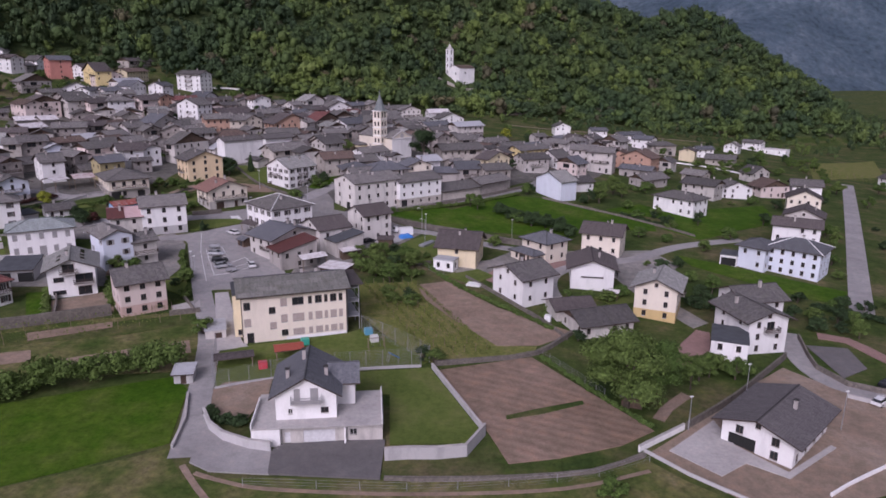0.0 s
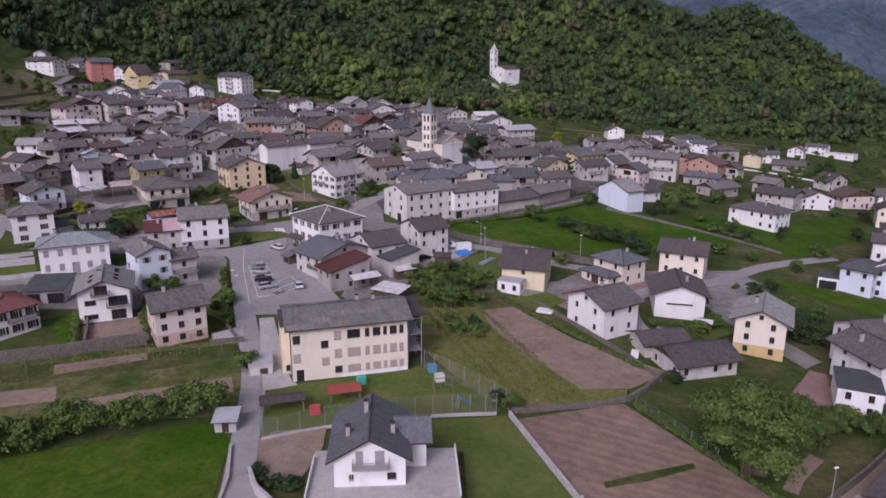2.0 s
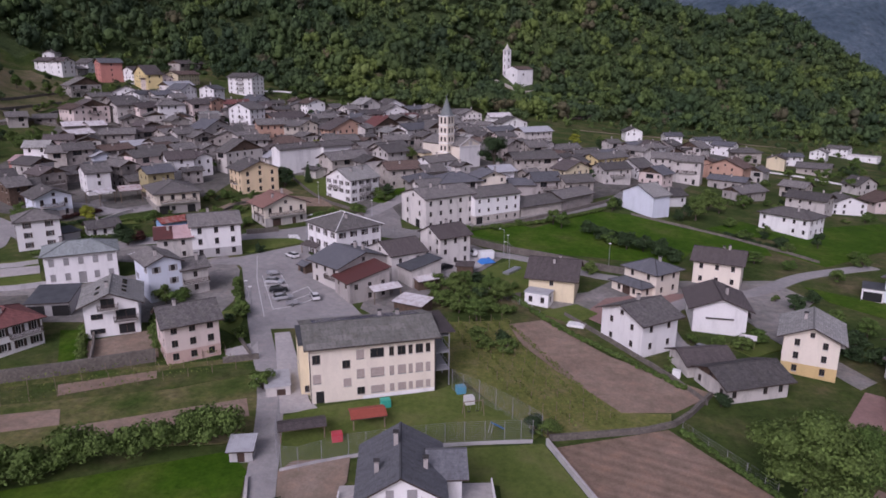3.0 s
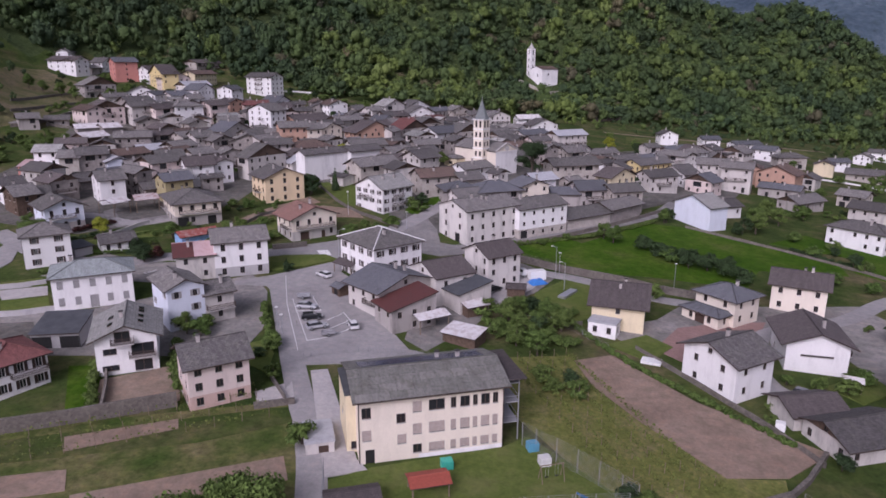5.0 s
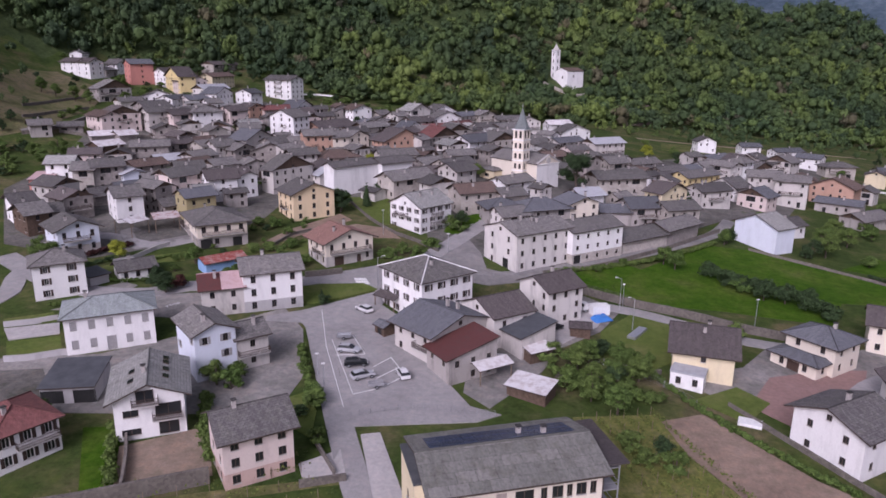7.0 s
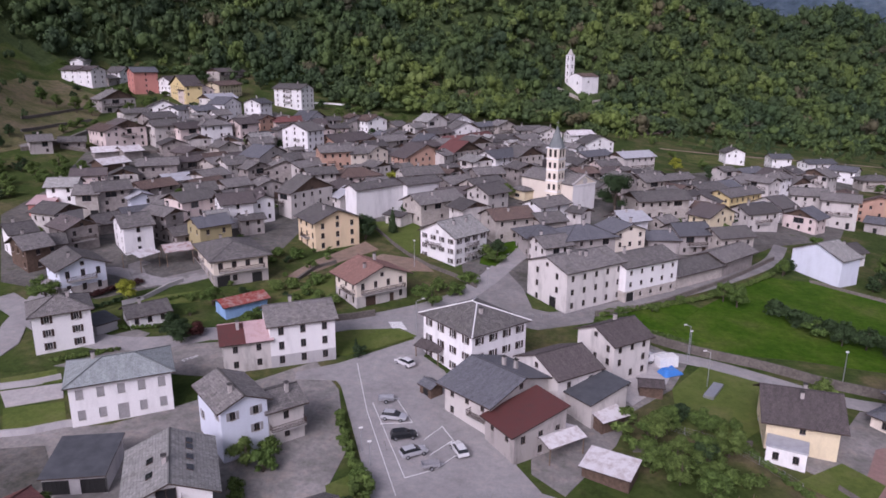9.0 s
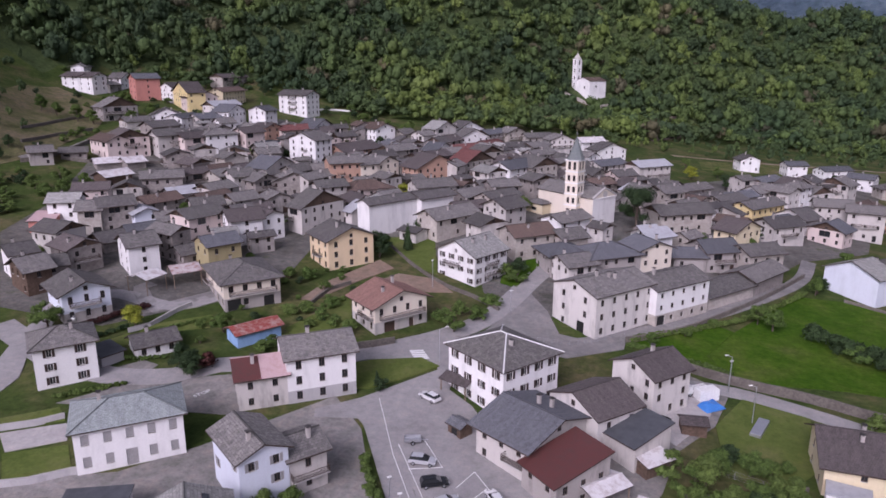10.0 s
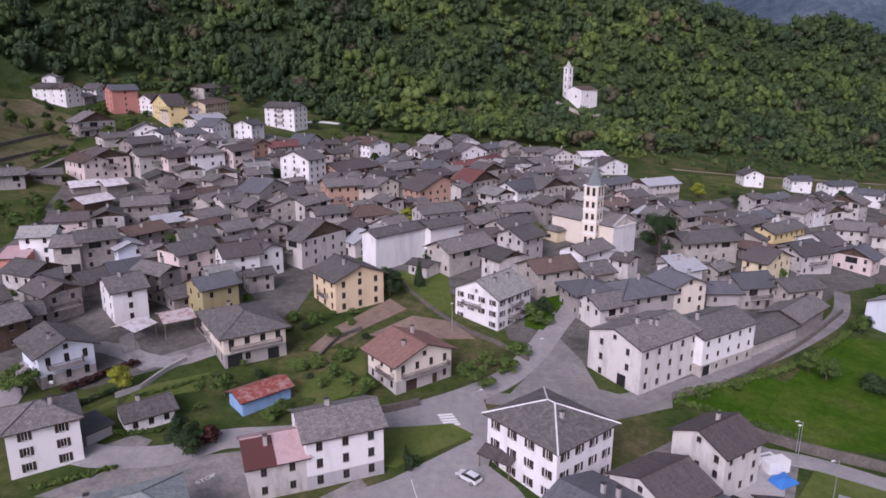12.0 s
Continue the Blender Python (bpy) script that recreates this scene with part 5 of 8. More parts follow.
# car park and centre
house(-52.3, 200.6, -46, 14.7, 13.2, 9.4, "h", "white", "stone", pitch=22, shutters="shut", win="white", wh=1.4, ww=0.95, cols=(4,4,0,3), ridge_mat=M_WHITE, label="tall white house with dark shutters and hipped slate roof", z=10.9)
house(-47.1, 183.3, -41, 10.4, 14.4, 6.0, "x", "lightgrey", "slate", pitch=17, over=1.2, label="long grey rendered house with dark low roof by the car park", balc=((0,3,2.8,4.0),), chim=2, z=9.8)
house(-42.4, 174.1, -52, 7.5, 10.0, 4.8, "m", "grey", "maroon", pitch=12, over=0.8, label="grey lean-to barn with maroon metal roof", chim=0, z=9.3)
house(-36.7, 190.7, -52, 11.4, 9.8, 6.4, "y", "offwhite", "umber", pitch=22, over=0.5, chim=0, cols=(1,2,0,2), label="weathered white barn with dark brown roof", z=9.8)
house(-25.8, 202.3, -52, 9.7, 9.2, 7.6, "y", "offwhite", "umber", pitch=24, chim=1, z=10.1)
house(-31.2, 185.6, -49, 8.0, 8.3, 4.5, "m", "lightgrey", "bitumen", pitch=10, chim=0, wins=False, z=9.4)
house(-85.7, 196.7, 28, 12.0, 10.0, 8.4, "x", "white", "stone", cols=(3,2,0,2), plinth=2.4, chim=2, label="white house with grey plinth and stone slate roof", wh=1.5, ww=1.0, z=12.4)
house(-94.4, 191.7, 27, 8.2, 9.0, 5.8, "x", "lightgrey", "pinkmetal", cols=(2,2,0,2), chim=1, label="light grey house with faded pink and maroon metal roof", z=12.5)
house(-30.6, 236.3, -50, 13.3, 18.3, 9.5, "y", "offwhite", "stone", pitch=18, over=0.5, cols=(2,5,0,3), wh=1.4, ww=0.95, doors=((0,2.2,2.2,2.9,"black"),), label="old pale stone farm building with slate roof", chim=3, z=12.3)
house(-15.6, 244.3, 38, 17.7, 11.0, 8.5, "x", "white", "stone", cols=(5,2,0,2), wh=1.1, ww=0.85, chim=1, pitch=20, over=0.5, plinth=2.7, foot="palestone", doors=((0,-7.0,2.4,2.4,"black"),), label="white plastered farm wing with pale stone base", z=12.3)
house(-0.7, 255.7, 40, 18.2, 9.0, 3.6, "x", "palestone", "stone", wins=False, chim=0, z=12.4)
house(11.9, 267.0, 47, 16.6, 8.0, 4.5, "x", "stone", "stone", wins=False, chim=0, z=12.4)
house(14.9, 276.7, 23, 10.9, 9.0, 7.2, "x", "palestone", "stone", z=12.9)
house(15.7, 297.2, -49, 7.2, 12.9, 6.8, "x", "yellow", "umber", z=14.8)
house(-61.8, 257.1, -38, 12.8, 12.4, 7.8, "y", "white", "pale", pitch=26, balc=((0,-1,4.6,5.0),(1,0,4.8,4.0),(1,0,2.2,5)), chim=2, label="white house with pale slate roof and wooden balconies", shutters="shut", win="white", z=15.4)
house(-77.9, 226.3, -48, 9.9, 13.1, 6.3, "x", "cream", "terracotta", pitch=21, over=1.2, balc=((1,0,3.2,11.0),(0,2,3.2,5.0)), cols=(3,4,0,2), wh=1.5, plinth=2.6, foot="lightgrey", doors=((1,-3.0,2.6,2.3,"dark"),(1,2.5,1.2,2.1,"dark")), chim=2, label="cream house with faded terracotta roof", z=14.0)
house(-103.4, 212.2, 47, 9.5, 5.0, 2.8, "x", "blue", "rust", pitch=18, wins=False, chim=0, name="shed", category="shed", label="sky blue shed with rusty red metal roof", z=14.5)
house(-97.1, 259.8, -49, 11.3, 13.1, 8.0, "x", "gold", "darkstone", pitch=22, over=1.0, wh=1.5, ww=1.0, cols=(3,3,0,2), label="golden yellow gabled house with dark slate roof", balc=((0,0,3.0,4),), z=17.4)
house(-114.0, 233.0, -53, 17.0, 12.6, 6.6, "h", "cream", "stone", pitch=19, over=1.0, floors=2, chim=1, cols=(4,4,0,2), wh=1.5, ww=1.1, plinth=2.9, foot="grey", balc=((1,0,3.6,10.5),(0,-4.5,3.6,6.0)), doors=((1,-4.2,3.0,2.6,"black"),(1,3.6,2.4,2.4,"black")), label="cream house with grey base, brown balconies and hipped slate roof", z=16.0)
house(-144.0, 216.8, 49, 9.5, 11.0, 6.5, "y", "bluewhite", "stone", over=1.1, plinth=2.2, foot="grey", wh=1.6, balc=((0,-0.5,3.6,6.0),), cols=(3,3,0,2), label="pale blue gabled house with grey slate roof and balcony", z=16.6)
house(-131.2, 192.4, 38, 9.8, 9.0, 7.6, "h", "white", "stone", shutters="shut", win="white", cols=(2,2,0,2), wh=1.4, label="white house with dark shutters and hipped slate roof", z=14.2)
house(-120.5, 203.7, 43, 7.6, 6.0, 2.6, "x", "white", "darkstone", cols=(3,1,0,1), chim=1, over=0.9, z=14.7)
house(-127.1, 198.2, 60, 4.3, 5.0, 2.2, "m", "concrete", "bitumen", pitch=6, wins=False, chim=0, name="garage", category="garage", z=14.6)
house(-126.2, 247.9, 48, 8.7, 8.0, 7.2, "x", "olive", "slate", cols=(2,2,0,2), z=18.2)
house(-144.6, 242.6, 44, 7.2, 10.0, 7.4, "x", "white", "stone", cols=(1,2,0,2), z=18.7)
house(-127.9, 268.4, 38, 8.8, 9.0, 7.5, "x", "white", "umber", cols=(1,2,0,2), z=19.8)
house(-122.8, 274.0, 49, 6.6, 8.0, 7.0, "y", "white", "umber", z=20.0)
house(-140.6, 267.5, 59, 11.5, 9.0, 7.5, "x", "pink", "stone", z=20.5)
house(-141.2, 252.5, 64, 5.7, 9.0, 7.5, "y", "stone", "stone", z=19.4)
house(-135.1, 249.3, 51, 5.8, 7.0, 3.5, "x", "stone", "darkstone", chim=0, z=18.8)
house(-152.6, 271.3, 42, 4.3, 8.0, 4.0, "x", "lightgrey", "stone", z=21.6)
house(-180.6, 268.7, 17, 8.0, 8.0, 7.5, "x", "white", "pale", cols=(2,2,0,2), z=23.1)
house(-170.6, 265.1, 20, 6.0, 8.0, 7.2, "x", "palestone", "stone", z=22.2)
house(-166.1, 269.1, 41, 8.8, 8.0, 7.8, "x", "stone", "darkstone", z=22.2)
house(-168.8, 247.4, 73, 8.7, 9.0, 7.0, "y", "lightgrey", "darkstone", chim=0, z=20.6)
house(-159.1, 239.4, 60, 8.1, 9.0, 6.5, "y", "stone", "umber", balc=((0,0,3.0,6.0),), z=19.3)
house(-159.0, 271.1, 45, 6.6, 8.0, 5.5, "y", "bluewhite", "silver", z=21.9)
house(-154.1, 260.5, 49, 7.9, 8.0, 3.5, "x", "grey", "slate", chim=0, z=20.8)
house(-159.4, 253.8, 58, 6.9, 8.0, 3.0, "x", "stone", "darkstone", chim=0, z=20.6)
house(-161.2, 225.5, 57, 5.5, 9.0, 6.0, "x", "wood", "stone", z=18.3)
house(-169.1, 232.4, 52, 5.3, 8.0, 6.5, "x", "white", "darkstone", z=19.3)
house(-160.4, 231.7, 39, 5.6, 8.0, 4.5, "x", "stone", "stone", chim=0, z=18.8)
house(-183.3, 262.6, 14, 6.6, 7.0, 3.5, "m", "red", "pinkmetal", pitch=10, chim=0, wins=False, z=22.8)
house(-170.4, 305.0, 28, 12.5, 9.0, 6.5, "x", "stone", "stone", z=25.5)
house(-177.7, 296.4, 25, 8.7, 8.0, 4.5, "y", "lightgrey", "darkstone", z=25.3)
house(-161.4, 299.0, 49, 8.4, 7.0, 3.5, "x", "lightgrey", "silver", z=24.4)
house(-162.2, 285.8, 60, 11.6, 8.0, 4.5, "x", "stone", "brown", z=23.4)
house(-150.7, 302.7, 63, 9.6, 8.0, 5.0, "x", "lightgrey", "stone", z=24.0)
house(-154.2, 318.6, 65, 12.2, 8.0, 5.5, "x", "palestone", "stone", z=25.5)
house(-164.9, 314.5, 51, 9.6, 8.0, 6.0, "x", "stone", "umber", z=25.9)
house(-191.5, 310.6, 66, 10.1, 7.0, 3.5, "x", "wood", "whitemetal", chim=0, wins=False, z=27.6)
house(-138.6, 293.6, 54, 8.6, 8.0, 5.0, "x", "lightgrey", "stone", z=22.5)
house(-147.7, 292.0, 64, 11.5, 8.0, 5.0, "x", "stone", "brown", z=22.9)
house(-147.6, 315.3, 51, 8.1, 8.0, 6.5, "x", "lightgrey", "stone", z=24.8)
house(-140.1, 314.7, 54, 8.7, 8.0, 6.0, "y", "stone", "stone", z=24.2)
house(-111.4, 285.4, -32, 6.1, 16.8, 8.0, "x", "lightgrey", "stone", balc=((0,-2,4.2,3.5),), z=20.1)
house(-130.2, 321.1, 22, 15.4, 9.0, 5.0, "y", "stone", "stone", z=24.0)
house(-123.1, 324.4, 65, 15.2, 7.0, 6.0, "x", "lightgrey", "stone", z=23.9)
house(-102.8, 315.8, 35, 15.4, 10.0, 6.0, "h", "pink", "brown", wh=1.0, z=22.1)
house(-89.0, 287.9, 48, 20.0, 6.0, 9.5, "x", "white", "darkstone", wins=False, chim=1, label="tall windowless white plastered hall with dark roof", z=19.8)
house(-77.8, 297.0, 45, 12.6, 7.0, 9.0, "x", "white", "darkstone", wins=False, chim=0, z=20.4)
house(-71.3, 286.8, 47, 16.4, 9.0, 6.5, "x", "palestone", "stone", z=19.3)
house(-54.5, 292.0, -40, 9.1, 9.2, 8.5, "y", "lightgrey", "darkstone", cols=(3,2,0,2), z=19.5)
house(-47.9, 273.2, 31, 12.2, 9.0, 7.0, "x", "palestone", "brown", cols=(3,1,0,1), z=17.4)
house(-38.6, 263.9, 21, 10.2, 10.0, 6.0, "h", "grey", "slate", z=15.8)
house(-27.4, 264.5, 27, 15.0, 11.0, 6.5, "h", "grey", "slate", z=15.2)
house(-15.8, 269.3, 25, 9.4, 9.0, 7.5, "y", "cream", "slate", z=15.1)
house(-36.8, 274.9, 31, 8.2, 9.0, 6.0, "x", "palestone", "stone", z=17.2)
house(-36.2, 256.9, 31, 8.2, 9.0, 6.0, "x", "offwhite", "stone", z=14.9)
house(-12.2, 282.5, 32, 8.3, 8.0, 6.0, "x", "white", "silver", z=16.5)
house(-36.2, 290.5, 45, 12.8, 8.0, 5.5, "x", "white", "stone", z=19.2)
house(0.8, 309.8, 21, 18.3, 10.0, 6.5, "x", "palestone", "stone", z=17.4)
house(4.0, 277.9, 18, 9.9, 10.0, 6.0, "x", "grey", "slate", z=14.2)
house(-4.0, 275.3, 5, 8.7, 8.0, 4.0, "x", "grey", "slate", z=14.9)
house(35.2, 341.1, 39, 19.1, 9.0, 7.0, "x", "lemon", "stone", z=13.4)
house(33.9, 314.6, 27, 13.0, 9.0, 6.5, "x", "lightgrey", "darkstone", z=12.9)
house(63.2, 346.6, -12, 12.3, 9.0, 9.0, "x", "lightgrey", "stone", z=10.8)
house(36.9, 326.6, 33, 11.4, 8.0, 5.0, "x", "grey", "slate", z=12.9)
house(52.3, 331.3, 16, 7.5, 7.0, 4.0, "x", "pink", "darkstone", z=11.4)
house(53.2, 388.3, 30, 15.1, 9.0, 5.0, "x", "white", "stone", z=12.6)
house(66.8, 395.7, 37, 12.4, 8.0, 7.5, "y", "lightgrey", "umber", z=11.6)
house(75.1, 394.4, 35, 14.8, 8.0, 5.0, "y", "offwhite", "stone", z=10.8)
house(92.9, 415.1, 20, 13.9, 9.0, 6.0, "y", "lightgrey", "darkstone", z=9.7)
house(83.4, 361.6, -18, 9.8, 10.0, 7.0, "y", "orange", "brown", z=9.5)
house(69.6, 468.5, 7, 10.3, 9.0, 6.5, "y", "white", "darkstone", z=13.6)
house(94.2, 469.6, 6, 10.4, 9.0, 6.5, "x", "white", "slate", z=11.0)
house(115.9, 473.4, 17, 17.1, 9.0, 6.0, "x", "white", "slate", z=8.6)
house(46.3, 397.8, 26, 6.7, 8.0, 7.0, "x", "lightgrey", "stone", z=13.6)
house(61.7, 415.5, 39, 15.8, 9.0, 5.0, "x", "grey", "slate", z=12.6)
house(2.8, 340.3, 32, 9.2, 9.0, 7.0, "x", "palestone", "stone", z=17.9)
house(19.6, 358.5, 27, 17.4, 8.0, 3.5, "x", "white", "darkstone", z=15.6)
house(26.3, 348.8, 40, 14.3, 8.0, 6.0, "x", "palestone", "stone", z=14.6)
house(37.2, 372.1, 35, 15.5, 8.0, 4.0, "x", "grey", "slate", z=13.8)
house(19.1, 373.8, 33, 15.6, 8.0, 4.5, "x", "stone", "stone", z=15.8)
house(5.1, 394.1, 31, 17.0, 10.0, 9.0, "x", "lightgrey", "silver", z=17.5)
house(-12.8, 393.4, 42, 16.7, 9.0, 7.5, "x", "lightgrey", "slate", z=19.2)
house(-26.5, 386.9, 43, 12.3, 9.0, 6.0, "x", "palestone", "stone", z=20.4)
house(-43.8, 356.2, 43, 13.5, 9.0, 9.0, "y", "palestone", "stone", z=22.0)
house(-30.0, 399.6, 37, 13.0, 9.0, 5.5, "x", "yellow", "stone", z=21.0)
house(-30.8, 451.2, 24, 12.7, 9.0, 7.5, "y", "offwhite", "stone", z=23.4)
house(-5.6, 453.9, 31, 17.8, 9.0, 5.0, "y", "white", "darkstone", z=20.9)
house(-13.3, 468.0, 24, 13.5, 9.0, 6.0, "x", "white", "whitemetal", z=22.4)
house(-52.5, 352.3, -41, 10.4, 16.6, 8.5, "y", "white", "slate", z=22.6)
house(-42.5, 409.4, 41, 10.4, 8.0, 6.0, "x", "lightgrey", "stone", z=22.5)
house(-51.6, 428.4, 22, 12.9, 9.0, 5.5, "x", "white", "darkstone", z=24.3)
house(-43.0, 433.0, 56, 15.9, 8.0, 6.0, "x", "stone", "stone", z=23.6)
house(-55.2, 460.9, 41, 11.6, 8.0, 7.0, "y", "palestone", "stone", z=26.5)
house(-41.9, 461.1, 24, 14.5, 8.0, 6.0, "x", "lightgrey", "stone", z=25.1)
house(-70.0, 364.8, 51, 16.0, 9.0, 8.0, "y", "palestone", "redtile", z=23.2)
house(-75.1, 412.1, 42, 19.7, 8.0, 5.0, "x", "offwhite", "redtile", z=25.6)
house(-66.4, 393.2, 49, 14.3, 8.0, 7.0, "y", "palestone", "darkstone", z=23.9)
house(-66.0, 427.2, 54, 14.3, 8.0, 5.0, "x", "orange", "redtile", z=25.6)
house(-75.8, 439.7, 35, 16.9, 9.0, 5.5, "y", "white", "stone", z=27.3)
house(-91.6, 440.3, 52, 14.4, 9.0, 8.0, "y", "offwhite", "pale", z=28.9)
house(-80.4, 458.2, 48, 20.6, 9.0, 5.5, "y", "white", "darkstone", z=28.9)
house(-66.3, 455.7, 54, 14.6, 9.0, 6.0, "x", "lightgrey", "slate", z=27.2)
house(-87.3, 394.1, 60, 12.7, 8.0, 6.0, "y", "white", "slate", z=25.6)
house(-118.3, 418.2, 48, 11.5, 9.0, 8.5, "y", "white", "brown", z=30.0)
house(-108.1, 394.3, 31, 11.1, 9.0, 5.5, "y", "white", "slate", z=27.4)
house(-127.0, 445.7, 39, 9.0, 7.0, 4.0, "x", "white", "brown", z=33.0)
house(-122.0, 377.7, 57, 21.2, 11.0, 6.0, "x", "orange", "umber", z=27.3)
house(-115.4, 334.0, 30, 11.3, 9.0, 10.0, "x", "orange", "stone", balc=((0,-2,5.5,2.5),), cols=(4,2,0,2), z=24.0)
house(-108.5, 338.2, 40, 6.8, 9.0, 9.0, "x", "cream", "stone", z=23.9)
house(-103.6, 345.1, 54, 10.9, 9.0, 8.5, "y", "cream", "stone", z=24.0)
house(-84.6, 347.8, -47, 10.3, 19.1, 8.0, "x", "orange", "umber", z=23.3)
house(-76.5, 350.2, 67, 7.0, 8.0, 8.0, "x", "lightgrey", "stone", z=23.2)
house(-102.4, 375.4, 53, 14.3, 9.0, 8.0, "x", "palestone", "stone", z=25.7)
house(-88.3, 372.3, 51, 17.6, 9.0, 7.0, "x", "stone", "umber", z=24.6)
house(-80.2, 318.1, 31, 14.1, 9.0, 7.0, "x", "lightgrey", "stone", z=21.9)
house(-67.4, 314.3, 49, 10.6, 8.0, 5.0, "x", "stone", "stone", z=21.7)
house(-57.1, 307.9, 51, 14.2, 8.0, 6.0, "x", "palestone", "darkstone", z=21.4)
house(-60.6, 331.3, 39, 12.3, 8.0, 4.5, "x", "stone", "stone", z=22.5)
house(-136.9, 365.3, -26, 14.4, 10.0, 10.5, "y", "white", "stone", balc=((0,1.5,3.0,2.5),(0,1.5,6.0,2.5)), cols=(3,3,0,2), z=28.1)
house(-177.2, 366.1, 46, 13.3, 10.0, 9.0, "h", "white", "stone", z=31.1)
house(-166.8, 359.7, 31, 6.3, 6.0, 3.5, "y", "white", "darkstone", z=30.0)
house(-167.0, 374.8, 57, 9.7, 9.0, 9.0, "x", "pink", "umber", z=31.1)
house(-159.7, 375.6, 44, 9.8, 8.0, 5.0, "f", "pink", "bitumen", z=30.6)
house(-165.8, 393.2, 62, 8.5, 9.0, 8.0, "y", "orange", "umber", z=32.5)
house(-156.8, 401.6, 50, 16.2, 9.0, 6.5, "x", "pink", "redtile", z=32.4)
house(-148.7, 413.0, 74, 17.1, 9.0, 6.5, "y", "white", "slate", z=32.6)
house(-188.2, 364.8, 91, 11.9, 9.0, 7.0, "x", "pink", "darkstone", z=32.2)
house(-161.4, 322.5, 52, 15.3, 9.0, 5.0, "x", "palestone", "brown", z=26.3)
house(-169.7, 327.0, 64, 8.1, 8.0, 6.0, "y", "stone", "umber", z=27.4)
house(-141.2, 330.4, 67, 15.2, 9.0, 7.0, "y", "lightgrey", "slate", z=25.5)
house(-131.8, 331.8, 66, 11.0, 8.0, 6.0, "x", "palestone", "stone", z=25.0)
house(-124.3, 337.5, 34, 8.3, 8.0, 6.0, "x", "offwhite", "stone", z=24.8)
house(-193.3, 355.3, 49, 11.9, 9.0, 9.0, "x", "lightgrey", "stone", balc=((0,1,5.5,5),), z=31.6)
house(-185.3, 358.3, 56, 10.7, 9.0, 8.0, "x", "pink", "umber", z=31.2)
house(-207.3, 347.6, 51, 14.8, 10.0, 8.0, "y", "pink", "umber", balc=((0,0,4.8,6),), z=32.0)
house(-212.4, 344.8, -35, 15.5, 9.0, 6.5, "x", "pink", "brown", z=32.7)
house(-227.5, 323.8, 41, 7.6, 9.0, 5.0, "x", "grey", "stone", z=32.0)
house(-220.9, 407.4, 27, 14.1, 10.0, 5.5, "y", "white", "darkstone", z=38.8)
house(-212.2, 407.2, 79, 14.4, 9.0, 5.0, "x", "white", "slate", z=38.1)
house(-202.1, 413.7, 61, 17.2, 9.0, 5.0, "x", "offwhite", "slate", z=37.7)
house(-196.1, 423.9, 80, 15.7, 9.0, 7.0, "y", "white", "slate", z=38.1)
house(-207.4, 441.5, 64, 17.9, 9.0, 6.0, "x", "offwhite", "silver", z=40.8)
house(-181.8, 432.0, -20, 10.9, 9.0, 7.5, "y", "white", "slate", z=37.7)
house(-174.7, 470.0, -22, 19.6, 11.0, 11.0, "x", "white", "darkstone", balc=((0,0,3,5),(0,0,6,5),(0,0,8.8,5)), cols=(4,3,0,3), z=40.3)
house(-170.3, 467.0, 67, 7.5, 7.0, 5.0, "f", "white", "whitemetal", z=39.3)
house(-222.2, 447.0, 46, 16.1, 10.0, 8.0, "y", "pink", "brown", z=42.7)
house(-217.3, 472.2, 83, 24.9, 9.0, 8.0, "x", "yellow", "brown", z=44.8)
house(-234.6, 517.8, 72, 24.2, 10.0, 6.0, "x", "palestone", "umber", z=53.2)
house(-228.6, 448.7, -46, 25.4, 9.0, 9.0, "y", "lemon", "umber", z=44.2)
house(-244.2, 462.3, -29, 13.2, 9.0, 7.5, "y", "white", "umber", z=47.1)
house(-258.9, 459.0, 49, 13.3, 10.0, 12.0, "x", "red", "slate", cols=(1,2,0,2), z=47.8)
house(-283.6, 477.9, 87, 12.5, 8.0, 6.0, "y", "white", "darkstone", z=53.4)
house(-294.3, 458.9, -16, 23.0, 10.0, 8.0, "x", "white", "umber", cols=(4,2,0,2), z=52.7)
house(-293.1, 464.9, 102, 22.5, 8.0, 7.0, "x", "white", "umber", z=53.0)
house(-308.9, 481.3, 107, 21.1, 7.0, 4.0, "x", "white", "pale", z=61.6)
house(-284.5, 466.3, 87, 11.0, 8.0, 4.0, "x", "grey", "stone", z=51.9)
house(-246.9, 408.3, 56, 17.0, 10.0, 6.5, "y", "grey", "stone", z=41.4)
house(-228.9, 393.9, 51, 12.1, 9.0, 4.0, "x", "lightgrey", "stone", z=38.3)
house(-215.3, 390.0, 64, 14.1, 9.0, 4.0, "x", "stone", "darkstone", z=36.7)
house(-221.4, 334.8, 31, 8.7, 7.0, 3.0, "x", "stone", "stone", chim=0, z=32.6)
house(-204.2, 328.5, 43, 8.9, 7.0, 2.6, "x", "stone", "whitemetal", chim=0, wins=False, z=30.2)
house(-196.0, 331.2, 56, 7.1, 7.0, 3.0, "x", "stone", "whitemetal", chim=0, wins=False, z=29.8)

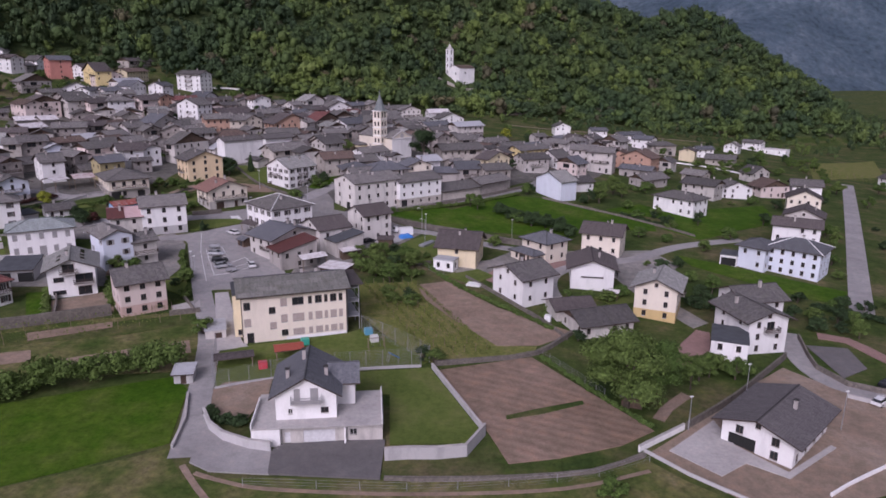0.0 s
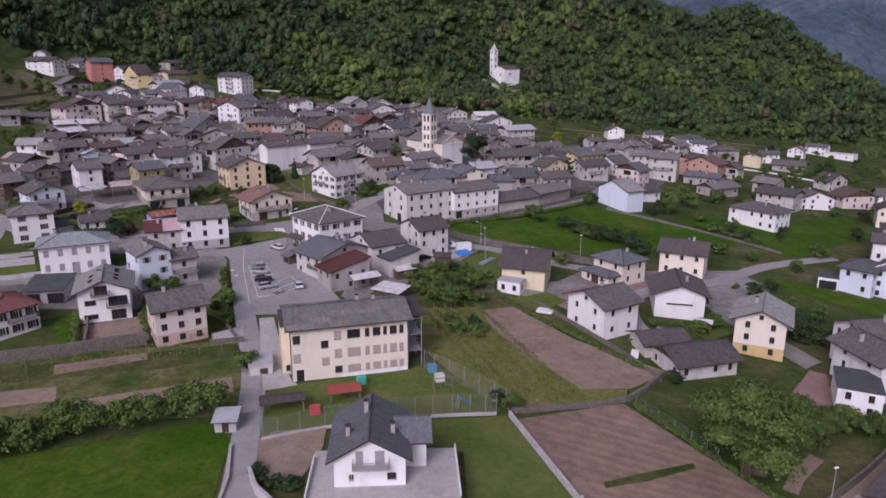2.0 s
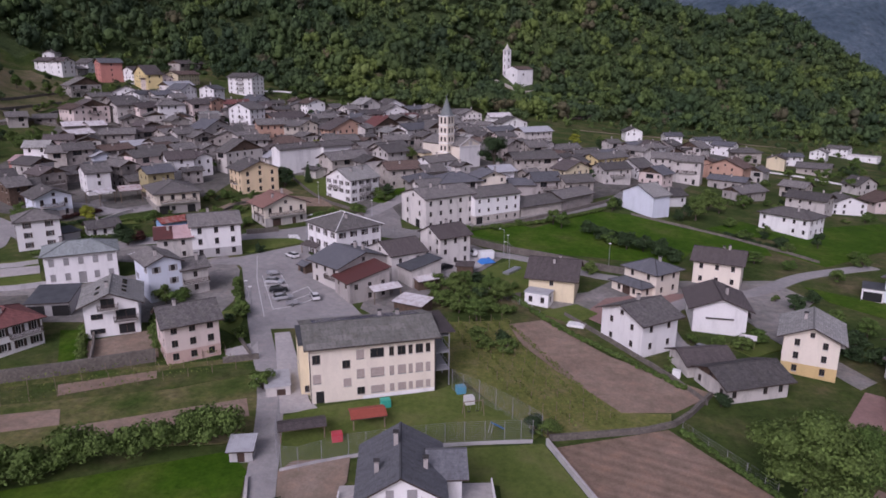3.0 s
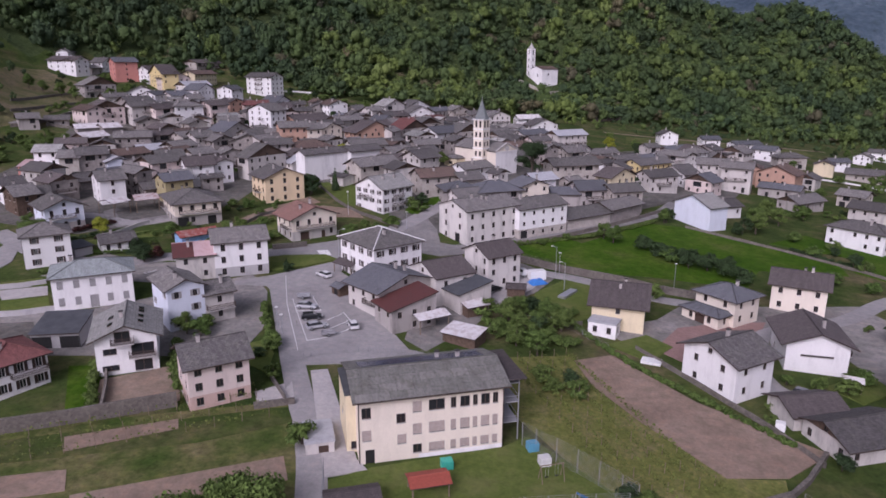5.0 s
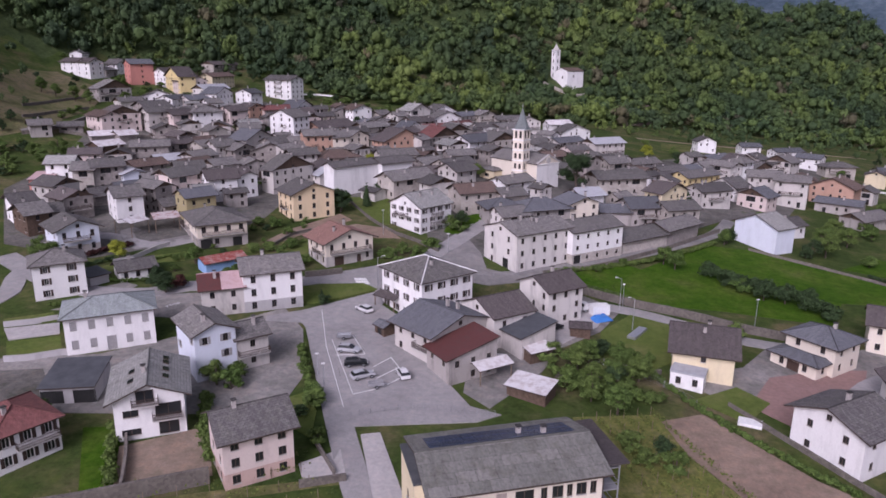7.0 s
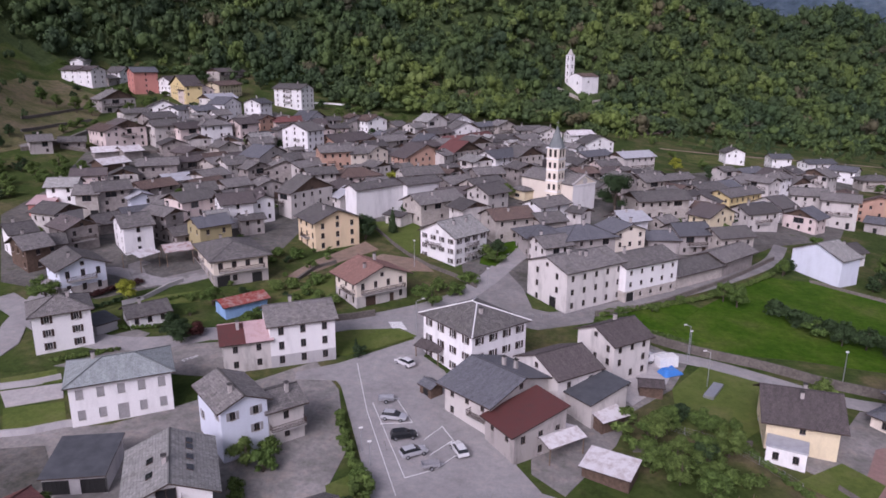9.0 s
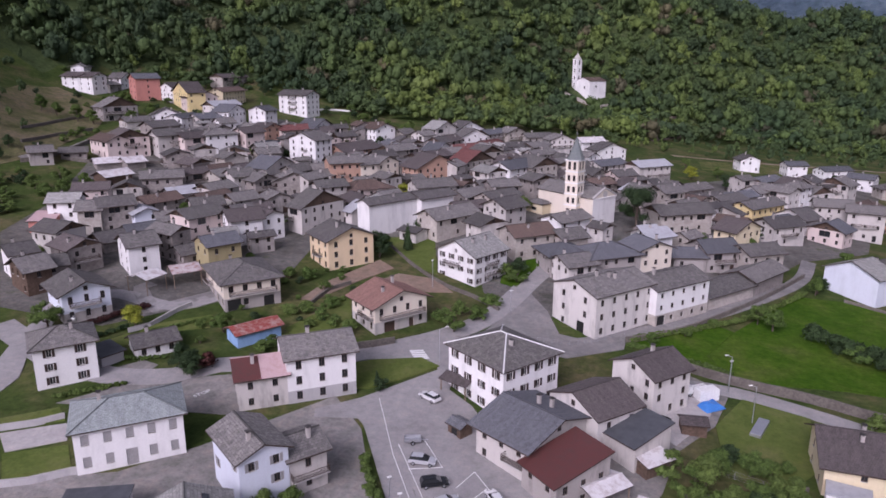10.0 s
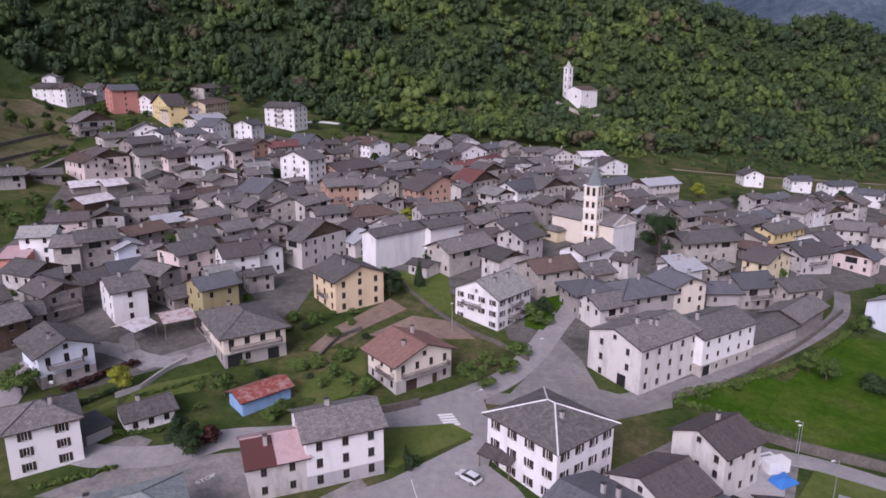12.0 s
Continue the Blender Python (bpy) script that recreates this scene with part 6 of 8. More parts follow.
# ---- the close-packed old quarter between the houses above ----
taken = [(o.location.x, o.location.y, 6.5) for o in scene.objects if o.parent is None and o.name.split(".")[0] in ("house", "shed", "annex", "garage", "church")]
OLD_TOWN = [(-178, 262), (-186, 330), (-200, 400), (-150, 420), (-60, 440), (0, 400), (30, 330), (10, 290), (-60, 275), (-110, 285), (-120, 250)]
rq = random.Random(11)
for _ in range(2600):
    x, y = rq.uniform(-200, 30), rq.uniform(245, 440)
    small = rq.random() < 0.45
    if not bool(inside(np.float64(x), np.float64(y), OLD_TOWN)) or math.hypot(x + 32, y - 309) < 20 or any(math.hypot(x - a, y - b) < (2.9 if small else 4.4) + c for a, b, c in taken):
        continue
    taken.append((x, y, 3.9 if small else 5.3))
    turn = rq.choice((-48, -40, 40, 48, 30)) + rq.uniform(-8, 8)
    skin = rq.choice(("stone", "stone", "palestone", "lightgrey", "palestone", "offwhite", "grey", "white", "wood" if small else "pink"))
    top = rq.choice(("stone", "stone", "darkstone", "darkstone", "umber", "pale", "brown", "silver" if small else "stone"))
    if small:
        house(round(x, 1), round(y, 1), turn, rq.uniform(4.5, 6.5), rq.uniform(4.5, 6), rq.uniform(3.0, 6.2), rq.choice("xym"), skin, top, pitch=rq.uniform(14, 26), over=0.8, chim=rq.choice((0, 1)))
    else:
        house(round(x, 1), round(y, 1), turn, rq.uniform(7, 10), rq.uniform(6.5, 8.5), rq.uniform(4.6, 8.2), rq.choice("xxy"), skin, top)
CHX, CHY, CHR, CHZ = -31.9, 310.2, -45, 19.4
CTX, CTY, CPZ = -33.2, 302.4, 43.5

# ---- the school ----
def school_windows():
    """Three rows of openings: glass above, roller blinds below."""
    out = [(0, -4.5, 6.2, 1.3, 1.4, "dark"), (0, -4.4, 3.0, 1.3, 1.4, "tan"), (0, -9.3, 7.4, 1.3, 1.6, "dark"), (0, -9.3, 4.0, 1.3, 1.6, "tan")]
    for u, w in ((-2.2, 1.3), (0.6, 2.3), (3.0, 0.8), (4.7, 1.4), (6.2, 0.7), (7.7, 1.3), (9.2, 0.8)):
        out += [(0, u, 7.6, w, 1.6, "tan" if u < -2 else "dark"), (0, u, 4.2, w, 1.6, "tan"), (0, u, 1.3, w, 1.3, "dark" if u < -2 else "tan")]
    return out + [(3, 1.5, 4.2, 1.3, 1.5, "tan"), (3, -2.0, 7.4, 1.3, 1.5, "dark"), (3, -2.0, 3.6, 1.3, 1.5, "dark")]


school = house(-33.9, 135.8, 20, 20.7, 12.0, 10.4, "x", "cream", "lichen", pitch=15, over=1.0, wins=False, holes=school_windows(), chim=2, z=6.4, name="school",
               category="school", label="cream three-storey school with lichen-stained grey roof", group="public buildings", doors=((0, -8.9, 1.3, 2.6, "black"),), gable_win=False)
for u in (-10.36, 10.36):
    bm = bmesh.new()
    tube(bm, (u, -6.06, 0.2), (u, -6.06, 10.2), 0.07, 0.07, 8)
    part("downpipe", bm, M_RAIL, school, "dark metal downpipe")
M_SOLAR = plain("dark blue solar glass", (0.03, 0.045, 0.085), 0.2, vary=0.1)
bm = bmesh.new()
box(bm, -0.74, 0.74, -1.0, 1.0, 0, 0.05)
top_face = [f for f in bm.faces if f.calc_center_median().z > 0.045]
bmesh.ops.inset_individual(bm, faces=top_face, thickness=0.05, depth=-0.01)
solar = bpy.data.meshes.new("solar_panel")
bm.to_mesh(solar)
bm.free()
solar.materials.append(M_SOLAR)
for i in range(12):
    for y in (1.5, 3.6):
        shared("solar_panel", solar, school, pose(-8.5 + 1.56 * i, y, 10.4 + (6 - y) * math.tan(radians(15)) + 0.28, -15))
bm = bmesh.new()
box(bm, -2.0, 10.3, -6.05, -5.98, -0.8, 1.0)
part("plinth", bm, WALL["white"], school, "white painted plinth")
# outside metal stair at the far gable
bm = bmesh.new()
for z in (3.2, 6.4, 9.4):
    box(bm, 10.6, 13.4, -4.5, 4.5, z, z + 0.15)
for px in (10.8, 13.3):
    for py in (-4.4, 0.0, 4.4):
        box(bm, px - 0.07, px + 0.07, py - 0.07, py + 0.07, -1.5, 10.4)
for z in (4.2, 7.4):
    box(bm, 13.25, 13.32, -4.5, 4.5, z, z + 0.06)
    box(bm, 10.6, 13.3, -4.5, -4.43, z, z + 0.06)
part("stair_tower", bm, M_RAIL_G, school, "grey steel escape stair")
bm = bmesh.new()
vs = box(bm, 10.4, 14.2, -5.2, 5.6, 10.3, 10.5)
for v in vs:
    v.co.z += 0.5 - 0.1 * abs(v.co.y)
part("stair_roof", bm, ROOF["umber"], school, "dark brown stair roof")
entry = house(-44.3, 133.6, 20, 2.4, 8.6, 9.6, "f", "yellow", "bitumen", wins=False, chim=0, z=6.4, name="school_bay", category="annex", label="cream-yellow stair bay of the school with flat roof",
              holes=((0, 0, 1.2, 1.2, 1.2, "dark"), (3, 0, 5.0, 1.2, 1.4, "dark")), group="public buildings")
boxy_low = house(-48.6, 131.0, 20, 4.0, 6.0, 2.6, "f", "lightgrey", "silver", wins=False, chim=0, z=6.4, name="entrance_porch", category="porch", label="low grey concrete entrance porch of the school", group="public buildings",
                 doors=((0, 0.5, 1.4, 2.1, "dark"),))

# ---- villa on its garage terrace ----
# light grey front puts the shade of the garage recess into the wall colour
terrace = house(-21.2, 99.6, 7, 19.7, 10.2, 2.9, "f", "lightgrey", "silver", wins=False, chim=0, z=4.5, name="garage_terrace", category="garage", group="villa",
                label="white garage block with paved terrace on top", doors=((0, -4.6, 0.9, 2.1, "white"), (0, 0.2, 4.8, 2.3, "white")), holes=((0, 5.4, 1.2, 1.1, 1.0, "white"),))
bm = bmesh.new()
box(bm, -9.9, 9.9, -6.2, 5.2, 3.2, 3.38)
part("terrace_slab", bm, M_PAVE, terrace, "pale paved terrace slab")
bm = bmesh.new()
for s0, s1, t0, t1 in ((9.7, 9.88, -6.2, 5.2), (-9.88, -9.7, -6.2, 3.0)):
    box(bm, s0, s1, t0, t1, 3.38, 4.1)
part("parapet", bm, WALL["white"], terrace)
villa = house(-23.3, 101.4, 8, 9.2, 11.2, 4.3, "y", "white", "slate", pitch=30, over=0.95, wins=False, chim=0, z=7.88, name="villa", category="house", group="villa", sub=0.3,
              label="white villa with blue-grey slate roof and balcony", holes=((0, -2.4, 0.9, 0.7, 0.9, "white"), (0, 2.8, 0.9, 1.2, 1.0, "dark"),
                                                                               (3, 0, 1.0, 1.1, 1.2, "greyshut"), (3, 3, 1.0, 1.1, 1.2, "greyshut")), gable_win=False)
balcony(villa, side_frames(9.2, 11.2)[0][0], 0.1, 3.1, 4.6, 1.3, M_RAIL_G)
wing = house(-17.9, 103.6, 8, 3.6, 5.6, 4.3, "x", "white", "slate", pitch=30, over=0.9, chim=0, z=7.88, name="villa_wing", category="house", group="villa", sub=0.3, sides=(1,), label="white wing of the villa with slate roof")
for cx, cy, cz in ((-2.9, -2.2, 5.6), (-0.6, 1.6, 7.2), (3.0, -1.6, 5.5)):
    chimney(villa, cx, cy, cz, 1.1, 0.55)

# ---- parish church ----
church = house(CHX, CHY, CHR, 23.0, 11.0, 9.6, "x", "cream", "stone", pitch=26, over=0.35, wins=False, chim=0, z=CHZ, name="church", category="church", group="churches",
               label="cream parish church with white gabled front and slate roof", gable_win=False, holes=((1, 0, 4.2, 1.5, 3.2, "dark"), (0, 3, 5.5, 1.2, 2.2, "dark")))
bm = bmesh.new()
m = side_frames(23.0, 11.0)[1][0]
box(bm, -5.6, 5.6, -0.3, 0.0, 9.2, 9.6, 0, m)
part("cornice", bm, WALL["white"], church, "white plastered cornice")
for k in (-1, 1):
    bm = bmesh.new()
    v = box(bm, -0.2, 0.2, -0.4, 0.3, 0, 6.3)
    bmesh.ops.transform(bm, matrix=m @ pose(k * 5.7, 0, 9.7, 0, k * -64, 0), verts=v)
    part("pediment_moulding", bm, M_SLAB, church, "grey raking moulding")
bm = bmesh.new()
v = box(bm, -5.45, 5.45, -0.06, -0.003, -0.5, 9.3, 0, m)
part("facade_panel", bm, WALL["white"], church, "white plastered front")
bm = bmesh.new()
bmesh.ops.create_circle(bm, cap_ends=True, segments=14, radius=1.0, matrix=m @ pose(0, -0.3, 10.6, 90, 0, 0))
r = bmesh.ops.extrude_face_region(bm, geom=bm.faces[:])
bmesh.ops.translate(bm, verts=[q for q in r["geom"] if isinstance(q, bmesh.types.BMVert)], vec=m.to_3x3() @ Vector((0, 0.35, 0)))
part("medallion", bm, M_SLAB, church, "round relief in the pediment")
tagged(house(CHX - 9.5 * math.cos(radians(CHR)) + 7.0 * math.sin(radians(CHR)), CHY - 9.5 * math.sin(radians(CHR)) - 7.0 * math.cos(radians(CHR)), CHR, 7.5, 5.0, 5.5, "h", "yellow", "stone", pitch=20, over=0.4, wins=False, chim=0, z=CHZ,
             name="side_chapel", holes=((0, 0, 3.2, 2.2, 1.1, "dark"),), group="churches"), "cream side chapel with low slate roof", "church")


def tower(x, y, z, rz, s, floors, fh, spire, name, label, wall, cap):
    """A square bell tower with a cornice at each storey, paired openings and a pyramid spire."""
    top = tagged(new(name), label, "bell tower", "churches")
    top.matrix_basis = pose(x, y, z, 0, 0, rz)
    H = floors * fh
    bm = bmesh.new()
    slots = []
    for k, (m, L) in enumerate(side_frames(s, s)):
        hl = []
        for j in range(floors):
            h = fh * (0.68 if j == floors - 1 else 0.5)
            for u in ((-s * 0.21, s * 0.21) if s < 4.6 else (0.0,)):
                hl.append((u - s * 0.11, u + s * 0.11, j * fh + fh * 0.2, j * fh + fh * 0.2 + h))
                slots.append((m @ pose(u, 0, j * fh + fh * 0.2), (round(s * 0.22, 2), round(h, 2), "dark")))
        face_with_holes(bm, m, L, -2, H, hl)
    bm.faces.new([bm.verts.new((px * s / 2, py * s / 2, H)) for px, py in ((-1, -1), (1, -1), (1, 1), (-1, 1))])
    part("wall", bm, [WALL[wall], WALL["concrete"], M_GLASS], top)
    for mm, spec in slots:
        shared("window", window_mesh(*spec), top, mm)
    for j in range(1, floors + 1):
        bm = bmesh.new()
        o = 0.16 if j < floors else 0.32
        box(bm, -s / 2 - o, s / 2 + o, -s / 2 - o, s / 2 + o, j * fh - 0.15, j * fh + 0.2)
        part("cornice", bm, WALL["white"], top)
    bm = bmesh.new()
    rings = []
    for f, zz in ((1.12, 0.2), (0.8, spire * 0.28), (0.5, spire * 0.55), (0.06, spire)):
        rings.append([bm.verts.new((f * s / 2 * math.cos(a) * 1.15, f * s / 2 * math.sin(a) * 1.15, H + zz)) for a in (math.pi / 4 * i + math.pi / 8 for i in range(8))])
    for a, b in zip(rings, rings[1:]):
        for i in range(8):
            bm.faces.new((a[i], a[(i + 1) % 8], b[(i + 1) % 8], b[i]))
    bm.faces.new(rings[0][::-1])
    bm.faces.new(rings[-1])
    sp = part("spire", bm, cap, top)
    bm = bmesh.new()
    tube(bm, (0, 0, H + spire - 0.2), (0, 0, H + spire + 1.6), 0.06, 0.04)
    box(bm, -0.45, 0.45, -0.04, 0.04, H + spire + 0.9, H + spire + 1.0)
    part("cross", bm, M_METAL, sp)
    return top


tower(CTX, CTY, CHZ, CHR + 12, 4.3, 6, 3.5, 7.0, "bell_tower", "pale stone bell tower with grey-green spire", "cream", ROOF["greenpale"])

# ---- chapel on the wooded spur ----
chapel = house(3.9, 661.7, -50, 15.0, 18.0, 11.5, "y", "white", "brown", pitch=18, over=0.5, wins=False, chim=0, z=CPZ, name="chapel", category="church", group="churches", label="white chapel on the wooded hillside", gable_win=False, sub=8,
               holes=((1, -2, 6.5, 1.4, 1.6, "dark"), (0, 2, 5.5, 1.4, 2.0, "dark")))
tower(-7.5, 664.0, CPZ, -50, 5.0, 5, 5.6, 5.0, "chapel_tower", "slim white bell tower of the hillside chapel", "white", M_SLAB)
wall_line("chapel_wall", [(-18, 652), (-4, 646), (8, 643), (22, 652)], 2.5, 0.8, WALL["palestone"], "pale stone retaining wall under the chapel", "wall", base=-5)

# whiter side wall of the terrace and the recess post
bm = bmesh.new()
box(bm, -9.85, -5.6, -6.0, -5.0, -3.0, 3.19)
part("side_wall", bm, WALL["white"], terrace, "white plastered side wall")
bm = bmesh.new()
box(bm, 4.0, 4.25, -5.9, -5.09, -0.5, 3.19)
part("post", bm, WALL["white"], terrace, "white plastered post")
# roof windows on the pale slate roof by the terraces
def roof_window(parent, x, y, z, rx, ry, w=0.9, h=1.3):
    """A skylight that lies on a roof slope."""
    bm = bmesh.new()
    box(bm, -w / 2, w / 2, -h / 2, h / 2, 0, 0.1, 0)
    f = [q for q in bm.faces if q.normal.z > 0.9 or q.calc_center_median().z > 0.09]
    r = bmesh.ops.inset_individual(bm, faces=f, thickness=0.08, depth=-0.03)
    for q in f:
        q.material_index = 1
    ob = part("roof_window", bm, [M_FRAME_D, M_GLASS], parent)
    ob.matrix_basis = pose(x, y, z, rx, ry, 0)
    return ob


for o in [o for o in scene.objects if o.parent is None and o.get("label") == "white house with brown balconies and grey slate roof"]:
    wall_w = max(abs(v.co.x) for c in o.children if c.name.startswith("wall") for v in c.data.vertices)
    for side, v in ((-1, -3.0), (-1, 0.5), (1, -2.6), (1, 0.0), (1, 2.6), (1, 4.2)):
        x = side * wall_w * 0.5
        roof_window(o, x, v, 6.6 + wall_w * 0.5 * math.tan(radians(23)) + 0.24, 0, side * 23)

for u, w in ((-1.3, 0.95), (1.3, 1.2)):
    shared("window", window_mesh(w, 2.0, "greyshut"), villa, side_frames(9.2, 11.2)[0][0] @ pose(u, -0.19, 3.12))

for o in [o for o in scene.objects if o.parent is None and o.get("label") == "white house with brown balconies and grey slate roof"]:
    shared("window", window_mesh(2.4, 1.9, "dark"), o, side_frames(9.6, 12.0)[0][0] @ pose(-0.5, -0.19, 5.65))
for o in [o for o in scene.objects if o.parent is None and o.get("label") == "light grey house with faded pink and maroon metal roof"]:
    bm = bmesh.new()
    for v in box(bm, -4.8, -0.2, -5.2, -0.1, 0, 0.04):
        v.co.z += 5.8 + (4.5 - abs(v.co.y)) * math.tan(radians(23)) + 0.226
    part("roof_sheet", bm, ROOF["maroon"], o, "maroon metal half of the roof")

# ---- green: leaf clumps, trees, hedges, woods ----
def leaf_cloud(rng, centres, n, size, loose=0.4):
    """n leaf-clump quads scattered over the shells of a few lobes: (verts, faces)."""
    V, F = [], []
    C = np.array([c[:3] for c in centres])
    R = np.array([c[3] for c in centres])
    w = R ** 2 / (R ** 2).sum()
    for i in range(n):
        k = rng.choice(len(R), p=w)
        d = rng.normal(size=3)
        d /= np.linalg.norm(d)
        if d[2] < -0.35:
            d[2] *= -0.6
        p = C[k] + d * R[k] * rng.uniform(0.72, 1.08) * np.array([1, 1, 0.85])
        a = np.cross(d + rng.normal(size=3) * loose, rng.normal(size=3))
        a /= np.linalg.norm(a)
        b = np.cross(d + rng.normal(size=3) * loose * 0.8, a)
        b /= np.linalg.norm(b)
        s = size * rng.uniform(0.6, 1.3)
        j = len(V)
        V += [p - a * s - b * s * 0.6, p + a * s * 0.9 - b * s * 0.7, p + a * s + b * s * 0.65, p - a * s * 0.8 + b * s * 0.75 + d * s * 0.4]
        F.append((j, j + 1, j + 2, j + 3))
    return V, F


def lobe_core(c, r, seed, V, F, n=1):
    bm = bmesh.new()
    bmesh.ops.create_icosphere(bm, subdivisions=n, radius=r)
    j = len(V)
    for v in bm.verts:
        q = v.co * (0.82 + 0.3 * noise.noise(v.co * (1.9 / r) + Vector((seed, 0, 0))))
        V.append((c[0] + q.x, c[1] + q.y, c[2] + q.z * 0.85))
    bm.verts.ensure_lookup_table()
    for f in bm.faces:
        F.append(tuple(j + v.index for v in f.verts))
    bm.free()


def lobes(rng, h, shape):
    out = []
    if shape == "c":
        for i in range(7):
            f = i / 6
            out.append((rng.normal() * 0.02 * h, rng.normal() * 0.02 * h, h * (0.16 + 0.76 * f), h * (0.24 - 0.19 * f)))
        return out
    for i in range(15):
        a, f = rng.uniform(0, 6.28), rng.uniform(0, 1)
        z = h * (0.32 + 0.54 * f)
        r = h * (0.34 - 0.30 * abs(f - 0.35)) * (0.1 if i == 0 else rng.uniform(0.6, 1.1))
        out.append((r * math.cos(a), r * math.sin(a), z, h * rng.uniform(0.11, 0.2)))
    return out


TREE_MESH = {}


def tree_meshes(shape, variant, size):
    """A unit tree 1 m high per 1.0, as a trunk mesh and a crown mesh."""
    key = (shape, variant, size)
    if key not in TREE_MESH:
        rng = np.random.default_rng(17 + variant + (50 if shape == "c" else 0))
        L = lobes(rng, 1.0, shape)
        V, F = leaf_cloud(rng, L, {0: 600, 1: 2300, 2: 9000}[size], {0: 0.036, 1: 0.0185, 2: 0.0092}[size])
        for k, c in enumerate(L):
            lobe_core(c[:3], c[3] * 0.74, k + variant * 3.3, V, F, 1)
        crown = bpy.data.meshes.new("crown")
        crown.from_pydata([tuple(v) for v in V], [], F)
        bm = bmesh.new()
        tube(bm, (0, 0, -0.08), (0.01, 0, 0.3), 0.035, 0.024, 8)
        tube(bm, (0.01, 0, 0.29), (0, 0.02, 0.62), 0.024, 0.012, 6)
        for c in L[:6]:
            tube(bm, (0.005, 0, 0.26), c[:3], 0.014, 0.005, 5)
        trunk = bpy.data.meshes.new("trunk")
        bm.to_mesh(trunk)
        bm.free()
        trunk.materials.append(M_BARK)
        TREE_MESH[key] = (trunk, crown, {})
    return TREE_MESH[key]


def tree(x, y, h, leaf, shape, label):
    rnd = random.Random(int(x * 31 + y * 17))
    trunk, crown, by = tree_meshes(shape, rnd.randrange(5) if shape == "r" else rnd.randrange(2), 0 if h < 4.6 else 1 if h < 10 else 2)
    if leaf.name not in by:
        by[leaf.name] = crown.copy()
        by[leaf.name].materials.append(leaf)
    kind = "shrub" if h < 4.6 else "tree"
    words = label if len(label.split()) > 3 else {"spring leaves": "leafy spring-green ", "dark evergreen leaves": "dense dark ", "yellow green leaves": "bright yellowish ", "purple red leaves": "dark reddish "}[leaf.name] + label + " among houses and gardens"
    top = tagged(new(kind), words, kind, "trees and shrubs")
    wide = rnd.uniform(1.0, 1.25) * (1.3 if h < 4.6 else 1.0) * (0.6 if shape == "c" else 1.0)
    sink = 0.18 * h if h < 4.6 else 0.06 * h
    top.matrix_basis = Matrix.LocRotScale((x, y, gz(x, y) - sink), Euler((0, 0, rnd.uniform(0, 6.28))), (h * wide, h * wide * rnd.uniform(0.85, 1.1), h * 1.08))
    shared("trunk", trunk, top, Matrix())
    shared("crown", by[leaf.name], top, Matrix())
    return top


def hedge(pts, h, w, leaf, label, dens=110, size=0.15):
    """A hedge along a line: a leafy body with an uneven top."""
    rng = np.random.default_rng(int(abs(pts[0][0] * 7)) + 3)
    line = path_points(pts, max(0.6, w * 0.3))
    L = []
    for p in line:
        for _ in range(3):
            L.append((p.x + rng.normal() * w * 0.22, p.y + rng.normal() * w * 0.22, gz(p.x, p.y) + h * rng.uniform(0.25, 0.72), max(h, w) * rng.uniform(0.24, 0.4)))
    V, F = leaf_cloud(rng, L, dens * len(line), size)
    for k, c in enumerate(L):
        lobe_core(c[:3], c[3] * 0.7, k * 1.7, V, F, 1)
    me = mesh_from("hedge", [tuple(v) for v in V], F, [leaf])
    return tagged(new("hedge", me), label, "hedge")


# woods: crowns of several kinds over the slopes
rng = np.random.default_rng(5)
protos = []
for k in range(8):
    L = [(rng.normal() * 0.27, rng.normal() * 0.27, rng.uniform(0.2, 0.8), rng.uniform(0.26, 0.5)) for _ in range(5)]
    V, F = leaf_cloud(rng, L, 88, 0.082, 0.5)
    for j, c in enumerate(sorted(L, key=lambda q: -q[3])[:3]):
        lobe_core(c[:3], c[3] * 0.86, j + 5 * k, V, F, 1)
    protos.append((np.array([tuple(v) for v in V]), F))


def wood(name, places, label):
    """One mass of crowns; places: (x, y, z, radius, height, tint)."""
    verts, tints, counts, loops = [], [], [], []
    base = 0
    r2 = np.random.default_rng(9)
    for x, y, z, r, h, t in places:
        P, F = protos[r2.integers(len(protos))]
        a = r2.uniform(0, 6.28)
        c, s = math.cos(a), math.sin(a)
        Q = np.empty_like(P)
        Q[:, 0], Q[:, 1], Q[:, 2] = (P[:, 0] * c - P[:, 1] * s) * r + x, (P[:, 0] * s + P[:, 1] * c) * r + y, P[:, 2] * h + z
        verts.append(Q)
        tints.append(np.full(len(P), t))
        for f in F:
            counts.append(len(f))
            loops.extend(base + i for i in f)
        base += len(P)
    me = bpy.data.meshes.new(name)
    me.vertices.add(base)
    me.vertices.foreach_set("co", np.concatenate(verts).ravel())
    me.loops.add(len(loops))
    me.loops.foreach_set("vertex_index", loops)
    me.polygons.add(len(counts))
    me.polygons.foreach_set("loop_start", np.concatenate([[0], np.cumsum(counts)[:-1]]))
    me.polygons.foreach_set("loop_total", counts)
    me.update(calc_edges=True)
    at = me.attributes.new("tint", "FLOAT", "POINT")
    at.data.foreach_set("value", np.concatenate(tints))
    me.materials.append(M_FOREST)
    return tagged(new(name, me), label, "forest", kind="stuff")


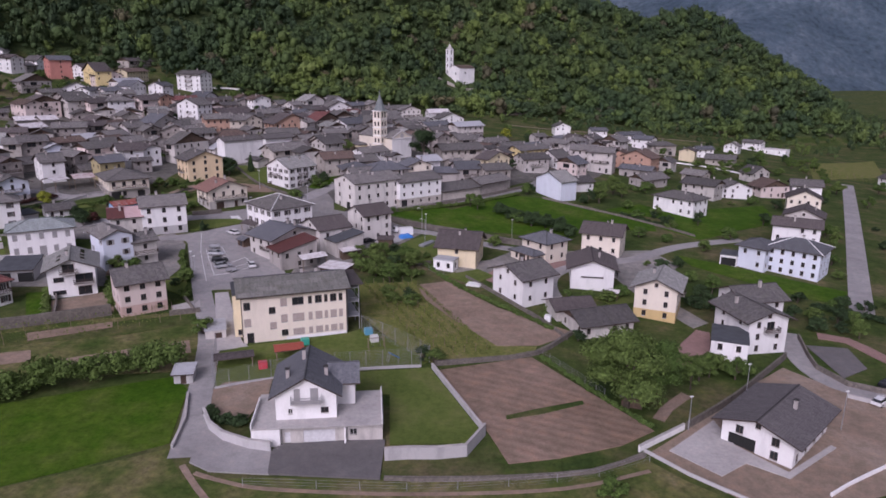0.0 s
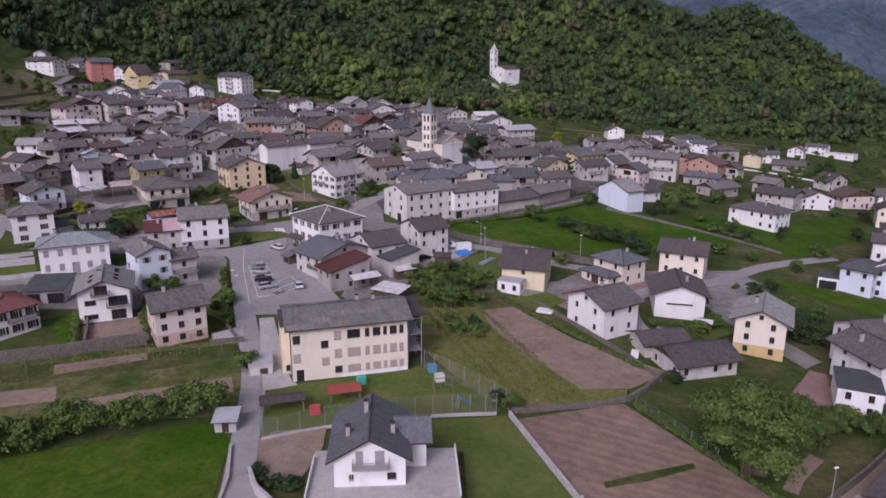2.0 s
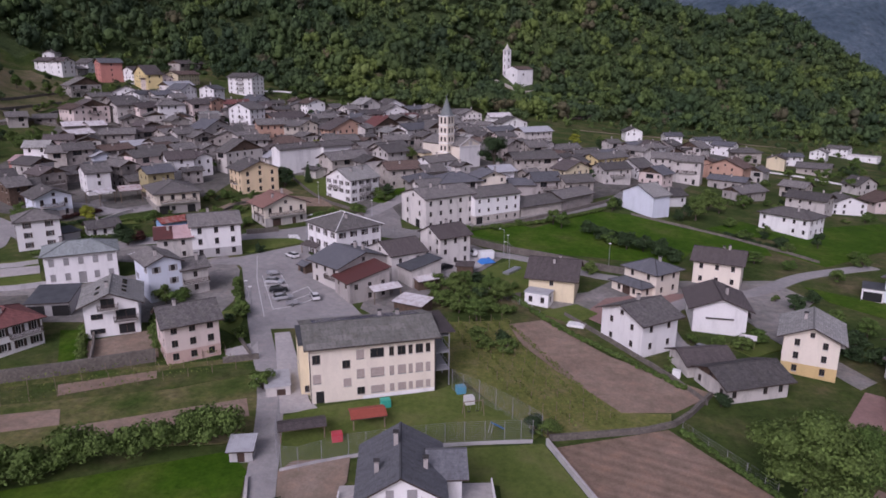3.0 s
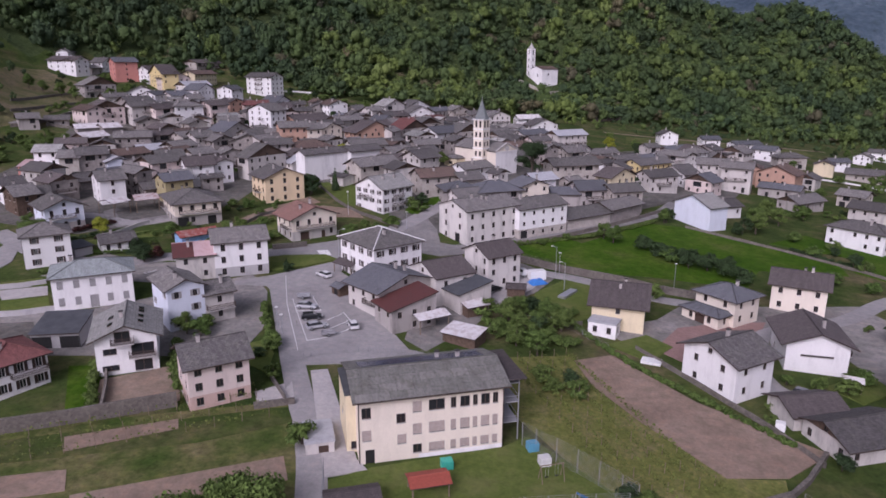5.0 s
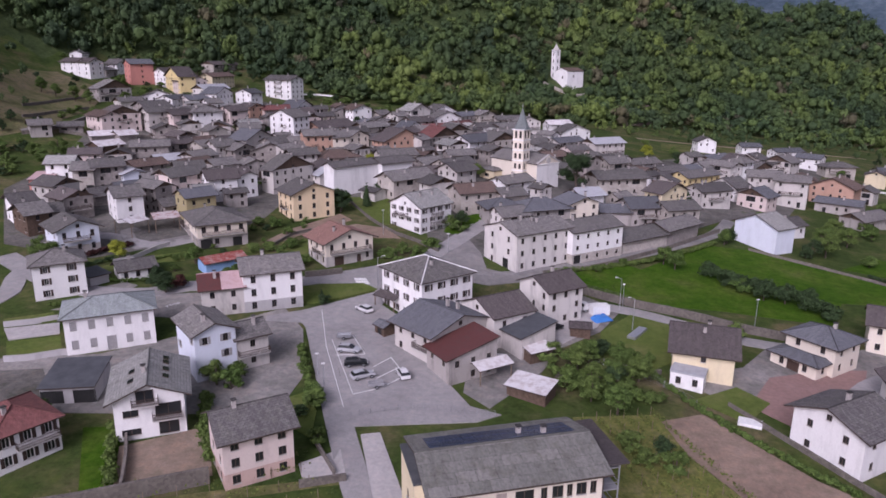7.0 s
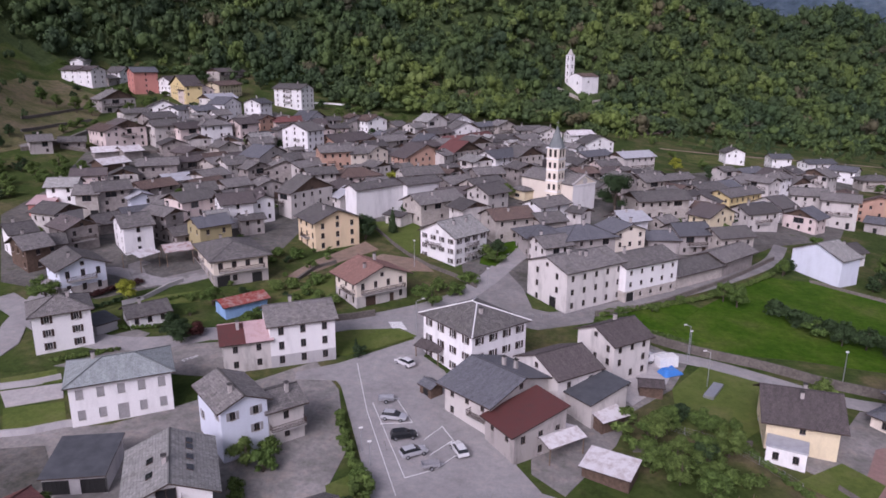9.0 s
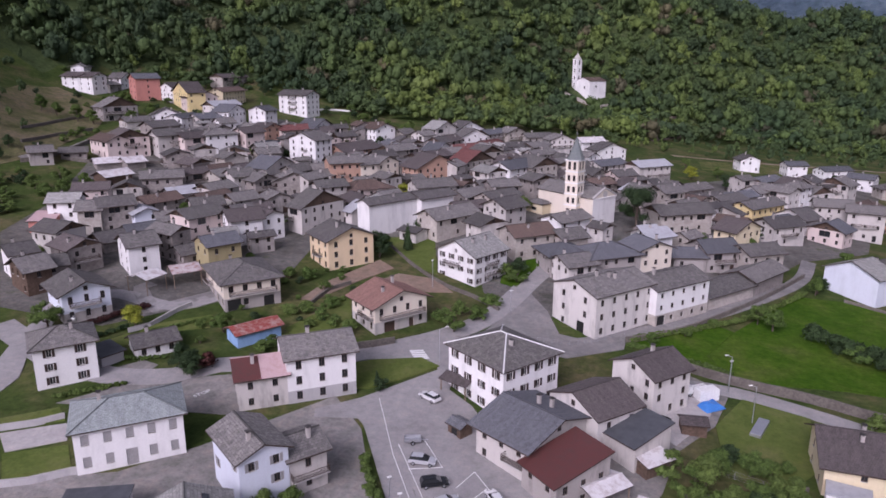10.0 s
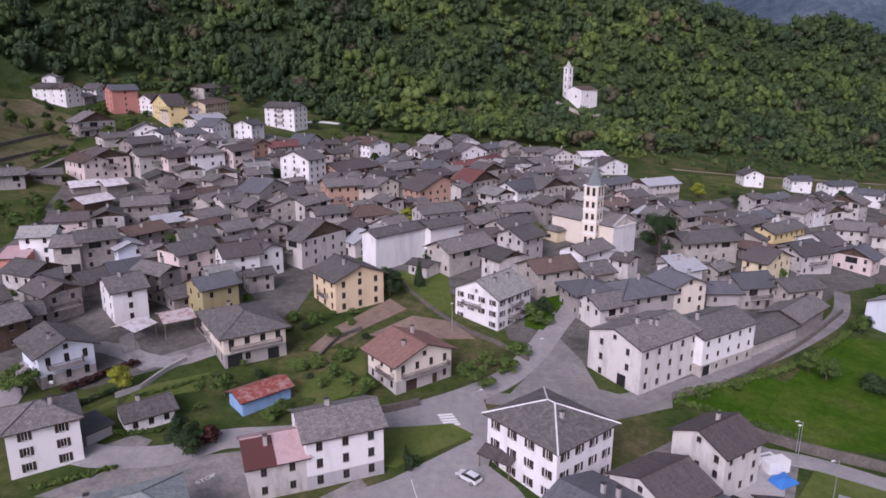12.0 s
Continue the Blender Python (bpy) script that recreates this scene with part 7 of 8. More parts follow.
spots = []
gxs, gys = np.arange(-560, 700, 7.5), np.arange(330, 1060, 7.5)
PX, PY = np.meshgrid(gxs, gys)
PX, PY = (PX + rng.uniform(-3, 3, PX.shape)).ravel(), (PY + rng.uniform(-3, 3, PY.shape)).ravel()
EDGE = np.interp(PX, [-800, -330, -247, -180, -136, -55, 0, 60, 110, 183, 260, 800], [300, 470, 510, 518, 485, 505, 518, 560, 600, 640, 685, 690])
DD, SS, ZZ = hill_depth(PX, PY), side_depth(PX, PY), ground(PX, PY)
U = rng.uniform(size=PX.shape)
for x, y, d, s, z, u, e in zip(PX, PY, DD, SS, ZZ, U, EDGE):
    dist = math.hypot(x, y)
    if (z - 60) / dist > 0.16 or d > 420:
        continue
    inside_wood = (y > e and hill_depth(x, y) > -140) if x < 330 else d > 6
    inside_wood = inside_wood or (s > 45 and y > 340)
    if x > 330 and d < -40 and not (y > 640 and u < 0.35 + 0.5 * noise.noise(Vector((x / 60, y / 25, 8)))):
        continue
    if not inside_wood:
        edge = d > (-120 if x < 330 else -400) and u < 0.30 + 0.3 * noise.noise(Vector((x / 25, y / 12, 2))) and x > -20
        terrace = s > 6 and u < 0.22 + 0.45 * noise.noise(Vector((x / 30, y / 30, 5)))
        if not (edge or terrace):
            continue
    if math.hypot(x - 3, y - 660) < 19 or (abs(x - 2) < 17 and 632 < y < 660 and u < 0.85):
        continue
    if abs(x - 66) < 24 and abs(y - 614) < 12 and u < 0.85:
        continue
    k = rng.uniform(0.55, 0.95) if rng.uniform() < 0.55 else rng.uniform(0.9, 1.65)
    patch = noise.noise(Vector((x / 45, y / 45, 0))) + 0.5 * noise.noise(Vector((x / 17, y / 17, 4)))
    t = min(1.0, max(0.0, 0.44 + 0.5 * patch + rng.normal() * 0.2 - (0.2 if x < -150 or y > 820 else 0)))
    if inside_wood and rng.uniform() < 0.025:
        t = 1.0
    spots.append((x, y, z - 0.5 + rng.uniform(0, 2.5), 7.0 * k if inside_wood else 2.8 * k, (10.0 if d > 0 else 7.5 if inside_wood else 5.0) * k * rng.uniform(0.8, 1.2), min(t, 0.92) if t < 1 else 1.0))
wood("woodland", spots, "dense spring-green broadleaf woodland on the steep hillside")

# ---- trees and shrubs ----
tree(29.8, 108.5, 16.5, M_LEAF, "r", "broad green deciduous tree")
tree(34.7, 111.6, 12.0, M_LEAF, "r", "broad green deciduous tree")
tree(48.4, 121.2, 5, M_LEAF, "r", "garden tree")
tree(53.1, 120.7, 5, M_LEAF, "r", "garden tree")
tree(43.2, 116.0, 5, M_LEAF, "r", "garden tree")
tree(22.3, 83.5, 4, M_LEAF, "r", "young bush on the verge")
tree(34.0, 220.6, 5, M_LEAF_D, "r", "dark shrub in the meadow")
tree(29.5, 221.5, 5.5, M_LEAF_D, "r", "dark shrub in the meadow")
tree(24.9, 222.4, 5, M_LEAF_D, "r", "dark shrub in the meadow")
tree(21.2, 226.8, 4.5, M_LEAF, "r", "shrub in the meadow")
tree(7.7, 238.6, 6, M_LEAF, "r", "bushy tree at the meadow wall")
tree(28.3, 266.8, 5, M_LEAF_D, "r", "tree behind the barn")
tree(55.3, 264.1, 8, M_LEAF, "r", "garden tree")
tree(64.7, 282.4, 8, M_LEAF, "r", "garden tree")
tree(64.9, 258.4, 4, M_LEAF, "r", "shrub")
tree(165.2, 388.6, 9, M_LEAF_D, "r", "dark tree by the road")
tree(177.6, 406.7, 7, M_LEAF, "r", "tree by the road")
tree(100.3, 328.7, 6, M_LEAF, "r", "tree")
tree(87.0, 149.2, 5, M_LEAF_D, "r", "dark shrub")
tree(88.7, 143.1, 5, M_LEAF, "r", "shrub")
tree(85.7, 155.8, 3.5, M_LEAF_D, "r", "dark hedge shrub")
tree(95.3, 162.6, 3.5, M_LEAF_D, "r", "dark hedge shrub")
tree(99.7, 160.6, 3.5, M_LEAF_D, "r", "dark hedge shrub")
tree(178.1, 297.5, 6, M_LEAF, "r", "roadside tree")
tree(210.8, 344.9, 7, M_LEAF, "r", "roadside tree")
tree(-16.1, 164.1, 5, M_LEAF, "r", "garden tree")
tree(-20.0, 167.5, 5, M_LEAF, "r", "garden tree")
tree(-12.7, 175.1, 4, M_LEAF, "r", "garden shrub")
tree(-5.7, 122.6, 3.5, M_LEAF_D, "r", "dark round shrub by the wall")
tree(57.6, 157.4, 4, M_LEAF_D, "r", "dark garden shrub")
tree(61.2, 156.1, 4, M_LEAF_D, "r", "dark garden shrub")
tree(36.8, 158.2, 3.5, M_LEAF, "r", "garden shrub")
tree(41.2, 162.6, 3.5, M_LEAF, "r", "garden shrub")
tree(32.3, 159.4, 3, M_LEAF, "r", "garden shrub")
tree(204.6, 425.6, 8, M_LEAF, "r", "orchard tree")
tree(217.4, 423.3, 8, M_LEAF, "r", "orchard tree")
tree(90.0, 222.4, 4, M_LEAF, "r", "shrub")
tree(111.3, 246.5, 5, M_LEAF_D, "r", "shrub")
tree(67.1, 214.0, 3.5, M_LEAF, "r", "shrub")
tree(128.1, 235.3, 5, M_LEAF, "r", "shrub by the house")
tree(111.6, 199.5, 4, M_LEAF, "r", "shrub by the house")
tree(-36.1, 98.6, 2.2, M_LEAF_D, "r", "dark hedge shrub")
tree(-39.2, 100.9, 2.2, M_LEAF_D, "r", "dark hedge shrub")
tree(-33.8, 98.5, 2.4, M_LEAF_D, "r", "dark hedge shrub")
tree(-19.6, 172.4, 5, M_LEAF, "r", "bushy garden tree")
tree(-15.3, 170.8, 5, M_LEAF, "r", "bushy garden tree")
tree(-10.9, 175.9, 5.5, M_LEAF, "r", "bushy garden tree")
tree(-13.6, 182.0, 5, M_LEAF, "r", "bushy garden tree")
tree(-22.8, 178.8, 3.5, M_LEAF, "r", "bushy garden tree")
tree(-9.7, 150.0, 3.5, M_LEAF, "r", "bushy shrub")
tree(-15.3, 154.4, 3.5, M_LEAF, "r", "bushy shrub")
tree(-104.1, 147.8, 4, M_LEAF, "r", "garden shrub with palm-like leaves")
tree(-79.6, 160.5, 4, M_LEAF, "r", "garden tree")
tree(-109.0, 195.5, 5, M_LEAF_D, "r", "dark conifer-like tree")
tree(-73.9, 197.1, 3, M_LEAF_D, "r", "clipped dark shrub")
tree(-64.8, 157.7, 4, M_LEAF, "r", "shrub beside the lane")
tree(-61.3, 148.4, 3, M_LEAF, "r", "shrub beside the lane")
tree(-50.8, 130.1, 4, M_LEAF, "r", "shrub beside the lane")
tree(-145.3, 207.5, 6.5, M_LEAF, "r", "broad garden tree")
tree(-129.1, 212.1, 5.5, M_LEAF_Y, "r", "bright yellow-green tree")
tree(-111.2, 197.4, 5.5, M_LEAF_D, "r", "dark purple-green tree")
tree(-108.0, 198.6, 4, M_LEAF_R, "r", "dark red-leaved shrub")
tree(-110.4, 213.2, 5, M_LEAF, "r", "garden tree")
tree(-80.9, 270.5, 8, M_LEAF_D, "c", "dark conifer")
tree(-87.5, 263.4, 7, M_LEAF_D, "r", "ivy-clad tree")
tree(-78.9, 285.8, 6, M_LEAF_D, "r", "dark shrub")
tree(-50.2, 253.2, 4, M_LEAF, "r", "rounded green bush")
tree(-54.0, 257.0, 4, M_LEAF, "r", "rounded green bush")
tree(-63.3, 222.9, 5, M_LEAF, "r", "garden tree")
tree(-58.3, 230.3, 4, M_LEAF, "r", "garden shrub")
tree(-67.4, 228.8, 3, M_LEAF, "r", "garden shrub")
tree(27.2, 265.4, 5, M_LEAF, "r", "clipped round bush")
tree(5.3, 241.6, 5, M_LEAF, "r", "bushy tree at the meadow edge")
tree(-13.2, 231.2, 2.5, M_LEAF, "r", "bramble at the meadow edge")
tree(-21.1, 226.7, 2.5, M_LEAF, "r", "bramble at the meadow edge")
tree(-5.7, 237.1, 2.5, M_LEAF, "r", "bramble at the meadow edge")
tree(19.9, 296.5, 5, M_LEAF, "r", "garden bush")
tree(13.8, 290.5, 4, M_LEAF, "r", "garden bush")
tree(-14.0, 299.0, 14, M_LEAF_D, "r", "large chestnut tree beside the church")
tree(-90.6, 321.4, 6, M_LEAF_Y, "r", "light green garden tree")
tree(-96.2, 334.2, 5, M_LEAF_D, "r", "dark red-green tree")
tree(-88.3, 325.2, 6, M_LEAF_D, "r", "dark tree")
tree(-49.1, 309.8, 6, M_LEAF, "r", "tree behind the houses")
tree(-75.2, 199.3, 3, M_LEAF_D, "c", "clipped conical shrub")
tree(-92.6, 223.4, 3, M_LEAF, "r", "garden shrub")
tree(-96.7, 226.2, 3, M_LEAF, "r", "garden shrub")
tree(-88.7, 220.8, 3, M_LEAF, "r", "garden shrub")
tree(-98.5, 209.4, 3, M_LEAF, "r", "garden shrub")
tree(-99.7, 206.5, 3, M_LEAF, "r", "garden shrub")
tree(-85.2, 219.3, 3, M_LEAF, "r", "garden shrub")
tree(-159.6, 360.3, 6, M_LEAF, "r", "tree between houses")
tree(-130.4, 382.6, 5, M_LEAF, "r", "tree between houses")
tree(-132.7, 403.4, 5, M_LEAF, "r", "tree")
tree(-124.9, 390.5, 5, M_LEAF, "r", "tree")
tree(-90.0, 451.4, 7, M_LEAF, "r", "tree at the wood edge")
tree(-100.6, 420.4, 7, M_LEAF, "r", "tree")
tree(-111.5, 441.0, 7, M_LEAF, "r", "tree")
tree(29.7, 417.9, 7, M_LEAF_Y, "r", "light green tree")
tree(40.9, 401.8, 7, M_LEAF_D, "r", "dark tree")
tree(32.7, 444.2, 6, M_LEAF, "r", "tree")
tree(45.4, 432.3, 6, M_LEAF, "r", "tree")
tree(2.3, 302.0, 3.5, M_LEAF_D, "c", "small dark conifer")
tree(6.4, 299.3, 3, M_LEAF, "r", "garden shrub")
tree(-255.7, 390.9, 8, M_LEAF, "r", "hillside tree")
tree(-266.7, 392.3, 7, M_LEAF, "r", "hillside tree")
tree(-247.9, 390.5, 7, M_LEAF, "r", "hillside tree")
tree(-274.6, 392.9, 8, M_LEAF, "r", "hillside tree")
tree(-262.5, 444.2, 7, M_LEAF, "r", "hillside tree")
tree(-234.1, 417.6, 7, M_LEAF, "r", "hillside tree")
tree(-236.0, 403.5, 6, M_LEAF, "r", "hillside tree")
tree(-200.0, 286.1, 6, M_LEAF, "r", "hillside tree")
tree(-197.1, 292.1, 6, M_LEAF, "r", "hillside tree")
tree(-195.5, 300.9, 6, M_LEAF, "r", "hillside tree")
tree(-207.9, 305.9, 6, M_LEAF, "r", "hillside tree")
tree(-208.9, 294.0, 6, M_LEAF, "r", "hillside tree")
tree(-172.2, 244.4, 5, M_LEAF, "r", "tree")
tree(-208.5, 507.7, 8, M_LEAF_D, "r", "tree at the wood edge")
tree(-243.4, 501.8, 8, M_LEAF_D, "r", "tree at the wood edge")
tree(-159.2, 472.8, 6, M_LEAF_D, "r", "tree at the wood edge")
tree(-26.6, 180.8, 4.5, M_LEAF, "r", "bushy garden tree")
tree(-19.4, 180.5, 5, M_LEAF, "r", "bushy garden tree")
tree(-15.7, 173.5, 5, M_LEAF, "r", "bushy garden tree")
tree(-23.7, 170.7, 4, M_LEAF, "r", "bushy garden tree")
tree(-11.1, 182.0, 3, M_LEAF, "r", "slim garden tree")
tree(-7.8, 184.3, 2.5, M_LEAF, "r", "garden shrub")
tree(-80.2, 165.3, 3.5, M_LEAF, "r", "garden shrub")

for x, y, h in ((-62.9, 231.8, 4), (-66.2, 227.8, 3.5), (-49.9, 257.6, 5), (24.3, 308.0, 5), (-96.1, 238.8, 3), (-101.4, 244.9, 4), (-106.8, 245.3, 3), (-87.8, 266.1, 7), (-99.5, 224.0, 3), (-91.7, 229.4, 3.2), (-85.2, 216.3, 3), (-55.9, 238.3, 4),
                (-82.5, 161.4, 4.8), (-66.0, 154.5, 2.5), (-65.5, 160.0, 3), (-21.6, 178.2, 5.5), (-16.8, 184.5, 4), (-15.6, 171.7, 4.6), (-19.9, 168.7, 4), (-10.7, 154.2, 3), (-13.7, 150.5, 3.2), (11.8, 198.6, 4), (21.7, 150.9, 2), (27.3, 160.2, 2.5),
                (50.7, 262.4, 6), (57.5, 272.6, 7), (67.3, 278.3, 7), (73.5, 232.3, 4), (85.4, 239.4, 5), (76.2, 205.8, 4), (147.3, 351.9, 7), (188.8, 437.4, 9), (91.4, 226.2, 4), (74.0, 252.5, 4), (46.0, 292.7, 5), (191.1, 358.7, 7), (182.5, 331.4, 7),
                (86.5, 146.0, 3), (92.0, 151.5, 3.5), (83.2, 152.0, 4), (65.3, 168.0, 5), (61.0, 163.5, 4.5), (20.0, 146.6, 2), (25.9, 135.0, 3), (38.2, 124.0, 4), (46.0, 119.6, 4.6), (50.5, 123.6, 4.2), (-3.8, 121.9, 3.6)):
    tree(x, y, h, M_LEAF_D if (int(x) + int(y)) % 4 == 0 else M_LEAF, "r", "garden shrub" if h < 4.6 else "garden tree")


def greenery(poly, count, low, high, seed, gap):
    """Shrubs and small trees in the free ground of a quarter, clear of houses, lanes and fields."""
    rnd = random.Random(seed)
    xs, ys = [p[0] for p in poly], [p[1] for p in poly]
    done = 0
    for _ in range(count * 40):
        x, y = rnd.uniform(min(xs), max(xs)), rnd.uniform(min(ys), max(ys))
        spot = (np.float64(x), np.float64(y))
        if not inside(*spot, poly) or any(inside(*spot, k) for k in KEEP) or any(math.hypot(x - a, y - b) < c + gap for a, b, c in taken) or any(abs(x - a) < c + 1.6 and abs(y - b) < c + 1.6 for a, b, c in ROADS):
            continue
        tree(round(x, 1), round(y, 1), rnd.uniform(low, high), rnd.choice((M_LEAF, M_LEAF, M_LEAF, M_LEAF_D)), "r", "shrub")
        taken.append((x, y, 1.0))
        done += 1
        if done >= count:
            break


greenery([(36, 160), (70, 140), (110, 150), (150, 230), (185, 330), (130, 335), (60, 300), (36, 250)], 55, 2.0, 4.5, 3, 1.5)
greenery([(60, 350), (170, 330), (240, 450), (250, 560), (120, 490)], 35, 3.5, 6.5, 4, 2.0)
greenery([(-235, 320), (-250, 400), (-300, 440), (-330, 480), (-270, 505), (-215, 480), (-205, 430), (-222, 380)], 50, 2.5, 4.5, 5, 2.5)
greenery([(-130, 205), (-100, 203), (-85, 215), (-90, 262), (-105, 250), (-116, 216)], 22, 1.4, 2.8, 6, 1.5)
greenery(OLD_TOWN, 50, 2.0, 4.4, 7, 0.2)
greenery([(-60, 400), (-90, 470), (-160, 490), (-140, 430), (-110, 400)], 18, 4.0, 7.0, 8, 1.0)
greenery([(-200, 270), (-225, 320), (-250, 330), (-235, 280), (-205, 255)], 24, 2.5, 5.5, 9, 1.5)

# ---- fences, vines, lamps, cars and small things ----
def fence(pts, h, gap, label, mat=M_RAIL_G, wires=(0.3, 1.0), r=0.04):
    top = tagged(new("fence"), label, "fence", "fences")
    line = path_points(pts, gap)
    bm = bmesh.new()
    tube(bm, (0, 0, -0.4), (0, 0, h), r, r, 6)
    me = bpy.data.meshes.new("post")
    bm.to_mesh(me)
    bm.free()
    me.materials.append(mat)
    for p in line:
        shared("post", me, top, pose(p.x, p.y, gz(p.x, p.y)))
    for f in wires:
        bm = bmesh.new()
        for a, b in zip(line, line[1:]):
            tube(bm, (a.x, a.y, gz(a.x, a.y) + h * f), (b.x, b.y, gz(b.x, b.y) + h * f), 0.016, 0.016, 4)
        bmesh.ops.remove_doubles(bm, verts=bm.verts[:], dist=0.011)
        part("wire", bm, mat, top)
    return top


def vines(origin, along, across, n, length, gap, label, leaf, dens=1.3, h=1.5):
    """Rows of vines on stakes."""
    rng = np.random.default_rng(int(abs(origin[0] * 3) + n))
    o, a, c = Vector(origin), Vector(along).normalized(), Vector(across).normalized()
    V, F = [], []
    bm = bmesh.new()
    for i in range(n):
        s = o + c * (gap * i)
        L = length(i) if callable(length) else length
        for k in range(int(L / 4) + 1):
            p = s + a * (4 * k)
            z = gz(p.x, p.y)
            tube(bm, (p.x, p.y, z - 0.3), (p.x, p.y, z + h + 0.3), 0.06, 0.05, 4)
        m = int(L * dens * 2)
        for _ in range(m):
            p = s + a * rng.uniform(0, L)
            z = gz(p.x, p.y) + rng.uniform(0.5, h)
            d = rng.normal(size=3)
            d /= np.linalg.norm(d)
            b = np.cross(d, rng.normal(size=3))
            b /= np.linalg.norm(b)
            q = np.array([p.x + rng.normal() * 0.15, p.y + rng.normal() * 0.15, z])
            w = rng.uniform(0.07, 0.15)
            j = len(V)
            V += [tuple(q - d * w - b * w), tuple(q + d * w - b * w), tuple(q + d * w + b * w), tuple(q - d * w + b * w)]
            F.append((j, j + 1, j + 2, j + 3))
    tagged(part("vine_stakes", bm, M_TIMBER), "rows of weathered vineyard stakes", "stakes", kind="stuff")
    tagged(new("vines", mesh_from("vines", V, F, [leaf])), label, "vines", kind="stuff")


PAINT = {c: plain(c + " car paint", v, 0.25, 0.2, 0.03) for c, v in (("silver", (0.5, 0.51, 0.53)), ("white", (0.78, 0.78, 0.78)), ("black", (0.02, 0.022, 0.025)), ("grey", (0.2, 0.21, 0.23)))}
CAR_PARTS = {}


def car_part(kind):
    if kind in CAR_PARTS:
        return CAR_PARTS[kind]
    bm = bmesh.new()
    if kind == "wheel":
        for r, y0, y1, mi in ((0.32, -0.1, 0.1, 0), (0.19, -0.112, 0.112, 1)):
            tube(bm, (0, y0, 0), (0, y1, 0), r, r, 14, mi)
        mats = [M_BLACK, M_METAL]
    else:
        if kind == "body":
            prof = [(-2.05, 0.3, 0.86), (-2.1, 0.55, 0.9), (-2.0, 0.92, 0.86), (-1.2, 0.98, 0.88), (0.75, 0.95, 0.88), (1.7, 0.82, 0.85), (2.08, 0.62, 0.8), (2.1, 0.34, 0.78)]
        elif kind == "cabin":
            prof = [(-2.0, 0.9, 0.80), (-1.75, 1.38, 0.66), (-0.2, 1.46, 0.66), (0.25, 1.42, 0.66), (1.05, 0.92, 0.78)]
        else:
            prof = [(-1.72, 1.385, 0.63), (-0.2, 1.475, 0.65), (0.2, 1.435, 0.63), (0.1, 1.41, 0.6), (-1.6, 1.36, 0.6)]
        a = [bm.verts.new((x, -w, z)) for x, z, w in prof]
        b = [bm.verts.new((x, w, z)) for x, z, w in prof]
        n = len(prof)
        for i in range(n):
            bm.faces.new((a[i], a[(i + 1) % n], b[(i + 1) % n], b[i]))
        bm.faces.new(a[::-1])
        bm.faces.new(b)
        bmesh.ops.recalc_face_normals(bm, faces=bm.faces[:])
        bmesh.ops.bevel(bm, geom=bm.edges[:], offset=0.05, segments=2, affect="EDGES")
        mats = [M_GLASS] if kind == "cabin" else []
    me = bpy.data.meshes.new(kind)
    bm.to_mesh(me)
    bm.free()
    for m in mats:
        me.materials.append(m)
    CAR_PARTS[kind] = me
    return me


def car(x, y, rz, colour, label="", lift=0.2):
    top = tagged(new("car"), label or f"{colour} parked hatchback car on grey asphalt", "car", "parked cars")
    top.matrix_basis = pose(x, y, gz(x, y) + lift, 0, 0, rz)
    for k in ("body", "cabin", "roof_panel"):
        key = (k, colour)
        if key not in CAR_PARTS:
            me = car_part(k).copy()
            if k != "cabin":
                me.materials.append(PAINT[colour])
            CAR_PARTS[key] = me
        shared(k, CAR_PARTS[key], top, Matrix())
    for px in (-1.3, 1.32):
        for py in (-0.8, 0.8):
            shared("wheel", car_part("wheel"), top, pose(px, py, 0.32))
    for py in (-0.58, 0.58):
        bm = bmesh.new()
        box(bm, 2.02, 2.1, py - 0.17, py + 0.17, 0.6, 0.72)
        part("headlight", bm, M_WHITE, top)
    return top


def lamp(x, y, h, arm, rz, label="slim grey street lamp"):
    top = tagged(new("street_lamp"), label + " beside the lane", "street lamp", "street lamps")
    top.matrix_basis = pose(x, y, gz(x, y), 0, 0, rz)
    bm = bmesh.new()
    tube(bm, (0, 0, -0.4), (0, 0, h), 0.09, 0.05, 8)
    part("pole", bm, M_METAL, top)
    if arm:
        bm = bmesh.new()
        tube(bm, (0, 0, h - 0.05), (arm, 0, h + 0.35), 0.045, 0.035, 6)
        part("arm", bm, M_METAL, top)
    bm = bmesh.new()
    vs = box(bm, arm - 0.3, arm + 0.35, -0.14, 0.14, h + 0.3 if arm else h, h + 0.45 if arm else h + 0.2)
    bmesh.ops.bevel(bm, geom=bm.edges[:], offset=0.04, segments=2, affect="EDGES")
    part("lamp_head", bm, M_WHITE, top)
    return top


def stripe(name, a, b, width, lift=0.2, label="white painted line on asphalt"):
    return ribbon(name, [a, b], width, M_WHITE, label, "road marking", lift)


def porch(x, y, rz, w, d, h, roof, label, name="porch"):
    """An open shelter: four posts, beams and a pitched roof."""
    top = tagged(new(name), label, name.replace("_", " "), "sheds and shelters")
    top.matrix_basis = pose(x, y, gz(x, y) + 0.1, 0, 0, rz)
    for sx in (-1, 1):
        for sy in (-1, 1):
            bm = bmesh.new()
            box(bm, sx * w / 2 - 0.08, sx * w / 2 + 0.08, sy * d / 2 - 0.08, sy * d / 2 + 0.08, -0.5, h)
            part("post", bm, M_TIMBER, top)
    roof_gable(w, d, h, 16, 0.4, 0.4, True, [roof, M_EAVE], top, 0.12)
    return top


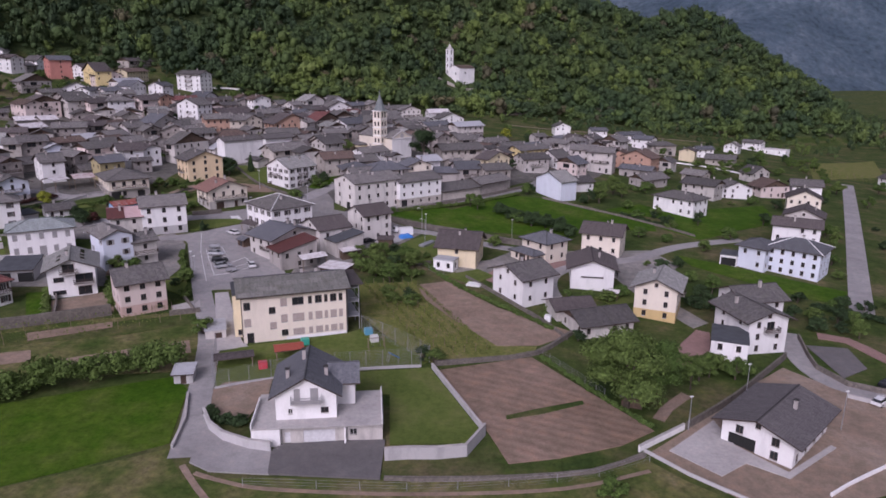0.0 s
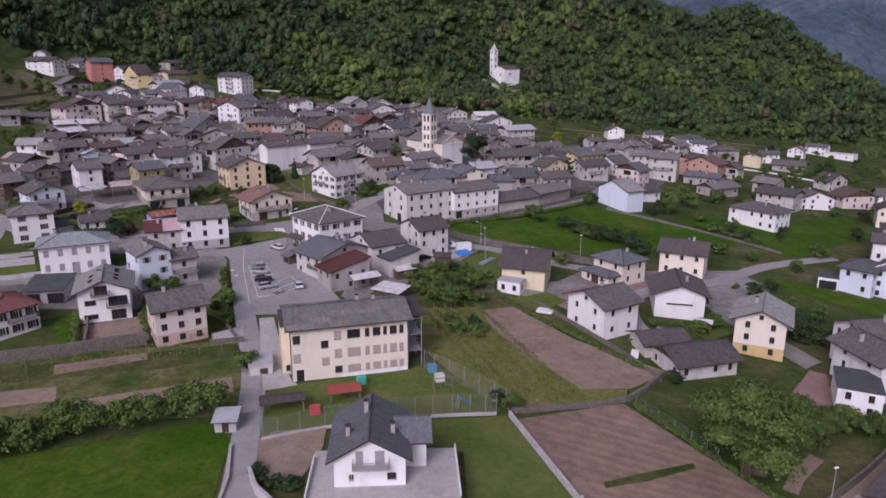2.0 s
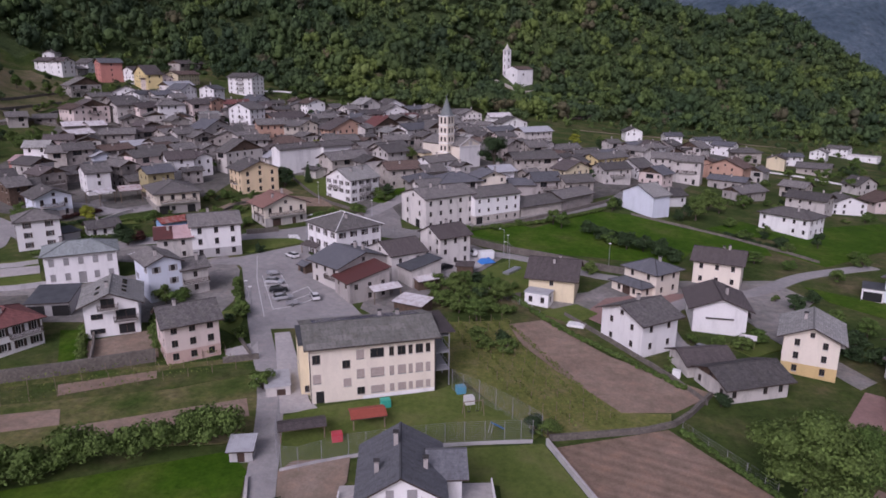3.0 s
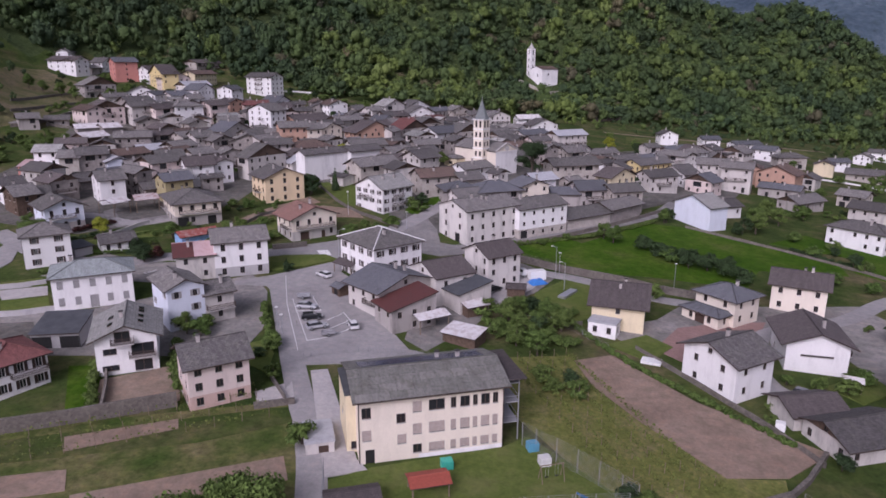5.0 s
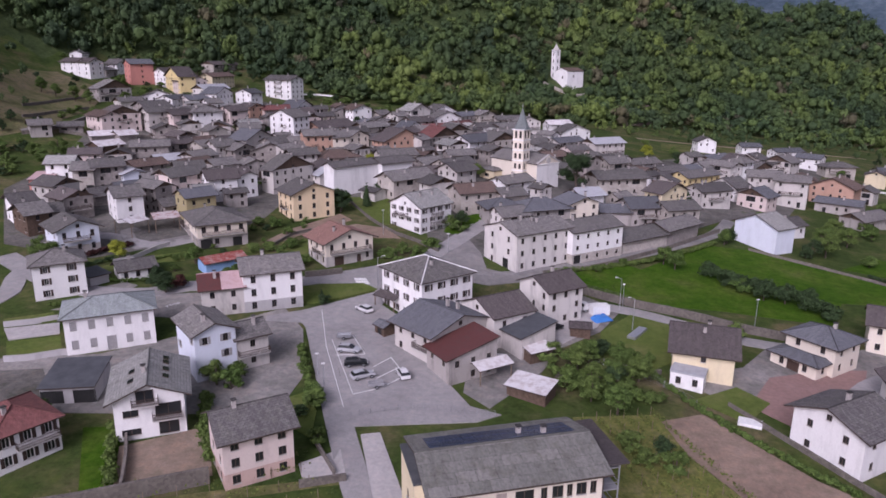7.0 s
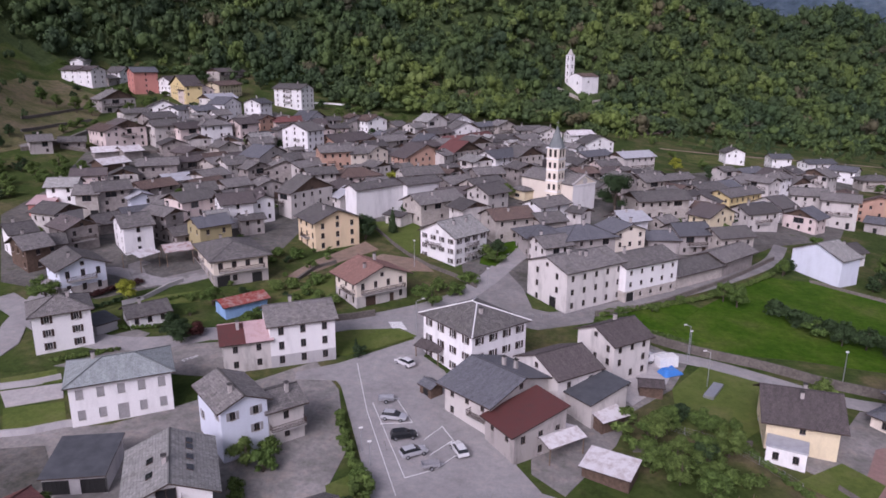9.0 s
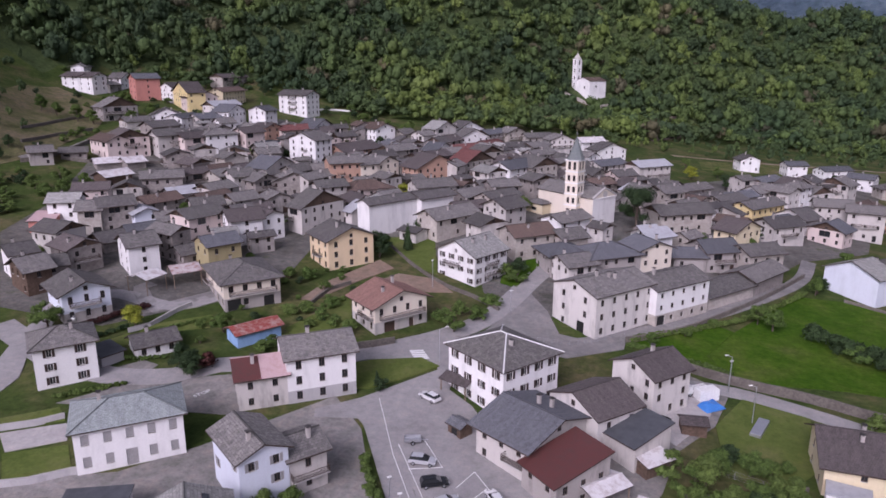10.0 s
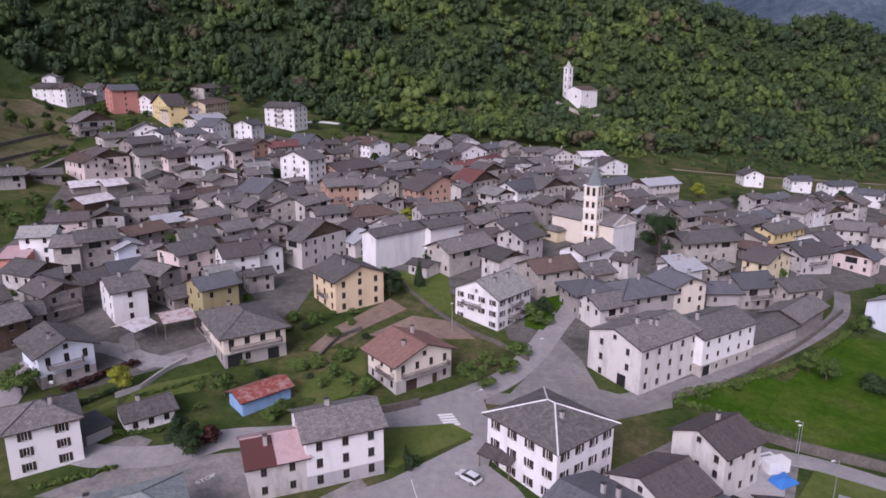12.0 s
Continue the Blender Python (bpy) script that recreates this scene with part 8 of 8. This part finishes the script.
def boxy(name, x, y, rz, w, d, h, mat, label, category, lift=0.05, bevel=0.05):
    bm = bmesh.new()
    box(bm, -w / 2, w / 2, -d / 2, d / 2, 0, h)
    bmesh.ops.bevel(bm, geom=bm.edges[:], offset=min(bevel, h / 4), segments=2, affect="EDGES")
    ob = tagged(part(name, bm, mat), label, category)
    ob.matrix_basis = pose(x, y, gz(x, y) + lift, 0, 0, rz)
    return ob


def slide(x, y, rz):
    top = tagged(new("slide"), "blue plastic slide on the school lawn", "slide", "play things")
    top.matrix_basis = pose(x, y, gz(x, y) + 0.1, 0, 0, rz)
    blue = plain("blue slide plastic", (0.06, 0.2, 0.42), 0.4)
    bm = bmesh.new()
    v = box(bm, 0, 2.6, -0.3, 0.3, -0.04, 0.04)
    box(bm, 0, 2.6, -0.34, -0.28, -0.04, 0.18)
    box(bm, 0, 2.6, 0.28, 0.34, -0.04, 0.18)
    bmesh.ops.transform(bm, matrix=pose(0, 0, 1.6, 0, 36, 0), verts=bm.verts[:])
    part("chute", bm, blue, top)
    for s in (-0.3, 0.3):
        bm = bmesh.new()
        tube(bm, (-0.6, s, -0.2), (0, s, 1.9), 0.04, 0.04)
        part("ladder_rail", bm, M_METAL, top)
    return top

def swing(x, y, rz):
    """A climbing frame: two leg pairs, a beam, two seats on ropes."""
    top = tagged(new("swing_frame"), "dark timber swing frame on the school lawn", "swing", "play things")
    top.matrix_basis = pose(x, y, gz(x, y) + 0.14, 0, 0, rz)
    for px in (-1.6, 1.6):
        for py in (-0.8, 0.8):
            bm = bmesh.new()
            tube(bm, (px, py, -0.3), (px, 0, 2.3), 0.07, 0.06)
            part("leg", bm, M_TIMBER, top)
    bm = bmesh.new()
    tube(bm, (-1.8, 0, 2.3), (1.8, 0, 2.3), 0.07, 0.07)
    part("beam", bm, M_TIMBER, top)
    for px in (-0.7, 0.7):
        bm = bmesh.new()
        box(bm, px - 0.25, px + 0.25, -0.12, 0.12, 0.5, 0.56)
        seat = part("seat", bm, M_BLACK, top)
        bm = bmesh.new()
        for k in (-0.22, 0.22):
            tube(bm, (px + k, 0, 0.55), (px + k, 0, 2.3), 0.015, 0.015, 4)
        part("rope", bm, M_METAL, seat)
    return top


def truck(x, y, rz):
    """A small flatbed truck: cab with windscreen, bed with boards, a load frame and wheels."""
    top = tagged(new("truck"), "small white flatbed truck on pale concrete", "truck", "parked cars")
    top.matrix_basis = pose(x, y, gz(x, y) + 0.2, 0, 0, rz)
    bm = bmesh.new()
    vs = box(bm, -2.6, -1.2, -0.9, 0.9, 0.5, 2.0)
    for v in vs:
        if v.co.z > 1.9 and v.co.x < -2.5:
            v.co.x += 0.45
    bmesh.ops.bevel(bm, geom=bm.edges[:], offset=0.08, segments=2, affect="EDGES")
    cab = part("cab", bm, M_WHITE, top)
    bm = bmesh.new()
    vs = box(bm, -2.6, -2.57, -0.75, 0.75, 1.2, 1.85)
    for v in vs:
        v.co.x += (v.co.z - 0.5) * 0.3 - 0.04
    part("windscreen", bm, M_GLASS, cab)
    bm = bmesh.new()
    box(bm, -1.15, 2.4, -0.95, 0.95, 0.75, 0.9)
    part("bed", bm, M_RAIL_G, top)
    for x0, x1, y0, y1 in ((-1.15, 2.4, -0.95, -0.9), (-1.15, 2.4, 0.9, 0.95), (2.35, 2.4, -0.9, 0.9), (-1.15, -1.1, -0.9, 0.9)):
        bm = bmesh.new()
        box(bm, x0, x1, y0, y1, 0.903, 1.3)
        part("side_board", bm, M_WHITE, top)
    for px in (-1.9, 1.4):
        for py in (-0.8, 0.8):
            shared("wheel", car_part("wheel"), top, pose(px, py, 0.32))
    return top


def trailer(x, y, rz, mat, label):
    """A small car trailer: tray, four boards, two wheels and a drawbar."""
    top = tagged(new("trailer"), label, "trailer", "parked cars")
    top.matrix_basis = pose(x, y, gz(x, y) + 0.2, 0, 0, rz)
    bm = bmesh.new()
    box(bm, -1.3, 1.3, -0.75, 0.75, 0.45, 0.55)
    part("tray", bm, mat, top)
    for x0, x1, y0, y1 in ((-1.3, 1.3, -0.75, -0.7), (-1.3, 1.3, 0.7, 0.75), (1.25, 1.3, -0.7, 0.7), (-1.3, -1.25, -0.7, 0.7)):
        bm = bmesh.new()
        box(bm, x0, x1, y0, y1, 0.553, 0.95)
        part("side_board", bm, mat, top)
    bm = bmesh.new()
    tube(bm, (1.3, 0, 0.48), (2.5, 0, 0.42), 0.05, 0.04)
    part("drawbar", bm, M_METAL, top)
    for py in (-0.86, 0.86):
        shared("wheel", car_part("wheel"), top, pose(0, py, 0.32))
    return top


def covered_heap(x, y, rz, w, d, h, mat, label):
    """A sheet thrown over a heap, with folds and a rim that touches the ground."""
    bm = bmesh.new()
    bmesh.ops.create_grid(bm, x_segments=16, y_segments=12, size=0.5)
    for v in bm.verts:
        u, t = v.co.x, v.co.y
        fall = max(0.0, 1 - (2 * abs(u)) ** 4) * max(0.0, 1 - (2 * abs(t)) ** 4)
        v.co = Vector((u * w, t * d, -0.05 + h * fall * (0.75 + 0.5 * noise.noise(Vector((u * 4, t * 4, 1))))))
    ob = tagged(part("tarpaulin", bm, mat, smooth=True), label, "tarpaulin")
    ob.matrix_basis = pose(x, y, gz(x, y) + 0.2, 0, 0, rz)
    return ob

# ---- placed small things ----
car(-63.6, 176.8, -6, "silver", "silver estate car parked in a bay")
car(-61.2, 172.0, 16, "black", "black estate car parked in a bay")
car(-59.0, 167.9, 32, "silver", "silver car parked in a bay")
car(-52.3, 169.7, 116, "white", "white off-road car parked in a bay")
car(-64.9, 195.1, 142, "white", "white hatchback standing in the car park")
car(-25.0, 194.5, 49, "black", "black car parked on pale concrete")
car(-23.1, 202.3, 32, "grey", "grey car parked on pale concrete")
car(28.8, 155.7, -43, "grey", "grey car parked beside the white house")
car(-142.7, 212.6, 100, "white", "white car parked behind the red hedge")
car(76.0, 113.2, 36, "white", "white van parked on brown gravel")
car(81.4, 120.2, 32, "black", "black car parked beside the lane")
hedge([(-79.0, 100.2), (-67.7, 106.4), (-59.7, 110.1), (-51.5, 114.9)], 6.0, 6.0, M_LEAF, "tall thick green hedge beside the meadow", 620, 0.19)
hedge([(-138.9, 209.5), (-135.9, 213.0), (-133.8, 217.1), (-130.9, 220.2)], 1.7, 1.0, M_LEAF_R, "clipped dark red hedge in the garden")
hedge([(-134.0, 205.2), (-130.2, 210.5)], 1.3, 0.9, M_LEAF_D, "dark clipped garden hedge")
hedge([(-125.1, 209.8), (-121.0, 213.4), (-115.3, 218.5)], 0.9, 0.8, M_LEAF, "low clipped green hedge")
hedge([(-127.8, 184.2), (-119.1, 190.2)], 1.0, 0.9, M_LEAF, "low hedge before the white house")
hedge([(87.3, 160.3), (93.6, 156.8), (103.1, 150.5)], 2.0, 1.4, M_LEAF_D, "dark evergreen hedge beside the road")
hedge([(17.4, 125.8), (24.2, 114.3), (32.2, 102.3)], 0.9, 1.0, M_LEAF, "rough hedge along the field edge")
hedge([(15.8, 235.8), (21.1, 229.1), (30.0, 222.0), (36.6, 212.6)], 4.4, 4.6, M_LEAF_D, "dense dark shrub thicket in the meadow", 360, 0.2)
hedge([(-25.4, 226.6), (-12.5, 233.6), (5.7, 245.4), (24.1, 264.5)], 1.2, 1.6, M_LEAF, "brambles along the meadow wall")
hedge([(-65.1, 159.9), (-69.6, 168.6), (-72.5, 175.9)], 1.6, 1.4, M_LEAF, "hedge between lane and garden")
hedge([(43.9, 127.4), (55.9, 122.6)], 2.6, 3.0, M_LEAF, "shrubs along the drive")
hedge([(-22.2, 174.9), (-15.9, 170.0), (-8.3, 168.0)], 2.4, 3.0, M_LEAF, "overgrown shrubs behind the school")
hedge([(-26.3, 176.1), (-19.5, 171.5), (-11.7, 170.1)], 2.0, 2.6, M_LEAF, "overgrown green shrubs in the garden")
hedge([(-39.6, 100.9), (-36.9, 98.2), (-33.3, 98.2)], 1.4, 1.2, M_LEAF_D, "dark hedge behind the yard wall")
hedge([(-85.3, 134.5), (-89.0, 141.0), (-92.0, 147.5)], 1.8, 1.4, M_LEAF, "overgrown hedge between two terraces")
hedge([(-74.7, 141.4), (-79.0, 149.0), (-82.4, 156.7)], 1.8, 1.5, M_LEAF, "overgrown shrubs between two houses")
hedge([(-7.6, 178.0), (-3.5, 169.7), (4.7, 158.4), (13.9, 148.5), (21.0, 140.0)], 0.9, 1.2, M_LEAF, "low rough hedge along the bare field")
hedge([(60.5, 248.4), (68.3, 238.7), (72.6, 235.9)], 1.2, 1.2, M_LEAF_D, "dark hedge along the garden wall")
hedge([(-123.4, 198.9), (-119.0, 199.5), (-116.7, 200.7)], 1.0, 0.8, M_LEAF, "clipped hedge before the low house")
hedge([(-26.0, 224.2), (-16.6, 219.6), (-8.2, 214.9)], 1.0, 1.6, M_LEAF, "brambles on top of the long stone wall")
fence([(-45.5, 122.4), (-41.2, 109.2), (-32.6, 113.2), (-19.1, 117.7), (-6.1, 120.3)], 3.8, 2.5, "tall grey mesh fence round the school yard", wires=(0.04, 0.12, 0.2, 0.28, 0.36, 0.44, 0.52, 0.6, 0.68, 0.76, 0.84, 0.92, 1.0))
fence([(-19.2, 134.5), (-11.7, 128.9), (-4.6, 122.3)], 3.8, 2.5, "tall grey mesh fence beside the vineyard", wires=(0.04, 0.12, 0.2, 0.28, 0.36, 0.44, 0.52, 0.6, 0.68, 0.76, 0.84, 0.92, 1.0))
fence([(-28.9, 83.3), (-18.7, 83.4), (-6.2, 83.6), (8.0, 85.5), (21.3, 88.5), (29.7, 92.8)], 1.4, 6, "post and wire fence on the verge", wires=(0.05, 0.35, 0.65, 1.0))
fence([(-46.6, 221.9), (-37.0, 222.2), (-26.5, 228.9)], 1.1, 1.5, "low metal railing beside the lane", wires=(0.05, 0.35, 0.65, 1.0))
fence([(-58.1, 155.7), (-48.9, 159.4), (-35.7, 159.7)], 1.2, 1.8, "grey railing at the car park edge", wires=(0.05, 0.35, 0.65, 1.0))
fence([(-19.1, 182.2), (-9.6, 177.5), (-2.5, 169.0)], 1.3, 3, "green wire fence round the garden", wires=(0.05, 0.35, 0.65, 1.0))
fence([(17.6, 126.8), (26.9, 112.5)], 1.4, 2.5, "green wire fence beside the field", wires=(0.05, 0.35, 0.65, 1.0))
vines((-22.0, 160.5), (18.3, -37.9), (12.2, 4.5), 6, 42, 2.4, "rows of young vines on stakes", M_LEAF_V, 6)
vines((-89.7, 119.6), (33.5, 17.3), (-5.0, 6.6), 4, 38, 3.2, "sparse vines on stakes along the terraces", M_LEAF_V, 2.0)
vines((204.2, 403.4), (34.5, -18.2), (69.4, 132.1), 6, 39, 8, "rows of orchard vines on the plain", M_LEAF_V, 5)
lamp(-10.3, 207.9, 7.5, 1.2, 200)
lamp(17.1, 203.4, 7, 0, 200)
lamp(38.4, 102.0, 6, 0, 200)
lamp(52.8, 114.7, 6, 0, 200)
lamp(-64.8, 209.3, 7, -1.5, 200)
lamp(-8.9, 198.0, 7, 1.2, 200)
lamp(64.2, 104.0, 7, 0, 200)
lamp(-66.9, 167.6, 4, 0, 200)
lamp(-70.8, 245.9, 7, 0, 200)
lamp(-9.2, 211.1, 5, 0, 200)
lamp(-64.9, 164.4, 4, 0, 200)
lamp(-51.4, 236.1, 5, 0, 200)
stripe("road_marking", (-68.0, 181.0), (-59.4, 162.3), 0.09, 0.22)
stripe("road_marking", (-59.4, 162.3), (-55.2, 165.1), 0.09, 0.22)
stripe("road_marking", (-64.2, 183.0), (-60.5, 176.4), 0.09, 0.22)
stripe("road_marking", (-55.2, 165.1), (-51.9, 170.1), 0.09, 0.22)
stripe("road_marking", (-51.9, 170.1), (-55.6, 176.1), 0.09, 0.22)
stripe("road_marking", (-55.6, 176.1), (-58.0, 172.0), 0.09, 0.22)
stripe("road_marking", (-73.7, 193.9), (-68.4, 178.3), 0.09, 0.22)
stripe("road_marking", (-68.4, 178.3), (-60.0, 158.3), 0.09, 0.22)
stripe("road_marking", (-53.6, 172.5), (-56.6, 168.2), 0.09, 0.22)
stripe("road_marking", (-65.6, 175.1), (-60.5, 176.4), 0.09, 0.22)
stripe("road_marking", (-71.2, 212.4), (-68.5, 213.2), 0.5, 0.24, "white painted zebra crossing stripe")
stripe("road_marking", (-70.8, 211.7), (-68.1, 212.5), 0.5, 0.24, "white painted zebra crossing stripe")
stripe("road_marking", (-70.5, 210.9), (-67.7, 211.7), 0.5, 0.24, "white painted zebra crossing stripe")
stripe("road_marking", (-70.1, 210.2), (-67.4, 211.0), 0.5, 0.24, "white painted zebra crossing stripe")
stripe("road_marking", (-69.8, 209.5), (-67.0, 210.3), 0.5, 0.24, "white painted zebra crossing stripe")
stop = bpy.data.curves.new("stop_marking", "FONT")
stop.body, stop.size, stop.align_x = "STOP", 1.3, "CENTER"
stop.materials.append(M_WHITE)
tagged(new("road_marking", stop), "white painted stop lettering on asphalt", "road marking", kind="structure").matrix_basis = pose(-104.1, 189.5, gz(-104.1, 189.5) + 0.26, 2, -3, 49)
porch(-59.9, 199.0, -33, 5.5, 4.0, 2.6, ROOF["umber"], "open entrance porch with dark tiled roof")
house(-58.7, 186.0, -42, 3.0, 2.6, 2.0, "x", "wood", "slate", wins=False, chim=0, over=0.4, name="shed", category="shed", label="small dark shed with slate roof in the car park", doors=((0, 0, 1.4, 1.7, "black"),))
house(-29.2, 181.6, 35, 5.0, 4.0, 2.4, "m", "wood", "whitemetal", pitch=10, wins=False, chim=0, name="shed", category="shed", label="timber lean-to with whitish metal roof")
porch(-37.3, 172.4, 37, 6.5, 4.0, 2.8, ROOF["whitemetal"], "timber lean-to with white metal roof beside the barn", "lean_to")
house(-20.0, 193.4, -3, 4.0, 3.0, 2.2, "x", "wood", "umber", wins=False, chim=0, over=0.4, name="shed", category="shed", label="small timber garden shed on pale concrete")
house(-30.0, 167.7, -25, 7.0, 4.5, 2.2, "m", "wood", "whitemetal", pitch=6, wins=False, chim=0, name="shed", category="shed", label="low shed with patched metal roof")
covered_heap(-14.9, 201.9, 30, 4.4, 3.0, 1.3, plain("blue tarpaulin", (0.05, 0.2, 0.55), 0.5), "blue tarpaulin over a heap on concrete")
boxy("container", -15.0, 205.0, 20, 4.0, 2.2, 2.2, M_WHITE, "white box trailer on pale concrete", "trailer")
boxy("cold_frame", -8.2, 196.2, 60, 6.5, 1.8, 0.6, M_METAL, "glazed cold frame in the garden", "cold frame")
trailer(-65.9, 181.9, 10, M_METAL, "small grey metal trailer in the car park")
trailer(-56.1, 165.2, 20, M_RAIL_G, "grey open trailer in the car park")
house(-47.6, 111.8, 10, 3.2, 3.0, 2.0, "m", "concrete", "silver", pitch=8, wins=False, chim=0, name="shed", category="shed", label="small grey block shed beside the lane", doors=((0, 0, 1.0, 1.7, "dark"),))
porch(-31.5, 122.1, 20, 4.8, 3.0, 2.0, plain("red play house roof", (0.30, 0.075, 0.05), 0.7), "play shelter with red roof in the school yard", "play_house")
boxy("toy_house", -35.2, 117.2, 20, 1.6, 1.4, 1.3, plain("toy_house plastic 466", (0.5, 0.06, 0.08), 0.4), "red plastic toy house on the lawn", "toy")
boxy("bin", -17.7, 133.6, 20, 1.6, 1.4, 1.3, plain("bin plastic 652", (0.1, 0.3, 0.42), 0.4), "blue container on the school lawn", "toy")
boxy("toy", -29.6, 127.6, 20, 1.6, 1.4, 1.3, plain("toy plastic 540", (0.05, 0.4, 0.3), 0.4), "green plastic climbing toy", "toy")
boxy("toy", -16.1, 130.3, 20, 1.6, 1.4, 1.3, plain("toy plastic 662", (0.6, 0.6, 0.58), 0.4), "white plastic toy tower", "toy")
slide(-12.2, 122.0, 40)
porch(-135.9, 230.0, 71, 5.6, 6.0, 3.6, ROOF["whitemetal"], "open timber shed with whitish metal roof", "open_shed")
porch(-129.9, 236.3, 39, 6.2, 7.0, 3.4, ROOF["rustmetal"], "open timber shed with patched rusty roof", "open_shed")
porch(-40.6, 117.6, 20, 6.4, 2.6, 2.1, ROOF["umber"], "low open shelter with dark roof in the school yard", "play_shelter")
swing(-15.3, 126.9, 20)
truck(-16.6, 206.4, 25)
porch(38.3, 160.2, -20, 2.6, 2.2, 2.0, ROOF["whitemetal"], "small carport with white roof beside the house", "carport")
wall_line("garden_wall", [(53.3, 85.9), (57.0, 88.5), (65.3, 93.4), (72.0, 97.5)], 0.6, 0.3, WALL["white"], "low white wall on the gravel yard", "wall", None)
wall_line("garden_wall", [(71.3, 115.3), (76.5, 112.3), (82.0, 109.5)], 0.8, 0.3, WALL["concrete"], "pale wall of the gravel yard", "wall", M_PAVE)
sheet("garden_bed", [(74.6, 138.0), (83.1, 137.3), (81.9, 127.8), (74.8, 123.1)], M_ASPH_D, "dark covered garden beds beside the lane", "soil", 0.14)
ribbon("road", [(79.9, 143.7), (85.3, 141.6), (88.0, 133.9), (92.0, 124.0)], 3.4, M_BRICKPAVE, "reddish paved drive", "road")
house(31.1, 109.9, -15, 3.5, 3.0, 2.0, "x", "wood", "slate", wins=False, chim=0, over=0.3, name="shed", category="shed", label="small grey timber hut under the tree")
boxy("garden_pool", 4.9, 164.9, -20, 3.6, 2.4, 0.5, M_WHITE, "white covered garden pool", "pool")
boxy("water_tank", 20.8, 144.7, -20, 1.4, 1.2, 1.4, M_WHITE, "white plastic water tank beside the field", "water tank")
